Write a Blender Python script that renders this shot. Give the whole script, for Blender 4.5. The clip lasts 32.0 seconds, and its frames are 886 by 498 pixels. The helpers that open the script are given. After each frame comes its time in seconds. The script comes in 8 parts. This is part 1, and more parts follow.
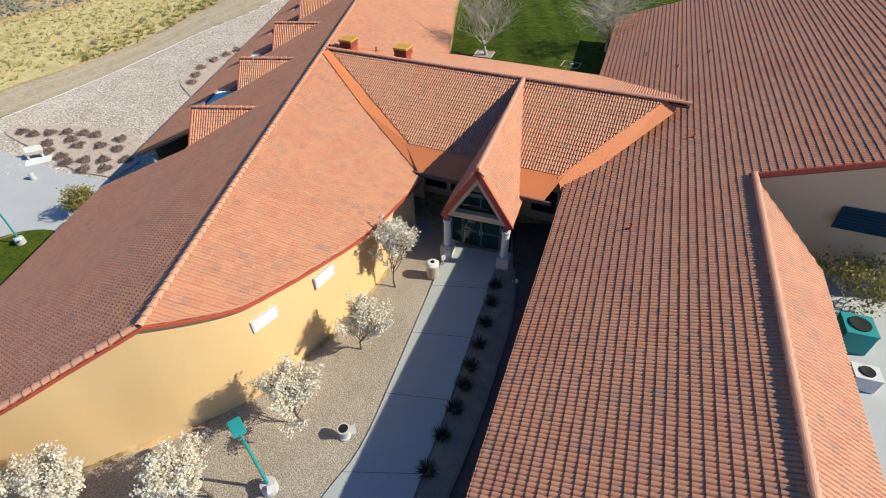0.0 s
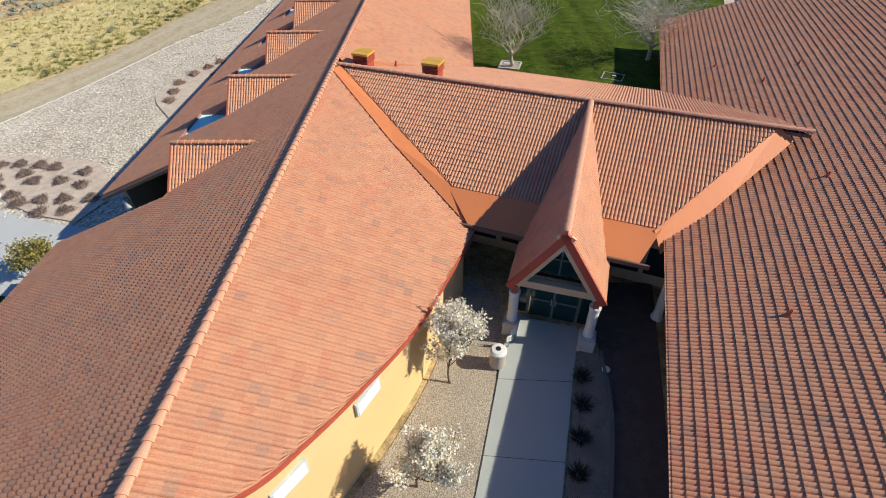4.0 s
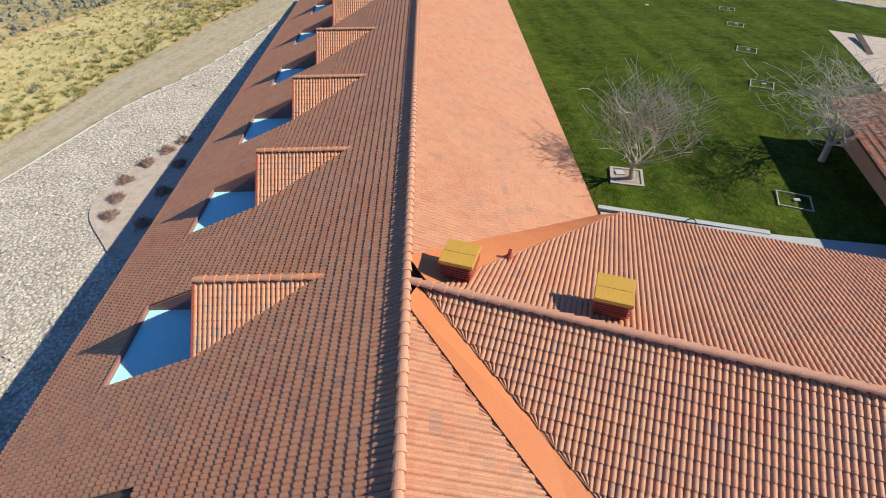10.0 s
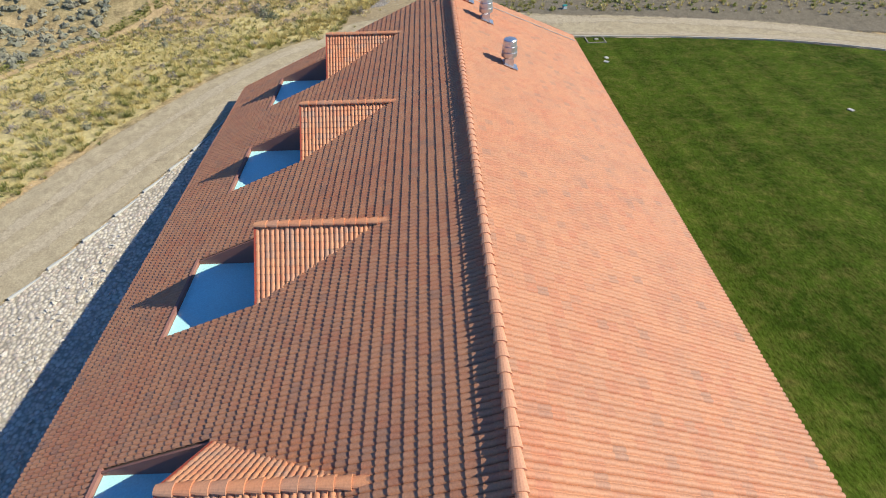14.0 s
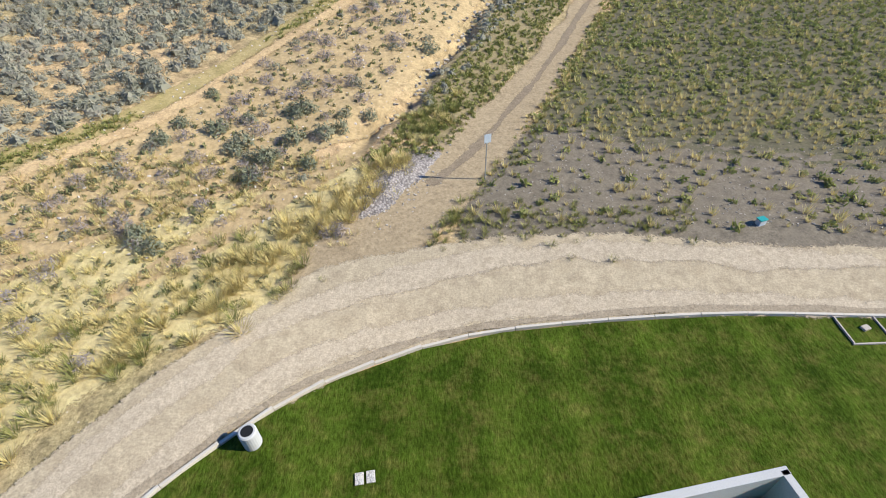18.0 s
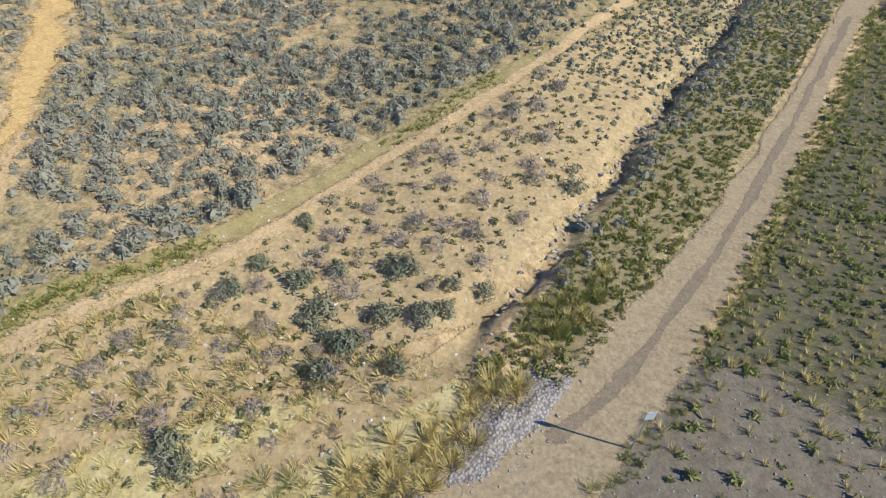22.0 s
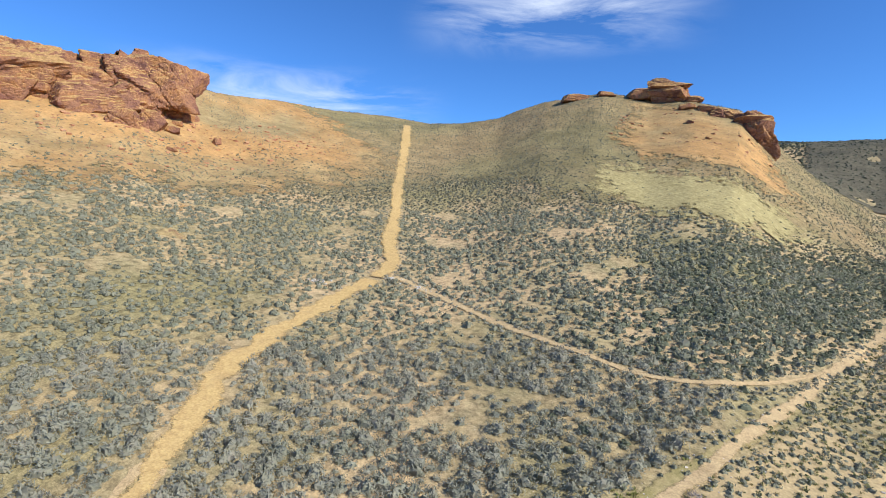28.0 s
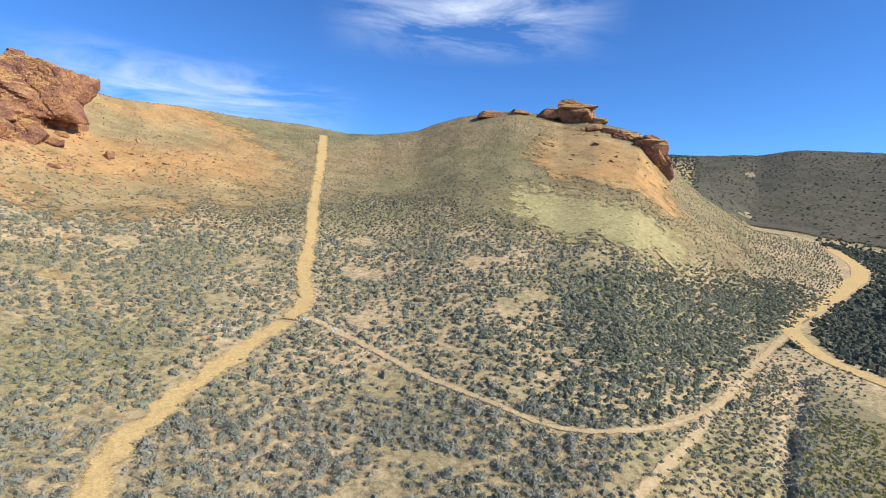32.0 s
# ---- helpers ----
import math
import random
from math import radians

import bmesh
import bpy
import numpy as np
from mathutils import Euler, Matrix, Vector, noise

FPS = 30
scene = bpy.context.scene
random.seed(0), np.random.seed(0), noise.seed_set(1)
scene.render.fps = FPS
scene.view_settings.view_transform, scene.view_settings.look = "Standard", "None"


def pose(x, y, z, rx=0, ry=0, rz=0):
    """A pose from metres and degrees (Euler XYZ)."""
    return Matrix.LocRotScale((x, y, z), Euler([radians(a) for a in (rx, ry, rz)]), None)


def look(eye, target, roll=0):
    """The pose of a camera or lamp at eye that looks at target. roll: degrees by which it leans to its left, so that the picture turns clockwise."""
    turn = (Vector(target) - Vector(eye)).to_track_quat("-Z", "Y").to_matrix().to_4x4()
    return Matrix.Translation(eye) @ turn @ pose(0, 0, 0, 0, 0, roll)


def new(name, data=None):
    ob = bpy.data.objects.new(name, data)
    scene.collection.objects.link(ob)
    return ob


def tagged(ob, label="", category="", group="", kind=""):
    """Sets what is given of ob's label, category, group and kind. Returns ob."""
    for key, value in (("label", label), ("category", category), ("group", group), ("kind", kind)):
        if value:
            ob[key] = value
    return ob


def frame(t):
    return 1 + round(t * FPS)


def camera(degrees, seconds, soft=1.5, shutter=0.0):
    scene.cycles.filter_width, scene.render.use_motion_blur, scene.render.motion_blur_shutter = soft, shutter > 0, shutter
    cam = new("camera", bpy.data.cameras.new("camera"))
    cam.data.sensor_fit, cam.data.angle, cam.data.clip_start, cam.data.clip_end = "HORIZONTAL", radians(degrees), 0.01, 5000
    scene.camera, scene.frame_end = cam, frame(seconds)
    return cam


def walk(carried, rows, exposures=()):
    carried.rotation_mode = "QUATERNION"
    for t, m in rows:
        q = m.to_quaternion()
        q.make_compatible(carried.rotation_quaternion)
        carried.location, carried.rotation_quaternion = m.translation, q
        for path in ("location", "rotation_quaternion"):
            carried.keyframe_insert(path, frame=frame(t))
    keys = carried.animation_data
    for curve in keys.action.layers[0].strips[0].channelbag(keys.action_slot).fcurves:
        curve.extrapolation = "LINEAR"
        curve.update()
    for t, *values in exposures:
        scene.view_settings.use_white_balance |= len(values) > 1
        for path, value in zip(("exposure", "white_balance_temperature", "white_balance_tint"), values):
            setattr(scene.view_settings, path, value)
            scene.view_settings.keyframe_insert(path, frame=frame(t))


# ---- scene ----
cam = camera(83.0, 32.0, soft=1.0)
PATH = [
    (0, (10.47, -5.40, 17.43), (9.332, 9.583, 4.229), -1.11),
    (0.5, (10.14, -4.44, 17.38), (9.048, 10.567, 4.204), -1.16),
    (1, (9.74, -3.50, 17.33), (8.742, 11.513, 4.154), -1.00),
    (1.5, (9.35, -2.53, 17.32), (8.414, 12.487, 4.145), -1.07),
    (2, (8.94, -1.65, 17.18), (8.083, 13.389, 4.028), -1.07),
    (2.5, (8.36, -0.85, 16.88), (7.608, 14.203, 3.730), -0.83),
    (4.5, (6.40, 1.96, 15.48), (5.955, 17.037, 2.352), -1.05),
    (5, (5.91, 2.93, 15.39), (5.569, 18.021, 2.270), -0.98),
    (5.5, (5.26, 3.96, 15.37), (5.016, 19.097, 2.303), -0.84),
    (6, (4.73, 4.79, 15.41), (4.549, 19.908, 2.316), -0.81),
    (6.5, (4.18, 6.01, 15.42), (4.052, 21.121, 2.324), -0.78),
    (7, (3.57, 7.16, 15.51), (3.540, 22.269, 2.413), -0.61),
    (7.5, (3.00, 8.09, 15.49), (3.004, 23.202, 2.389), -0.63),
    (8, (2.50, 9.74, 15.52), (2.547, 24.854, 2.424), -0.56),
    (8.5, (1.96, 11.50, 15.65), (2.074, 26.617, 2.552), -0.48),
    (9, (1.47, 13.38, 15.67), (1.601, 28.471, 2.544), -0.54),
    (9.5, (1.17, 15.89, 15.50), (1.318, 30.924, 2.314), -0.67),
    (10, (0.85, 18.93, 15.24), (1.129, 33.918, 1.999), -0.60),
    (10.5, (0.39, 22.18, 15.11), (0.726, 37.109, 1.809), -0.57),
    (11, (0.08, 25.73, 14.94), (0.434, 40.630, 1.605), -0.75),
    (11.5, (-0.18, 29.58, 14.69), (0.192, 44.440, 1.310), -0.67),
    (12, (-0.44, 33.59, 14.47), (-0.074, 48.373, 1.006), -0.68),
    (12.5, (-0.59, 37.86, 14.28), (-0.274, 52.583, 0.745), -0.61),
    (13, (-0.81, 42.20, 14.17), (-0.524, 56.858, 0.573), -0.77),
    (13.5, (-1.04, 46.42, 14.07), (-0.788, 61.014, 0.404), -0.91),
    (14, (-1.28, 50.65, 14.03), (-1.042, 65.231, 0.347), -1.22),
    (14.5, (-1.55, 54.83, 14.05), (-1.272, 69.421, 0.374), -1.42),
    (16.5, (-2.56, 71.40, 12.83), (-2.181, 86.203, -0.611), -1.04),
    (17, (-2.79, 75.24, 12.81), (-2.426, 89.970, -0.718), -1.06),
    (17.5, (-3.02, 78.77, 12.73), (-2.674, 93.493, -0.801), -1.09),
    (18, (-3.32, 82.06, 12.89), (-2.987, 96.797, -0.627), -1.02),
    (18.5, (-3.61, 84.84, 13.27), (-3.270, 99.602, -0.218), -1.01),
    (19, (-3.86, 87.30, 13.75), (-3.544, 102.075, 0.267), -1.00),
    (19.5, (-4.18, 89.05, 14.29), (-3.860, 103.825, 0.814), -0.87),
    (20, (-4.50, 90.44, 14.61), (-4.141, 105.270, 1.192), -0.66),
    (20.5, (-4.80, 91.53, 14.93), (-4.418, 106.348, 1.501), -0.40),
    (21, (-5.03, 92.16, 15.21), (-5.128, 106.986, 1.778), 0.05),
    (21.5, (-5.27, 92.64, 15.36), (-7.248, 107.302, 1.905), 0.54),
    (22, (-5.42, 92.90, 15.35), (-8.509, 107.388, 1.923), 0.85),
    (22.5, (-5.62, 93.02, 15.20), (-9.351, 107.382, 1.791), 1.23),
    (23, (-5.81, 93.09, 15.01), (-10.128, 107.311, 1.624), 1.56),
    (23.5, (-5.97, 93.16, 14.92), (-11.023, 107.726, 2.174), 1.70),
    (24, (-6.22, 93.22, 14.89), (-12.138, 108.828, 3.872), 1.81),
    (24.5, (-6.51, 93.60, 14.91), (-13.294, 110.249, 6.150), 1.74),
    (25, (-6.79, 94.06, 14.99), (-14.252, 111.534, 8.740), 1.78),
    (25.5, (-6.95, 94.35, 15.15), (-14.909, 112.342, 11.545), 1.76),
    (26, (-7.12, 94.66, 15.55), (-15.352, 112.779, 13.546), 1.77),
    (26.5, (-7.24, 94.94, 16.07), (-15.561, 113.036, 14.305), 1.76),
    (28.5, (-7.64, 95.71, 18.35), (-16.400, 113.598, 16.582), 1.85),
    (29, (-7.79, 95.83, 18.93), (-16.699, 113.654, 17.173), 1.89),
    (29.5, (-7.89, 95.94, 19.65), (-16.836, 113.735, 17.865), 1.82),
    (30, (-7.88, 96.05, 20.49), (-16.618, 113.951, 18.660), 1.73),
    (30.5, (-7.84, 96.17, 21.22), (-16.469, 114.120, 19.393), 1.78),
    (31, (-7.74, 96.26, 21.83), (-15.498, 114.603, 20.041), 1.96),
    (31.5, (-7.60, 96.27, 22.34), (-13.972, 115.147, 20.610), 2.06),
    (32, (-7.53, 96.29, 22.78), (-13.177, 115.404, 21.122), 2.24),
]
walk(cam, [(t, look(eye, target, roll)) for t, eye, target, roll in PATH], exposures=((0, 0.3, 6500, 7), (14, 0.31, 6500, 6), (16.5, 0.48, 6250, 11), (18, 0.55, 6150, 11), (20, 0.30, 6100, 10), (24, 0.22, 5900, 10), (25, 0.20, 5850, 10), (26, 0.29, 5900, 10), (32, 0.32, 5950, 10)))

# ---- light ----
SUN_TO = Vector((4.1, -0.35, 2.99)).normalized()
world = bpy.data.worlds.new("sky")
scene.world = world
world.use_nodes = True
wn = world.node_tree.nodes
wl = world.node_tree.links
sky = wn.new("ShaderNodeTexSky")
sky.sky_type = "NISHITA"
sky.sun_disc = False
sky.sun_elevation = math.asin(SUN_TO.z)
sky.sun_rotation = math.atan2(SUN_TO.x, SUN_TO.y)
sky.altitude = 1900
sky.dust_density = 0.0
sky.ozone_density = 6.0
tint = wn.new("ShaderNodeMix")
tint.data_type, tint.blend_type = "RGBA", "MULTIPLY"
tint.inputs[0].default_value = 1.0
tint.inputs[7].default_value = (0.66, 0.94, 1.2, 1)
wl.new(sky.outputs[0], tint.inputs[6])
wl.new(tint.outputs[2], wn["Background"].inputs[0])
wn["Background"].inputs[1].default_value = 0.112
sun = new("sun", bpy.data.lights.new("sun", "SUN"))
sun.data.energy = 5.0
sun.data.angle = radians(0.55)
sun.data.color = (1.0, 0.935, 0.80)
sun.matrix_world = look((0, 0, 60), Vector((0, 0, 60)) - SUN_TO)

# ---- materials ----


def mat(name, base=(0.5, 0.5, 0.5), rough=0.8, metal=0.0, spec=0.3):
    m = bpy.data.materials.new(name)
    m.use_nodes = True
    b = m.node_tree.nodes["Principled BSDF"]
    b.inputs["Base Color"].default_value = (*base, 1)
    b.inputs["Roughness"].default_value = rough
    b.inputs["Metallic"].default_value = metal
    b.inputs["Specular IOR Level"].default_value = spec
    return m


def ramp(m, fac, stops):
    r = m.node_tree.nodes.new("ShaderNodeValToRGB")
    els = r.color_ramp.elements
    while len(els) < len(stops):
        els.new(0.5)
    for e, (p, c) in zip(els, stops):
        e.position, e.color = p, (*c, 1)
    m.node_tree.links.new(fac, r.inputs[0])
    return r.outputs[0]


def noise_tex(m, scale, detail=6, rough=0.6, stretch=(1, 1, 1), turn=0.0):
    n = m.node_tree.nodes
    co, mp, t = n.new("ShaderNodeTexCoord"), n.new("ShaderNodeMapping"), n.new("ShaderNodeTexNoise")
    mp.inputs["Scale"].default_value = stretch
    mp.inputs["Rotation"].default_value = (0, 0, turn)
    t.inputs["Scale"].default_value, t.inputs["Detail"].default_value, t.inputs["Roughness"].default_value = scale, detail, rough
    m.node_tree.links.new(co.outputs["Object"], mp.inputs[0])
    m.node_tree.links.new(mp.outputs[0], t.inputs["Vector"])
    return t.outputs["Fac"]


def cells(m, scale, feature="F1", output="Distance"):
    n = m.node_tree.nodes
    co, t = n.new("ShaderNodeTexCoord"), n.new("ShaderNodeTexVoronoi")
    t.feature = feature
    t.inputs["Scale"].default_value = scale
    m.node_tree.links.new(co.outputs["Object"], t.inputs["Vector"])
    return t.outputs[output]


def blend(m, fac, a, b, mode="MIX"):
    x = m.node_tree.nodes.new("ShaderNodeMix")
    x.data_type, x.blend_type = "RGBA", mode
    for sock, v in ((x.inputs[0], fac), (x.inputs[6], a), (x.inputs[7], b)):
        if isinstance(v, (int, float)):
            sock.default_value = v
        elif isinstance(v, tuple):
            sock.default_value = (*v, 1)
        else:
            m.node_tree.links.new(v, sock)
    return x.outputs[2]


def sharpen(m, fac, lo, hi):
    x = m.node_tree.nodes.new("ShaderNodeMapRange")
    x.inputs[1].default_value, x.inputs[2].default_value = lo, hi
    m.node_tree.links.new(fac, x.inputs[0])
    return x.outputs[0]


def random_out(m):
    """A number that differs from piece to piece, joined or not."""
    n = m.node_tree.nodes
    g, o, a, f = n.new("ShaderNodeNewGeometry"), n.new("ShaderNodeObjectInfo"), n.new("ShaderNodeMath"), n.new("ShaderNodeMath")
    f.operation = "FRACT"
    m.node_tree.links.new(g.outputs["Random Per Island"], a.inputs[0])
    m.node_tree.links.new(o.outputs["Random"], a.inputs[1])
    m.node_tree.links.new(a.outputs[0], f.inputs[0])
    return f.outputs[0]


def paint(m, col, bump=None, dist=0.02, strength=0.5):
    b = m.node_tree.nodes["Principled BSDF"]
    m.node_tree.links.new(col, b.inputs["Base Color"])
    if bump is not None:
        k = m.node_tree.nodes.new("ShaderNodeBump")
        k.inputs["Strength"].default_value, k.inputs["Distance"].default_value = strength, dist
        m.node_tree.links.new(bump, k.inputs["Height"])
        m.node_tree.links.new(k.outputs[0], b.inputs["Normal"])
    return m


def speckled(name, a, b, scale=3.0, rough=0.85, fine=40.0, dist=0.01, c=None, spec=0.25):
    m = mat(name, a, rough, 0, spec)
    big, small = noise_tex(m, scale), noise_tex(m, fine, 3)
    col = ramp(m, big, [(0.3, a), (0.7, b)] + ([(0.95, c)] if c else []))
    col = blend(m, 0.55, col, ramp(m, small, [(0.25, tuple(v * 0.75 for v in a)), (0.75, tuple(min(1, v * 1.25) for v in b))]))
    return paint(m, col, small, dist, 0.5)


def tile_material(name, stops, stain=(0.33, 0.20, 0.15)):
    m = mat(name, stops[0][1], 0.6, 0, 0.3)
    col = ramp(m, random_out(m), stops)
    col = blend(m, 0.5, col, ramp(m, noise_tex(m, 0.22, 6, 0.7), [(0.3, stops[0][1]), (0.5, stops[len(stops) // 2][1]), (0.7, stops[-2][1])]))
    weather = sharpen(m, noise_tex(m, 0.6, 7, 0.72), 0.46, 0.74)
    patchy = m.node_tree.nodes.new("ShaderNodeMath")
    patchy.operation = "MULTIPLY"
    patchy.inputs[1].default_value = 0.45
    m.node_tree.links.new(weather, patchy.inputs[0])
    col = blend(m, patchy.outputs[0], col, stain)
    grain = noise_tex(m, 22, 5)
    col = blend(m, 0.35, col, ramp(m, grain, [(0.3, (0.35, 0.35, 0.35)), (0.7, (0.8, 0.8, 0.8))]), "OVERLAY")
    return paint(m, col, grain, 0.006, 0.5)


M_TILE = tile_material("clay_tile", [(0.0, (0.48, 0.18, 0.10)), (0.25, (0.525, 0.228, 0.12)), (0.55, (0.565, 0.265, 0.138)), (0.84, (0.52, 0.25, 0.14)), (0.94, (0.45, 0.225, 0.135)), (1.0, (0.30, 0.18, 0.13))], (0.35, 0.185, 0.12))
M_CAP = tile_material("ridge_cap_clay", [(0.0, (0.58, 0.27, 0.16)), (0.6, (0.62, 0.31, 0.185)), (1.0, (0.54, 0.24, 0.14))])
M_DORMER = tile_material("mixed_clay_tile", [(0.0, (0.58, 0.20, 0.095)), (0.3, (0.62, 0.255, 0.125)), (0.55, (0.66, 0.31, 0.155)), (0.72, (0.60, 0.27, 0.14)), (0.86, (0.46, 0.27, 0.18)), (1.0, (0.31, 0.21, 0.155))])
M_FLASH = speckled("painted_flashing", (0.66, 0.23, 0.085), (0.58, 0.185, 0.07), 0.8, 0.55, 30, 0.004)
M_FASCIA = speckled("painted_fascia", (0.46, 0.095, 0.055), (0.38, 0.075, 0.045), 2, 0.55)
M_STUCCO = speckled("yellow_stucco", (0.72, 0.50, 0.24), (0.68, 0.45, 0.21), 0.5, 0.9, 60, 0.004)
M_TAN = speckled("tan_stucco", (0.62, 0.44, 0.28), (0.56, 0.40, 0.25), 0.6, 0.9, 60, 0.004)
M_CONC = speckled("concrete", (0.50, 0.50, 0.48), (0.42, 0.42, 0.40), 0.5, 0.88, 30, 0.004)
M_WHITE = speckled("white_membrane", (0.52, 0.90, 0.88), (0.46, 0.80, 0.80), 0.9, 0.5, 20, 0.003, spec=0.3)
M_CHEEK = speckled("red_brown_boards", (0.36, 0.17, 0.13), (0.30, 0.14, 0.11), 1.5, 0.8)
M_ENAMEL = speckled("white_enamel", (0.80, 0.80, 0.74), (0.72, 0.72, 0.67), 1.2, 0.45, 20, 0.002)
M_GLASS = mat("dark_glass", (0.02, 0.03, 0.035), 0.08, 0, 0.6)
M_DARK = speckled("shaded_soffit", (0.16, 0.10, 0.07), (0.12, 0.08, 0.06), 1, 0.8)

# ---- shared builders ----


def mesh_of(name, verts, faces, material=None, smooth=False):
    me = bpy.data.meshes.new(name)
    me.from_pydata([tuple(v) for v in verts], [], faces)
    me.update()
    if material:
        me.materials.append(material)
    if smooth:
        me.polygons.foreach_set("use_smooth", [True] * len(me.polygons))
    return me


def quick_mesh(name, verts, quads, material, smooth=False):
    """A mesh out of two arrays, for many faces of one size."""
    me = bpy.data.meshes.new(name)
    verts, quads = np.asarray(verts, np.float32), np.asarray(quads, np.int32)
    k = quads.shape[1]
    me.vertices.add(len(verts))
    me.vertices.foreach_set("co", verts.ravel())
    me.loops.add(quads.size)
    me.loops.foreach_set("vertex_index", quads.ravel())
    me.polygons.add(len(quads))
    me.polygons.foreach_set("loop_start", np.arange(0, quads.size, k, dtype=np.int32))
    me.update(calc_edges=True)
    if not smooth:
        me.shade_flat()
    me.materials.append(material)
    return me


def thing(name, label, category, at=(0, 0, 0), group="", kind=""):
    ob = new(name)
    ob.location = at
    ob.empty_display_size = 0.3
    return tagged(ob, label, category, group, kind)


def under(ob, parent):
    ob.parent = parent
    return ob


def part(name, bm, material, parent, label=""):
    me = bpy.data.meshes.new(name)
    bmesh.ops.recalc_face_normals(bm, faces=bm.faces)
    bm.to_mesh(me)
    bm.free()
    me.materials.append(material)
    ob = new(name, me)
    if parent is not None:
        ob.parent = parent
    if label:
        tagged(ob, label)
    return ob


def add_box(bm, centre, size, turn=0.0, bevel=0.0, tilt=None):
    m = Matrix.Translation(centre) @ Matrix.Rotation(turn, 4, "Z")
    if tilt is not None:
        m = m @ tilt
    geo = bmesh.ops.create_cube(bm, size=1, matrix=m @ Matrix.Diagonal((*size, 1)))
    if bevel:
        edges = list({e for v in geo["verts"] for e in v.link_edges})
        bmesh.ops.bevel(bm, geom=edges, offset=bevel, segments=2, affect="EDGES", profile=0.7)
    return bm


def box_part(name, centre, size, material, parent, turn=0.0, bevel=0.0, label="", tilt=None):
    return part(name, add_box(bmesh.new(), centre, size, turn, bevel, tilt), material, parent, label)


def add_tube(bm, pts, radii, sides=8):
    """A tapered tube along points, closed at both ends."""
    rings = []
    for i, p in enumerate(pts):
        p = Vector(p)
        d = (Vector(pts[min(i + 1, len(pts) - 1)]) - Vector(pts[max(i - 1, 0)])).normalized()
        a = d.orthogonal().normalized()
        b = d.cross(a)
        r = radii[i] if isinstance(radii, (list, tuple)) else radii
        rings.append([bm.verts.new(p + r * (a * math.cos(2 * math.pi * k / sides) + b * math.sin(2 * math.pi * k / sides))) for k in range(sides)])
    for r, q in zip(rings, rings[1:]):
        for k in range(sides):
            bm.faces.new((r[k], r[(k + 1) % sides], q[(k + 1) % sides], q[k]))
    bm.faces.new(rings[0][::-1])
    bm.faces.new(rings[-1])
    return bm


def add_lathe(bm, centre, profile, sides=24):
    """A turned body: profile of (radius, height)."""
    rings = []
    for r, h in profile:
        rings.append([bm.verts.new((centre[0] + r * math.cos(2 * math.pi * k / sides), centre[1] + r * math.sin(2 * math.pi * k / sides), centre[2] + h)) for k in range(sides)])
    for r, q in zip(rings, rings[1:]):
        for k in range(sides):
            bm.faces.new((r[k], r[(k + 1) % sides], q[(k + 1) % sides], q[k]))
    bm.faces.new(rings[0][::-1])
    bm.faces.new(rings[-1])
    return bm


def add_slab(bm, corners, thick, normal=None):
    """A plate under a planar polygon."""
    pts = [Vector(c) for c in corners]
    n = normal or (pts[1] - pts[0]).cross(pts[2] - pts[0]).normalized()
    if n.z < 0 and normal is None:
        n = -n
    top = [bm.verts.new(p) for p in pts]
    low = [bm.verts.new(p - n * thick) for p in pts]
    bm.faces.new(top)
    bm.faces.new(low[::-1])
    for i in range(len(pts)):
        j = (i + 1) % len(pts)
        bm.faces.new((top[i], low[i], low[j], top[j]))
    return bm


def smooth01(v):
    v = np.clip(v, 0, 1)
    return v * v * (3 - 2 * v)


# ---- the lie of the land ----
WASH = [(-14.2, 97.6), (-11.9, 99.8), (-9.9, 101.6), (-7.9, 103.6), (-6.4, 106.1), (-4.6, 109.5), (-2.9, 113.4), (-0.9, 118.1), (1.4, 124.2), (6.9, 136.5), (10.9, 147.6), (19, 168)]
WASH_X, WASH_Y = np.array([p[0] for p in WASH]), np.array([p[1] for p in WASH])
HUB_X, HUB_Y = -7.0, 95.0
AZ = np.array([-180, -120, -95, -78, -66, -58, -50, -44, -38, -33, -28, -24, -20, -15, -9, -4, 0, 4, 9, 15, 24, 40, 70, 180.0])
RISE = np.array([0, 6, 20, 34, 38, 40, 36, 37, 37.5, 37.8, 35.6, 34.4, 36, 43, 44.6, 41, 40.5, 38, 22, 7, 4, 3, 0, 0.0])
REACH = np.array([200, 200, 180, 170, 170, 175, 190, 200, 215, 225, 225, 220, 215, 212, 208, 205, 200, 200, 210, 240, 300, 300, 250, 200.0])


def bumps(x, y):
    """Uneven ground out of a few crossed waves."""
    z = np.zeros_like(x)
    for k, (fx, fy, ph, am) in enumerate(((0.11, 0.05, 0.3, 1.0), (-0.06, 0.13, 1.9, 0.9), (0.21, -0.17, 4.0, 0.45), (0.09, 0.31, 2.2, 0.35), (-0.37, 0.22, 5.1, 0.2), (0.5, 0.41, 0.7, 0.13))):
        z = z + am * np.sin(fx * x + fy * y + ph + 0.8 * np.sin(fy * x - fx * y + k))
    return z


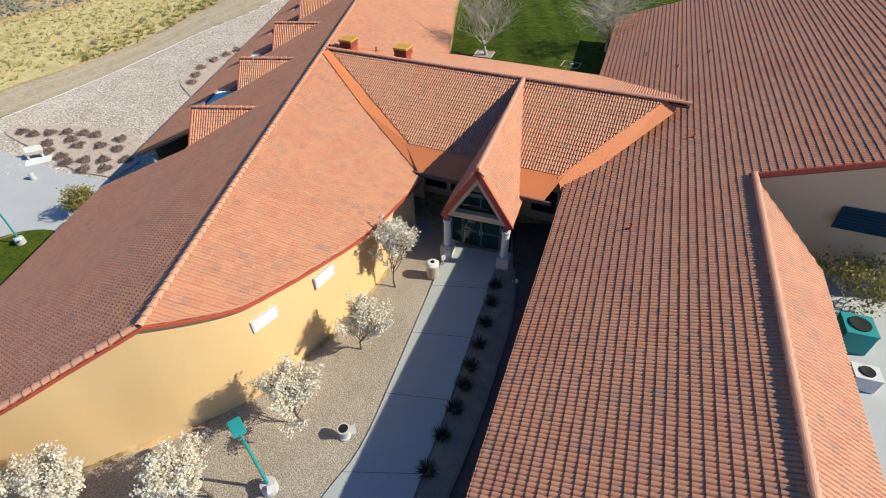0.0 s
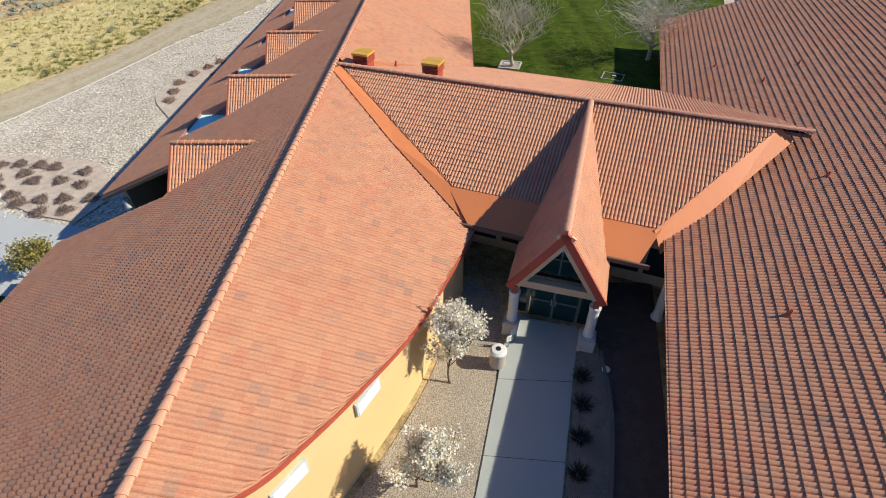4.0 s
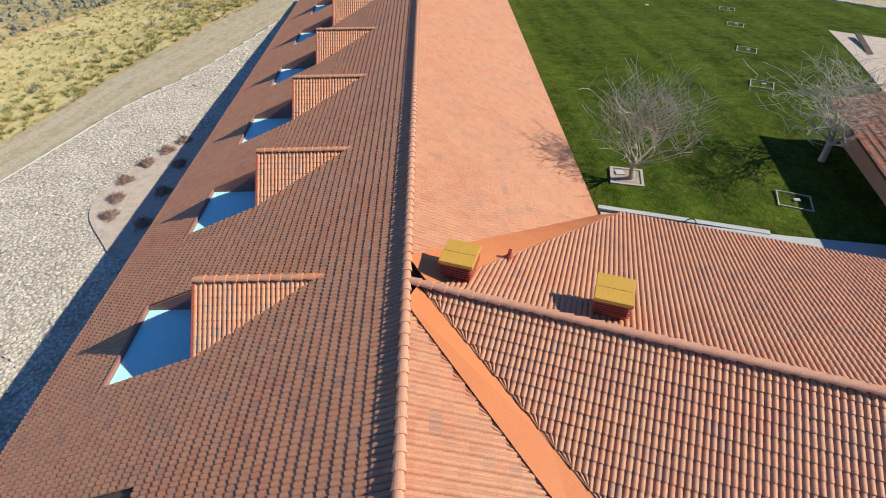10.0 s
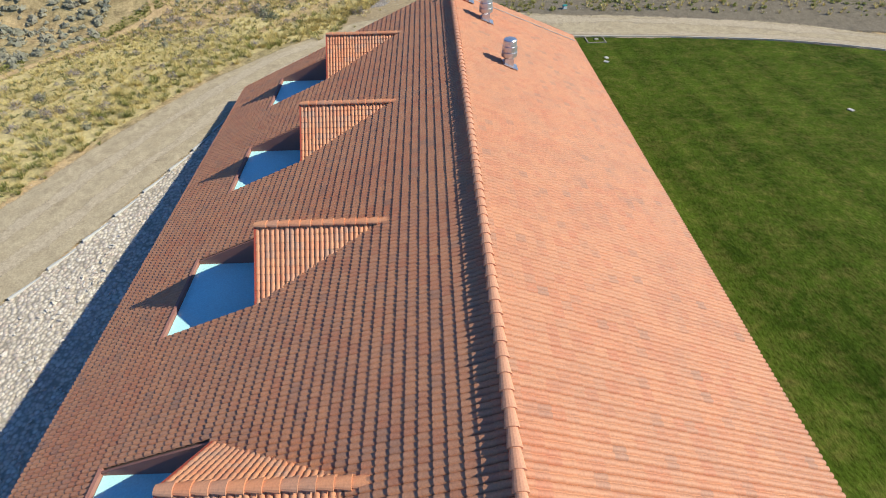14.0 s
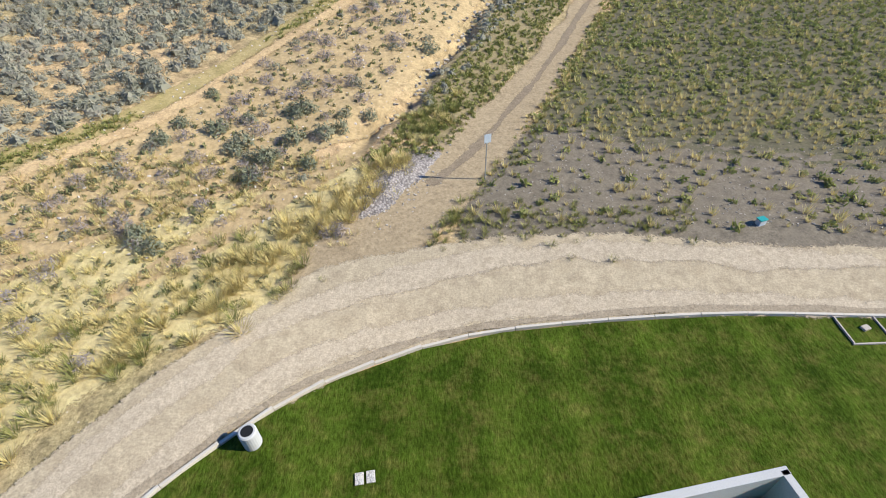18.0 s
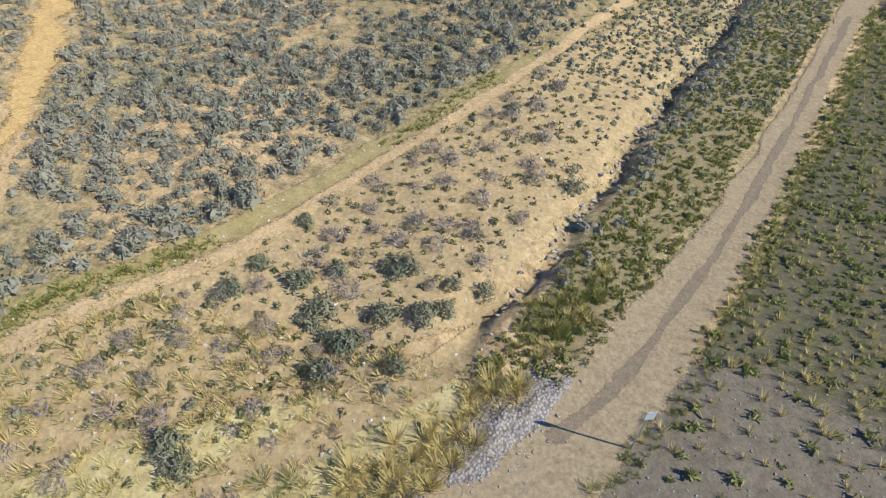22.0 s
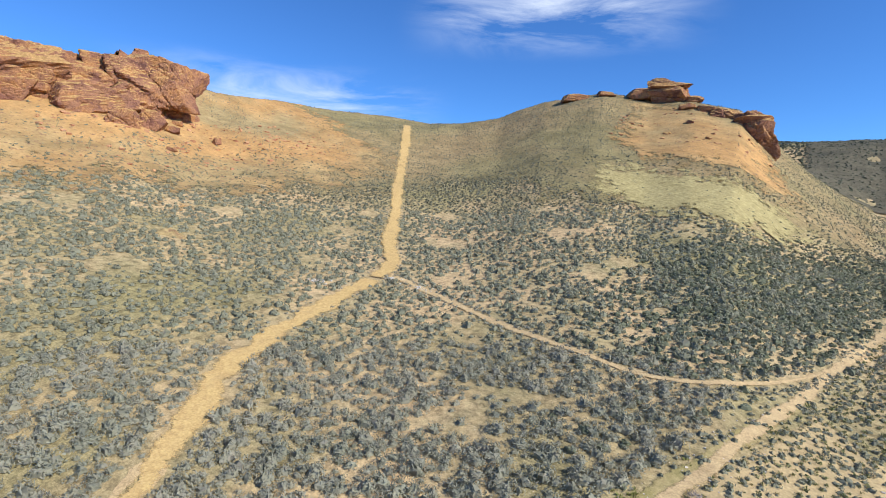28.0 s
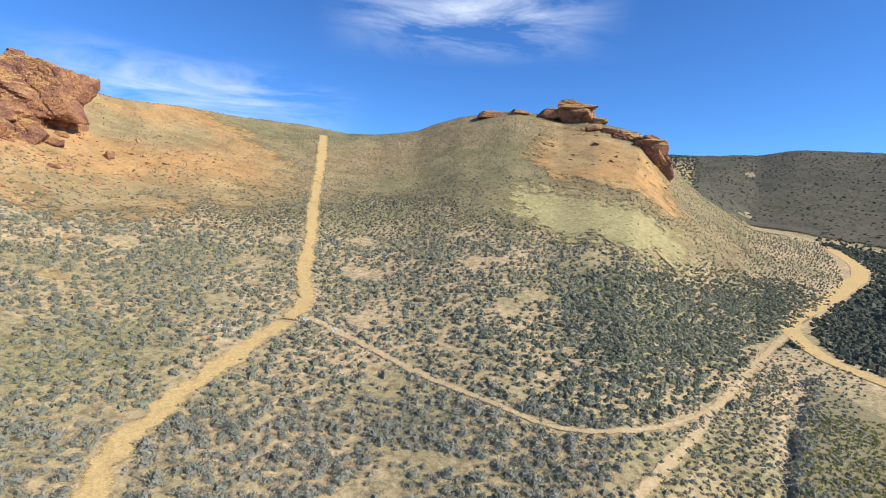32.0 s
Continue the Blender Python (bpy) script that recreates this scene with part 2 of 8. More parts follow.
def land(x, y):
    """The height of the ground."""
    x, y = np.asarray(x, float), np.asarray(y, float)
    west = -4.4 + 2.6 * smooth01((y - 55) / 32)
    lawn = 0.35 - 0.031 * (y - 41)
    lawn = np.where(y > 93, -1.27 - 0.2 * smooth01((y - 93) / 8), lawn)
    lawn = lawn - 1.1 * smooth01((y - 48) / 38) * (1 - smooth01((y - 93.5) / 5.5))
    east = np.where(y < 36, -1.0 + 1.5 * smooth01((y - 18) / 16), lawn)
    site = west + (east - west) * smooth01((x + 14) / 12)
    dx, dy = x - HUB_X, y - HUB_Y
    r = np.hypot(dx, dy)
    az = np.degrees(np.arctan2(dx, dy))
    rise, reach = np.interp(az, AZ, RISE), np.interp(az, AZ, REACH)
    north = smooth01((y - 95 - 0.25 * np.maximum(x, 0)) / 9)
    slope_side = smooth01((-x - 27 + (y - 60) * -0.12) / 25) * smooth01((y + 30) / 60)
    ramp_up = np.maximum(north, slope_side)
    f = np.clip(r / reach, 0, 3)
    hill = rise * np.where(f < 1, f ** 2.2, 1 - 0.35 * smooth01((f - 1) / 1.2))
    bank = np.minimum(r, 190) * 0.105 * np.interp(az, (-180, -110, -80, -10, 8, 30, 70, 180), (0, 0.3, 0.9, 1, 0.75, 0.35, 0.1, 0))
    beyond = 66 * smooth01((r - 260) / 260) * np.interp(az, (3, 6, 9, 11, 13, 15, 18, 45, 80), (0, 0.64, 0.75, 0.81, 0.87, 0.92, 1, 0.95, 0))
    far = np.clip((r - 40) / 90, 0, 1)
    rough = bumps(x * 0.6, y * 0.6) * (0.08 * ramp_up + 0.55 * far * (rise > 8))
    off = (x - np.interp(y, WASH_Y, WASH_X)) * np.interp(y, (97, 105, 115), (0.7, 0.8, 0.92))
    off = off + 0.24 * np.sin(0.83 * y + 1.0) + 0.14 * np.sin(1.9 * y)
    cut = (0.62 + 0.15 * np.sin(0.6 * y)) * np.exp(-(np.where(off > 0, off / 0.42, off / 0.8)) ** 2) * smooth01((y - 102) / 6) * smooth01((172 - y) / 12)
    return site + (hill + bank) * ramp_up + beyond + rough - cut


def ground_material():
    m = mat("dry_hillside", (0.4, 0.3, 0.2), 0.95, 0, 0.1)
    wide, mid, patch, fine = noise_tex(m, 0.028, 7, 0.62), noise_tex(m, 0.35, 7), noise_tex(m, 0.11, 6, 0.7), noise_tex(m, 7, 6, 0.7)
    soil = ramp(m, mid, [(0.25, (0.43, 0.295, 0.155)), (0.5, (0.51, 0.36, 0.19)), (0.75, (0.44, 0.325, 0.18))])
    straw = ramp(m, fine, [(0.3, (0.31, 0.24, 0.12)), (0.7, (0.44, 0.345, 0.185))])
    olive = ramp(m, fine, [(0.3, (0.205, 0.175, 0.08)), (0.7, (0.335, 0.275, 0.13))])
    col = blend(m, sharpen(m, patch, 0.44, 0.60), soil, straw)
    clump = noise_tex(m, 1.3, 5, 0.7)
    col = blend(m, sharpen(m, wide, 0.44, 0.62), col, olive)
    stones = sharpen(m, cells(m, 3.2), 0.16, 0.1)
    few = sharpen(m, noise_tex(m, 0.5, 3), 0.5, 0.62)
    both = m.node_tree.nodes.new("ShaderNodeMath")
    both.operation = "MULTIPLY"
    m.node_tree.links.new(stones, both.inputs[0])
    m.node_tree.links.new(few, both.inputs[1])
    col = blend(m, both.outputs[0], col, (0.56, 0.47, 0.34))
    col = blend(m, 0.75, col, ramp(m, clump, [(0.36, (0.22, 0.22, 0.22)), (0.5, (0.5, 0.5, 0.5)), (0.66, (0.70, 0.70, 0.70))]), "OVERLAY")
    col = blend(m, 0.5, col, ramp(m, fine, [(0.3, (0.25, 0.25, 0.25)), (0.7, (0.78, 0.78, 0.78))]), "OVERLAY")
    return paint(m, col, fine, 0.06, 0.7)


def dirt_material(name, a, b, c, stretch=(1, 1, 1), scale=0.5, fine=8.0, dist=0.03):
    m = mat(name, a, 0.95, 0, 0.1)
    mid, small = noise_tex(m, scale, 7, 0.65, stretch), noise_tex(m, fine, 6)
    col = ramp(m, mid, [(0.3, a), (0.55, b), (0.75, c)])
    col = blend(m, 0.42, col, ramp(m, small, [(0.3, (0.24, 0.24, 0.24)), (0.7, (0.76, 0.76, 0.76))]), "OVERLAY")
    worn = noise_tex(m, scale * 4, 5, 0.7, stretch)
    col = blend(m, 0.4, col, ramp(m, worn, [(0.32, (0.3, 0.3, 0.3)), (0.68, (0.7, 0.7, 0.7))]), "OVERLAY")
    grit = sharpen(m, cells(m, fine * 1.3), 0.24, 0.1)
    col = blend(m, 0.16, col, blend(m, grit, col, (0.66, 0.60, 0.50)))
    return paint(m, col, small, dist, 0.55)


def gravel_material(name, tones, scale, dist=0.04):
    m = mat(name, tones[0], 0.9, 0, 0.2)
    n = m.node_tree.nodes
    co, v = n.new("ShaderNodeTexCoord"), n.new("ShaderNodeTexVoronoi")
    v.inputs["Scale"].default_value = scale
    m.node_tree.links.new(co.outputs["Object"], v.inputs["Vector"])
    sep = n.new("ShaderNodeSeparateColor")
    m.node_tree.links.new(v.outputs["Color"], sep.inputs[0])
    col = ramp(m, sep.outputs[0], [(k / (len(tones) - 1), t) for k, t in enumerate(tones)])
    col = blend(m, sharpen(m, v.outputs["Distance"], 0.35, 0.75), col, tuple(t * 0.58 for t in tones[0]))
    col = blend(m, 0.35, col, ramp(m, noise_tex(m, 0.4, 6), [(0.3, (0.3, 0.3, 0.3)), (0.7, (0.7, 0.7, 0.7))]), "OVERLAY")
    inv = n.new("ShaderNodeMath")
    inv.operation = "SUBTRACT"
    inv.inputs[0].default_value = 1
    m.node_tree.links.new(v.outputs["Distance"], inv.inputs[1])
    return paint(m, col, inv.outputs[0], dist, 0.9)


def lawn_material():
    m = mat("mown_lawn", (0.06, 0.14, 0.02), 1.0, 0, 0.03)
    stripes, mottle, blade = noise_tex(m, 0.5, 2, 0.5, (1.0, 0.05, 1), 0.35), noise_tex(m, 1.6, 8, 0.7), noise_tex(m, 11, 5, 0.7, (1, 0.4, 1))
    cross = noise_tex(m, 0.6, 2, 0.5, (0.05, 1.0, 1), 0.2)
    col = ramp(m, stripes, [(0.40, (0.031, 0.055, 0.005)), (0.60, (0.072, 0.108, 0.012))])
    col = blend(m, 0.4, col, ramp(m, cross, [(0.36, (0.032, 0.055, 0.006)), (0.64, (0.068, 0.103, 0.011))]))
    col = blend(m, sharpen(m, mottle, 0.45, 0.85), col, (0.115, 0.092, 0.026))
    col = blend(m, 0.8, col, ramp(m, blade, [(0.3, (0.15, 0.15, 0.15)), (0.7, (0.85, 0.85, 0.85))]), "OVERLAY")
    clump = noise_tex(m, 0.8, 6, 0.72)
    col = blend(m, 0.5, col, ramp(m, clump, [(0.36, (0.30, 0.30, 0.30)), (0.64, (0.68, 0.68, 0.68))]), "OVERLAY")
    return paint(m, col, blade, 0.05, 0.8)


M_LAND = ground_material()
M_ROAD = dirt_material("gravel_road", (0.385, 0.31, 0.20), (0.435, 0.358, 0.235), (0.33, 0.262, 0.165), fine=12)
M_TRACK = dirt_material("dirt_track", (0.31, 0.237, 0.14), (0.36, 0.278, 0.165), (0.255, 0.195, 0.115), scale=0.9, fine=7)
M_TRAIL = dirt_material("sandy_trail", (0.52, 0.345, 0.135), (0.57, 0.385, 0.155), (0.42, 0.28, 0.12), scale=0.6, fine=6, dist=0.03)
M_FAINT = dirt_material("worn_tan_soil", (0.47, 0.33, 0.165), (0.52, 0.37, 0.19), (0.40, 0.285, 0.15))
M_LAWN = lawn_material()
M_RIVER = gravel_material("river_stones", [(0.605, 0.521, 0.399), (0.672, 0.594, 0.467), (0.538, 0.448, 0.336), (0.762, 0.683, 0.559), (0.560, 0.437, 0.342), (0.448, 0.403, 0.353)], 6.0, 0.06)
M_PEA = gravel_material("pea_gravel", [(0.40, 0.34, 0.26), (0.50, 0.43, 0.33), (0.33, 0.28, 0.22), (0.47, 0.415, 0.31)], 20, 0.02)
M_BED = dirt_material("bark_mulch_bed", (0.33, 0.26, 0.20), (0.38, 0.30, 0.23), (0.28, 0.22, 0.17), fine=20)
M_PALEBED = dirt_material("dry_mulch_bed", (0.46, 0.37, 0.295), (0.52, 0.42, 0.335), (0.41, 0.33, 0.26), fine=20)
M_DARKBED = dirt_material("dark_soil_bed", (0.095, 0.07, 0.06), (0.12, 0.09, 0.075), (0.075, 0.056, 0.046), fine=20)
M_SOIL = dirt_material("garden_soil", (0.20, 0.165, 0.13), (0.24, 0.20, 0.16), (0.17, 0.14, 0.11), fine=20)


def axis_steps(lo, hi, near_lo, near_hi, fine, grow=1.22):
    """Even steps in the middle that widen towards both ends."""
    mid = list(np.arange(near_lo, near_hi, fine))
    up, step = [near_hi], fine
    while up[-1] < hi:
        step *= grow
        up.append(up[-1] + step)
    down, step = [], fine
    v = near_lo
    while v > lo:
        step *= grow
        v -= step
        down.append(v)
    return np.array(down[::-1] + mid + up)


gx, gy = axis_steps(-2500, 2500, -150, 75, 1.6), axis_steps(-2500, 3000, -15, 300, 1.6)
gx = np.r_[gx[gx < -13], np.arange(-13, 14, 0.33), gx[gx > 14]]
gy = np.r_[gy[gy < 84], np.arange(84, 152, 0.6), gy[gy > 152]]
X, Y = np.meshgrid(gx, gy)
Zs = land(X, Y)
nx, ny = len(gx), len(gy)
idx = np.arange(nx * ny).reshape(ny, nx)
quads = np.stack([idx[:-1, :-1], idx[:-1, 1:], idx[1:, 1:], idx[1:, :-1]], -1).reshape(-1, 4)
ground = new("ground", quick_mesh("ground", np.stack([X, Y, Zs], -1).reshape(-1, 3), quads, M_LAND, True))
tagged(ground, "dry tan hillside soil with sparse straw and stones", "ground", kind="structure")


def resample(pts, n, smooth=True):
    """n points along a line, rounded off between its corners."""
    p = np.array(pts, float)
    if smooth and len(p) > 2:
        out = []
        q = np.vstack([2 * p[0] - p[1], p, 2 * p[-1] - p[-2]])
        for i in range(1, len(q) - 2):
            t = np.linspace(0, 1, 24, endpoint=False)[:, None]
            a, b, c, d = q[i - 1], q[i], q[i + 1], q[i + 2]
            out.append(0.5 * (2 * b + (c - a) * t + (2 * a - 5 * b + 4 * c - d) * t ** 2 + (3 * b - a - 3 * c + d) * t ** 3))
        p = np.vstack(out + [p[-1:]])
    s = np.r_[0, np.cumsum(np.hypot(*np.diff(p, axis=0).T))]
    k = np.linspace(0, s[-1], n)
    return np.stack([np.interp(k, s, p[:, 0]), np.interp(k, s, p[:, 1])], 1)


FEATHERED = {}


def feathered(m, fade):
    """The same surface, thinning out raggedly towards the rim of its sheet."""
    key = (m.name, round(fade, 2))
    if key in FEATHERED:
        return FEATHERED[key]
    c = m.copy()
    c.name = m.name + "_thinning"
    n, l = c.node_tree.nodes, c.node_tree.links
    rim, less, cover, clear, mix = n.new("ShaderNodeAttribute"), n.new("ShaderNodeMath"), n.new("ShaderNodeMapRange"), n.new("ShaderNodeBsdfTransparent"), n.new("ShaderNodeMixShader")
    rim.attribute_name = "rim"
    less.operation = "SUBTRACT"
    l.new(rim.outputs["Fac"], less.inputs[0])
    l.new(sharpen(c, noise_tex(c, min(9.0, 6.0 / fade), 9, 0.82), 0.33, 0.67), less.inputs[1])
    cover.inputs[1].default_value, cover.inputs[2].default_value = -0.05, 0.05
    l.new(less.outputs[0], cover.inputs[0])
    l.new(cover.outputs[0], mix.inputs[0])
    l.new(clear.outputs[0], mix.inputs[1])
    l.new(n["Principled BSDF"].outputs[0], mix.inputs[2])
    l.new(mix.outputs[0], n["Material Output"].inputs[0])
    FEATHERED[key] = c
    return c


def sheet(name, line_a, line_b, material, label, category, lift=0.05, na=None, nb=None, ragged=0.0, smooth=True, step=1.0, thin=None):
    """A skin over the ground between two lines."""
    la = np.sum(np.hypot(*np.diff(np.array(line_a, float), axis=0).T))
    lb = np.sum(np.hypot(*np.diff(np.array(line_b, float), axis=0).T))
    na = na or max(4, int(max(la, lb) / step))
    a, b = resample(line_a, na, smooth), resample(line_b, na, smooth)
    fade = min(ragged * 1.7, 0.42 * float(np.median(np.hypot(*(b - a).T)))) if ragged else 0.0
    fade = thin or fade
    if ragged:
        rng = np.random.default_rng(len(name) + na)
        for e, sgn in ((a, 1), (b, -1)):
            w = (0.7 * np.convolve(rng.normal(0, 1, na + 20), np.hanning(11) / 2.3, "same") + 0.35 * rng.normal(0, 1, na + 20))[10:-10, None]
            d = b - a
            e += sgn * (w * ragged * 0.5 - 0.5 * fade) * d / np.maximum(np.hypot(d[:, 0], d[:, 1])[:, None], 0.1)
    gap = np.max(np.hypot(*(b - a).T))
    nb = nb or max(2, int(gap / step) + 1)
    t = np.linspace(0, 1, nb)[None, :, None]
    g = a[:, None] * (1 - t) + b[:, None] * t
    z = land(g[..., 0], g[..., 1]) + lift
    v = np.concatenate([g, z[..., None]], -1).reshape(-1, 3)
    i = np.arange(na * nb).reshape(na, nb)
    q = np.stack([i[:-1, :-1], i[:-1, 1:], i[1:, 1:], i[1:, :-1]], -1).reshape(-1, 4)
    ob = new(name, quick_mesh(name, v, q, feathered(material, fade) if fade else material, True))
    me = ob.data
    if fade:
        across = np.minimum(t[..., 0], 1 - t[..., 0]) * np.hypot(*(b - a).T)[:, None]
        run = np.r_[0, np.cumsum(np.hypot(*np.diff((a + b) / 2, axis=0).T))]
        ends = np.minimum(run, run[-1] - run)[:, None]
        rim = np.minimum(across, ends) / fade
        me.attributes.new("rim", "FLOAT", "POINT").data.foreach_set("value", rim.astype(np.float32).ravel())
    if me.polygons[0].normal.z < 0:
        me.flip_normals()
    return tagged(ob, label, category, kind="structure")


def band(name, line, width, material, label, category, lift=0.07, ragged=0.25, step=0.45):
    """A track of some width along a line."""
    p = resample(line, max(6, int(np.sum(np.hypot(*np.diff(np.array(line, float), axis=0).T)) / step)))
    d = np.gradient(p, axis=0)
    d /= np.hypot(d[:, 0], d[:, 1])[:, None]
    n = np.stack([-d[:, 1], d[:, 0]], 1)
    w = np.interp(np.linspace(0, 1, len(p)), np.linspace(0, 1, len(width)), width)[:, None] if isinstance(width, (list, tuple)) else width
    return sheet(name, p + n * w / 2, p - n * w / 2, material, label, category, lift, na=len(p), nb=7, ragged=ragged, smooth=False)


def offset_line(line, d, n=80):
    p = resample(line, n)
    g = np.gradient(p, axis=0)
    g /= np.hypot(g[:, 0], g[:, 1])[:, None]
    return p + np.stack([-g[:, 1], g[:, 0]], 1) * d


ROAD_IN = [(-40, 22), (-31, 45.4), (-26.6, 59.5), (-21.5, 67), (-16.3, 77), (-13.9, 83.7), (-12.5, 87.1), (-9.0, 90.6), (-3.85, 93.35), (3, 94.3), (8, 94.4), (13, 94.1), (18.5, 93.7), (27.5, 92.2), (35.5, 89), (44, 83.7), (52, 73)]
ROAD_OUT = [(-44, 27), (-34.5, 50), (-29.5, 65), (-24, 75), (-19, 83.3), (-16.6, 87.3), (-14.2, 90.7), (-12.3, 92.9), (-9.9, 95.4), (-7.6, 97.1), (-2.5, 98.0), (3.67, 98.2), (10, 97.4), (15.8, 96.9), (21, 96.5), (31, 95), (38, 92), (47, 86), (56, 75)]
sheet("road", ROAD_IN, ROAD_OUT, M_ROAD, "pale compacted gravel service road curving round the building", "road", 0.075, ragged=0.3, step=0.6)
KERB_LINE = [(-14.0, 83.6), (-12.6, 87.0), (-11.0, 88.75), (-9.1, 90.5), (-7.2, 91.8), (-3.9, 93.25), (-1, 93.9), (3, 94.2), (8, 94.3), (13, 94.0), (18.5, 93.6), (23, 93.0), (27.5, 92.1), (31.5, 90.8), (35.5, 88.9), (39.2, 86.6), (44, 83.6), (47, 80), (52, 73)]
sheet("lawn", [(-13.2, 83.4), (-9, 83.4), (-1, 83.2), (7.9, 83.2), (8, 75), (8, 55), (8, 35)], [(-14.0, 83.55), (-12.6, 86.95), (-11.0, 88.7), (-9.1, 90.44), (-7.2, 91.74), (-3.9, 93.19), (-1, 93.84), (3, 94.14), (8, 94.24), (13, 93.94), (18.5, 93.54), (27.5, 92.04), (35.5, 88.84), (44, 83.55), (52, 73), (60, 56), (66, 30)], M_LAWN, "bright green mown lawn with faint mowing stripes", "lawn", 0.05, na=120, nb=50, smooth=False)
sheet("stone_mulch", [(-14, 22), (-14, 45), (-14, 60), (-14, 70), (-14, 78), (-13.6, 83.6)], [(-39.6, 22), (-31, 45.4), (-26.6, 59.5), (-21.5, 67), (-16.3, 77), (-13.9, 83.7)], M_RIVER, "bed of pale river stones beside the building", "gravel bed", 0.05, na=80, nb=34)
TRAIL = [(-24, 96), (-26.5, 100.9), (-30.2, 106.5), (-34, 113.5), (-37.5, 119.5), (-40.6, 125), (-42, 133), (-43, 142.5), (-43.4, 150), (-45.4, 157.4), (-53, 169), (-62, 186), (-76.5, 211.5), (-97.6, 250.4), (-113.4, 278.3)]
for d in (-0.6, 0.6):
    band("trail", offset_line(TRAIL[:4], d), [0.4, 0.6, 0.9], M_FAINT, "faint sandy rut at the foot of a trail", "trail", 0.08, 0.5)
band("trail", TRAIL[2:9], [0.5, 1.6, 1.9, 2.0, 2.0, 2.1, 2.2], M_TRAIL, "sandy orange footpath climbing from the flat", "trail", 0.10, 0.8)
band("trail", TRAIL[8:], [2.2, 2.3, 2.5, 2.9, 3.0], M_TRAIL, "sandy orange footpath climbing the hillside", "trail", 0.22, 0.7)
band("trail", [(-43.6, 153), (-33.8, 149.5), (-24.8, 145.3), (-18.5, 142.4), (-13.4, 140.6), (-9, 139.8), (-3.8, 141.5), (2.6, 148.1), (12.2, 162.3)], [1.5, 1.0, 0.8, 0.55, 0.3, 0.2], M_FAINT, "narrow sandy side path between sagebrush", "trail", 0.09, 0.25)
band("trail", [(-62, 51.5), (-48, 63.4), (-38, 78.8), (-31.5, 91), (-25.3, 99.2), (-21.7, 103), (-17.8, 107.4), (-13.8, 114.6), (-10.2, 120), (-5.2, 129.3), (1.8, 143.7), (10.6, 162.0), (21.2, 182.9), (33.2, 202.5), (56, 245)], [1.0, 0.9, 0.9, 0.9, 1.1], M_FAINT, "faint worn track across dry ground", "trail", 0.09, 0.25)
band("side_road", [(-8, 94.6), (-6.9, 96.7), (-5.0, 99.3), (-1.0, 105.0), (2.7, 111.3), (5.8, 117.2), (13.0, 132.1), (20, 147), (27, 160), (29.2, 166)], [4.8, 3.2, 2.2, 1.8, 1.9, 2.1, 2.4], M_TRACK, "rutted dirt track running into the hills", "dirt road", 0.056, 0.3)


band("side_road", [(27, 160), (30, 169), (24.5, 178), (25, 192), (34, 208), (51, 236.6), (66, 266), (82, 325)], [2.4, 3.2, 3.6, 4, 5], M_TRAIL, "sandy dirt road winding into the far valley", "dirt road", 0.09, 0.2)


M_RUT = dirt_material("packed_wheel_rut", (0.34, 0.262, 0.168), (0.375, 0.292, 0.19), (0.29, 0.225, 0.145), scale=1.4, fine=9)
M_PACKED = dirt_material("packed_road_gravel", (0.42, 0.345, 0.235), (0.46, 0.38, 0.265), (0.37, 0.30, 0.205), scale=1.2, fine=14)
M_LOOSE = dirt_material("loose_dark_gravel", (0.28, 0.225, 0.15), (0.33, 0.27, 0.185), (0.22, 0.18, 0.12), scale=1.5, fine=14)
band("kerb_gravel", offset_line(KERB_LINE, 0.26, 120), 0.28, M_LOOSE, "loose darker gravel heaped along the kerb", "gravel", 0.09, 0.16, 0.5)
RUTS = [(-6.9, 96.7), (-5.0, 99.3), (-1.0, 105.0), (2.7, 111.3), (5.8, 117.2), (13.0, 132.1), (20, 147), (27, 160)]
for d in (-0.55, 0.55):
    band("wheel_rut", offset_line(RUTS, d), 0.42, M_RUT, "pale packed wheel rut along the dirt track", "wheel rut", 0.052, 0.12, 0.4)
mid_road = (resample(ROAD_IN, 160) + resample(ROAD_OUT, 160)) / 2
for d, w in ((-1.2, 0.9), (1.0, 0.9)):
    band("wheel_lane", offset_line(mid_road[6:-6], d, 150), w, M_PACKED, "smoother packed wheel lane in the gravel road", "wheel lane", 0.086, 0.5, 0.7)

# ---- tiled roofs ----
PITCH, COURSE, ROLLS = 0.155, 0.32, 2


def tile_template():
    """One clay tile of two rolls: along, down the slope, out of it; a skirt at the butt end."""
    prof = []
    for k in range(ROLLS):
        a0 = k * PITCH
        prof += [(a0, -0.028), (a0 + 0.014, 0.004), (a0 + 0.041, 0.027), (a0 + 0.0775, 0.035), (a0 + 0.114, 0.027), (a0 + 0.141, 0.004)]
    prof.append((ROLLS * PITCH, -0.028))
    rows = []
    for s, lift in ((-0.05, -0.008), (COURSE, 0.028), (COURSE, 0.028), (COURSE - 0.035, 0.002)):
        rows.append([(a, s, h + lift) for a, h in prof])
    n = len(prof)
    v = np.array([p for r in rows for p in r])
    i = np.arange(n - 1)
    q = np.concatenate([np.stack([i + r * n, i + r * n + 1, i + (r + 1) * n + 1, i + (r + 1) * n], -1) for r in (0, 2)])
    return v, q


TILE_V, TILE_Q = tile_template()
TILE_MESH = quick_mesh("roof_tile", TILE_V, TILE_Q, M_TILE, True)


def frame_of(along, down):
    a = Vector(along).normalized()
    d = Vector(down).normalized()
    n = a.cross(d)
    if n.z < 0:
        n = -n
    return np.array(a), np.array(d), np.array(n)


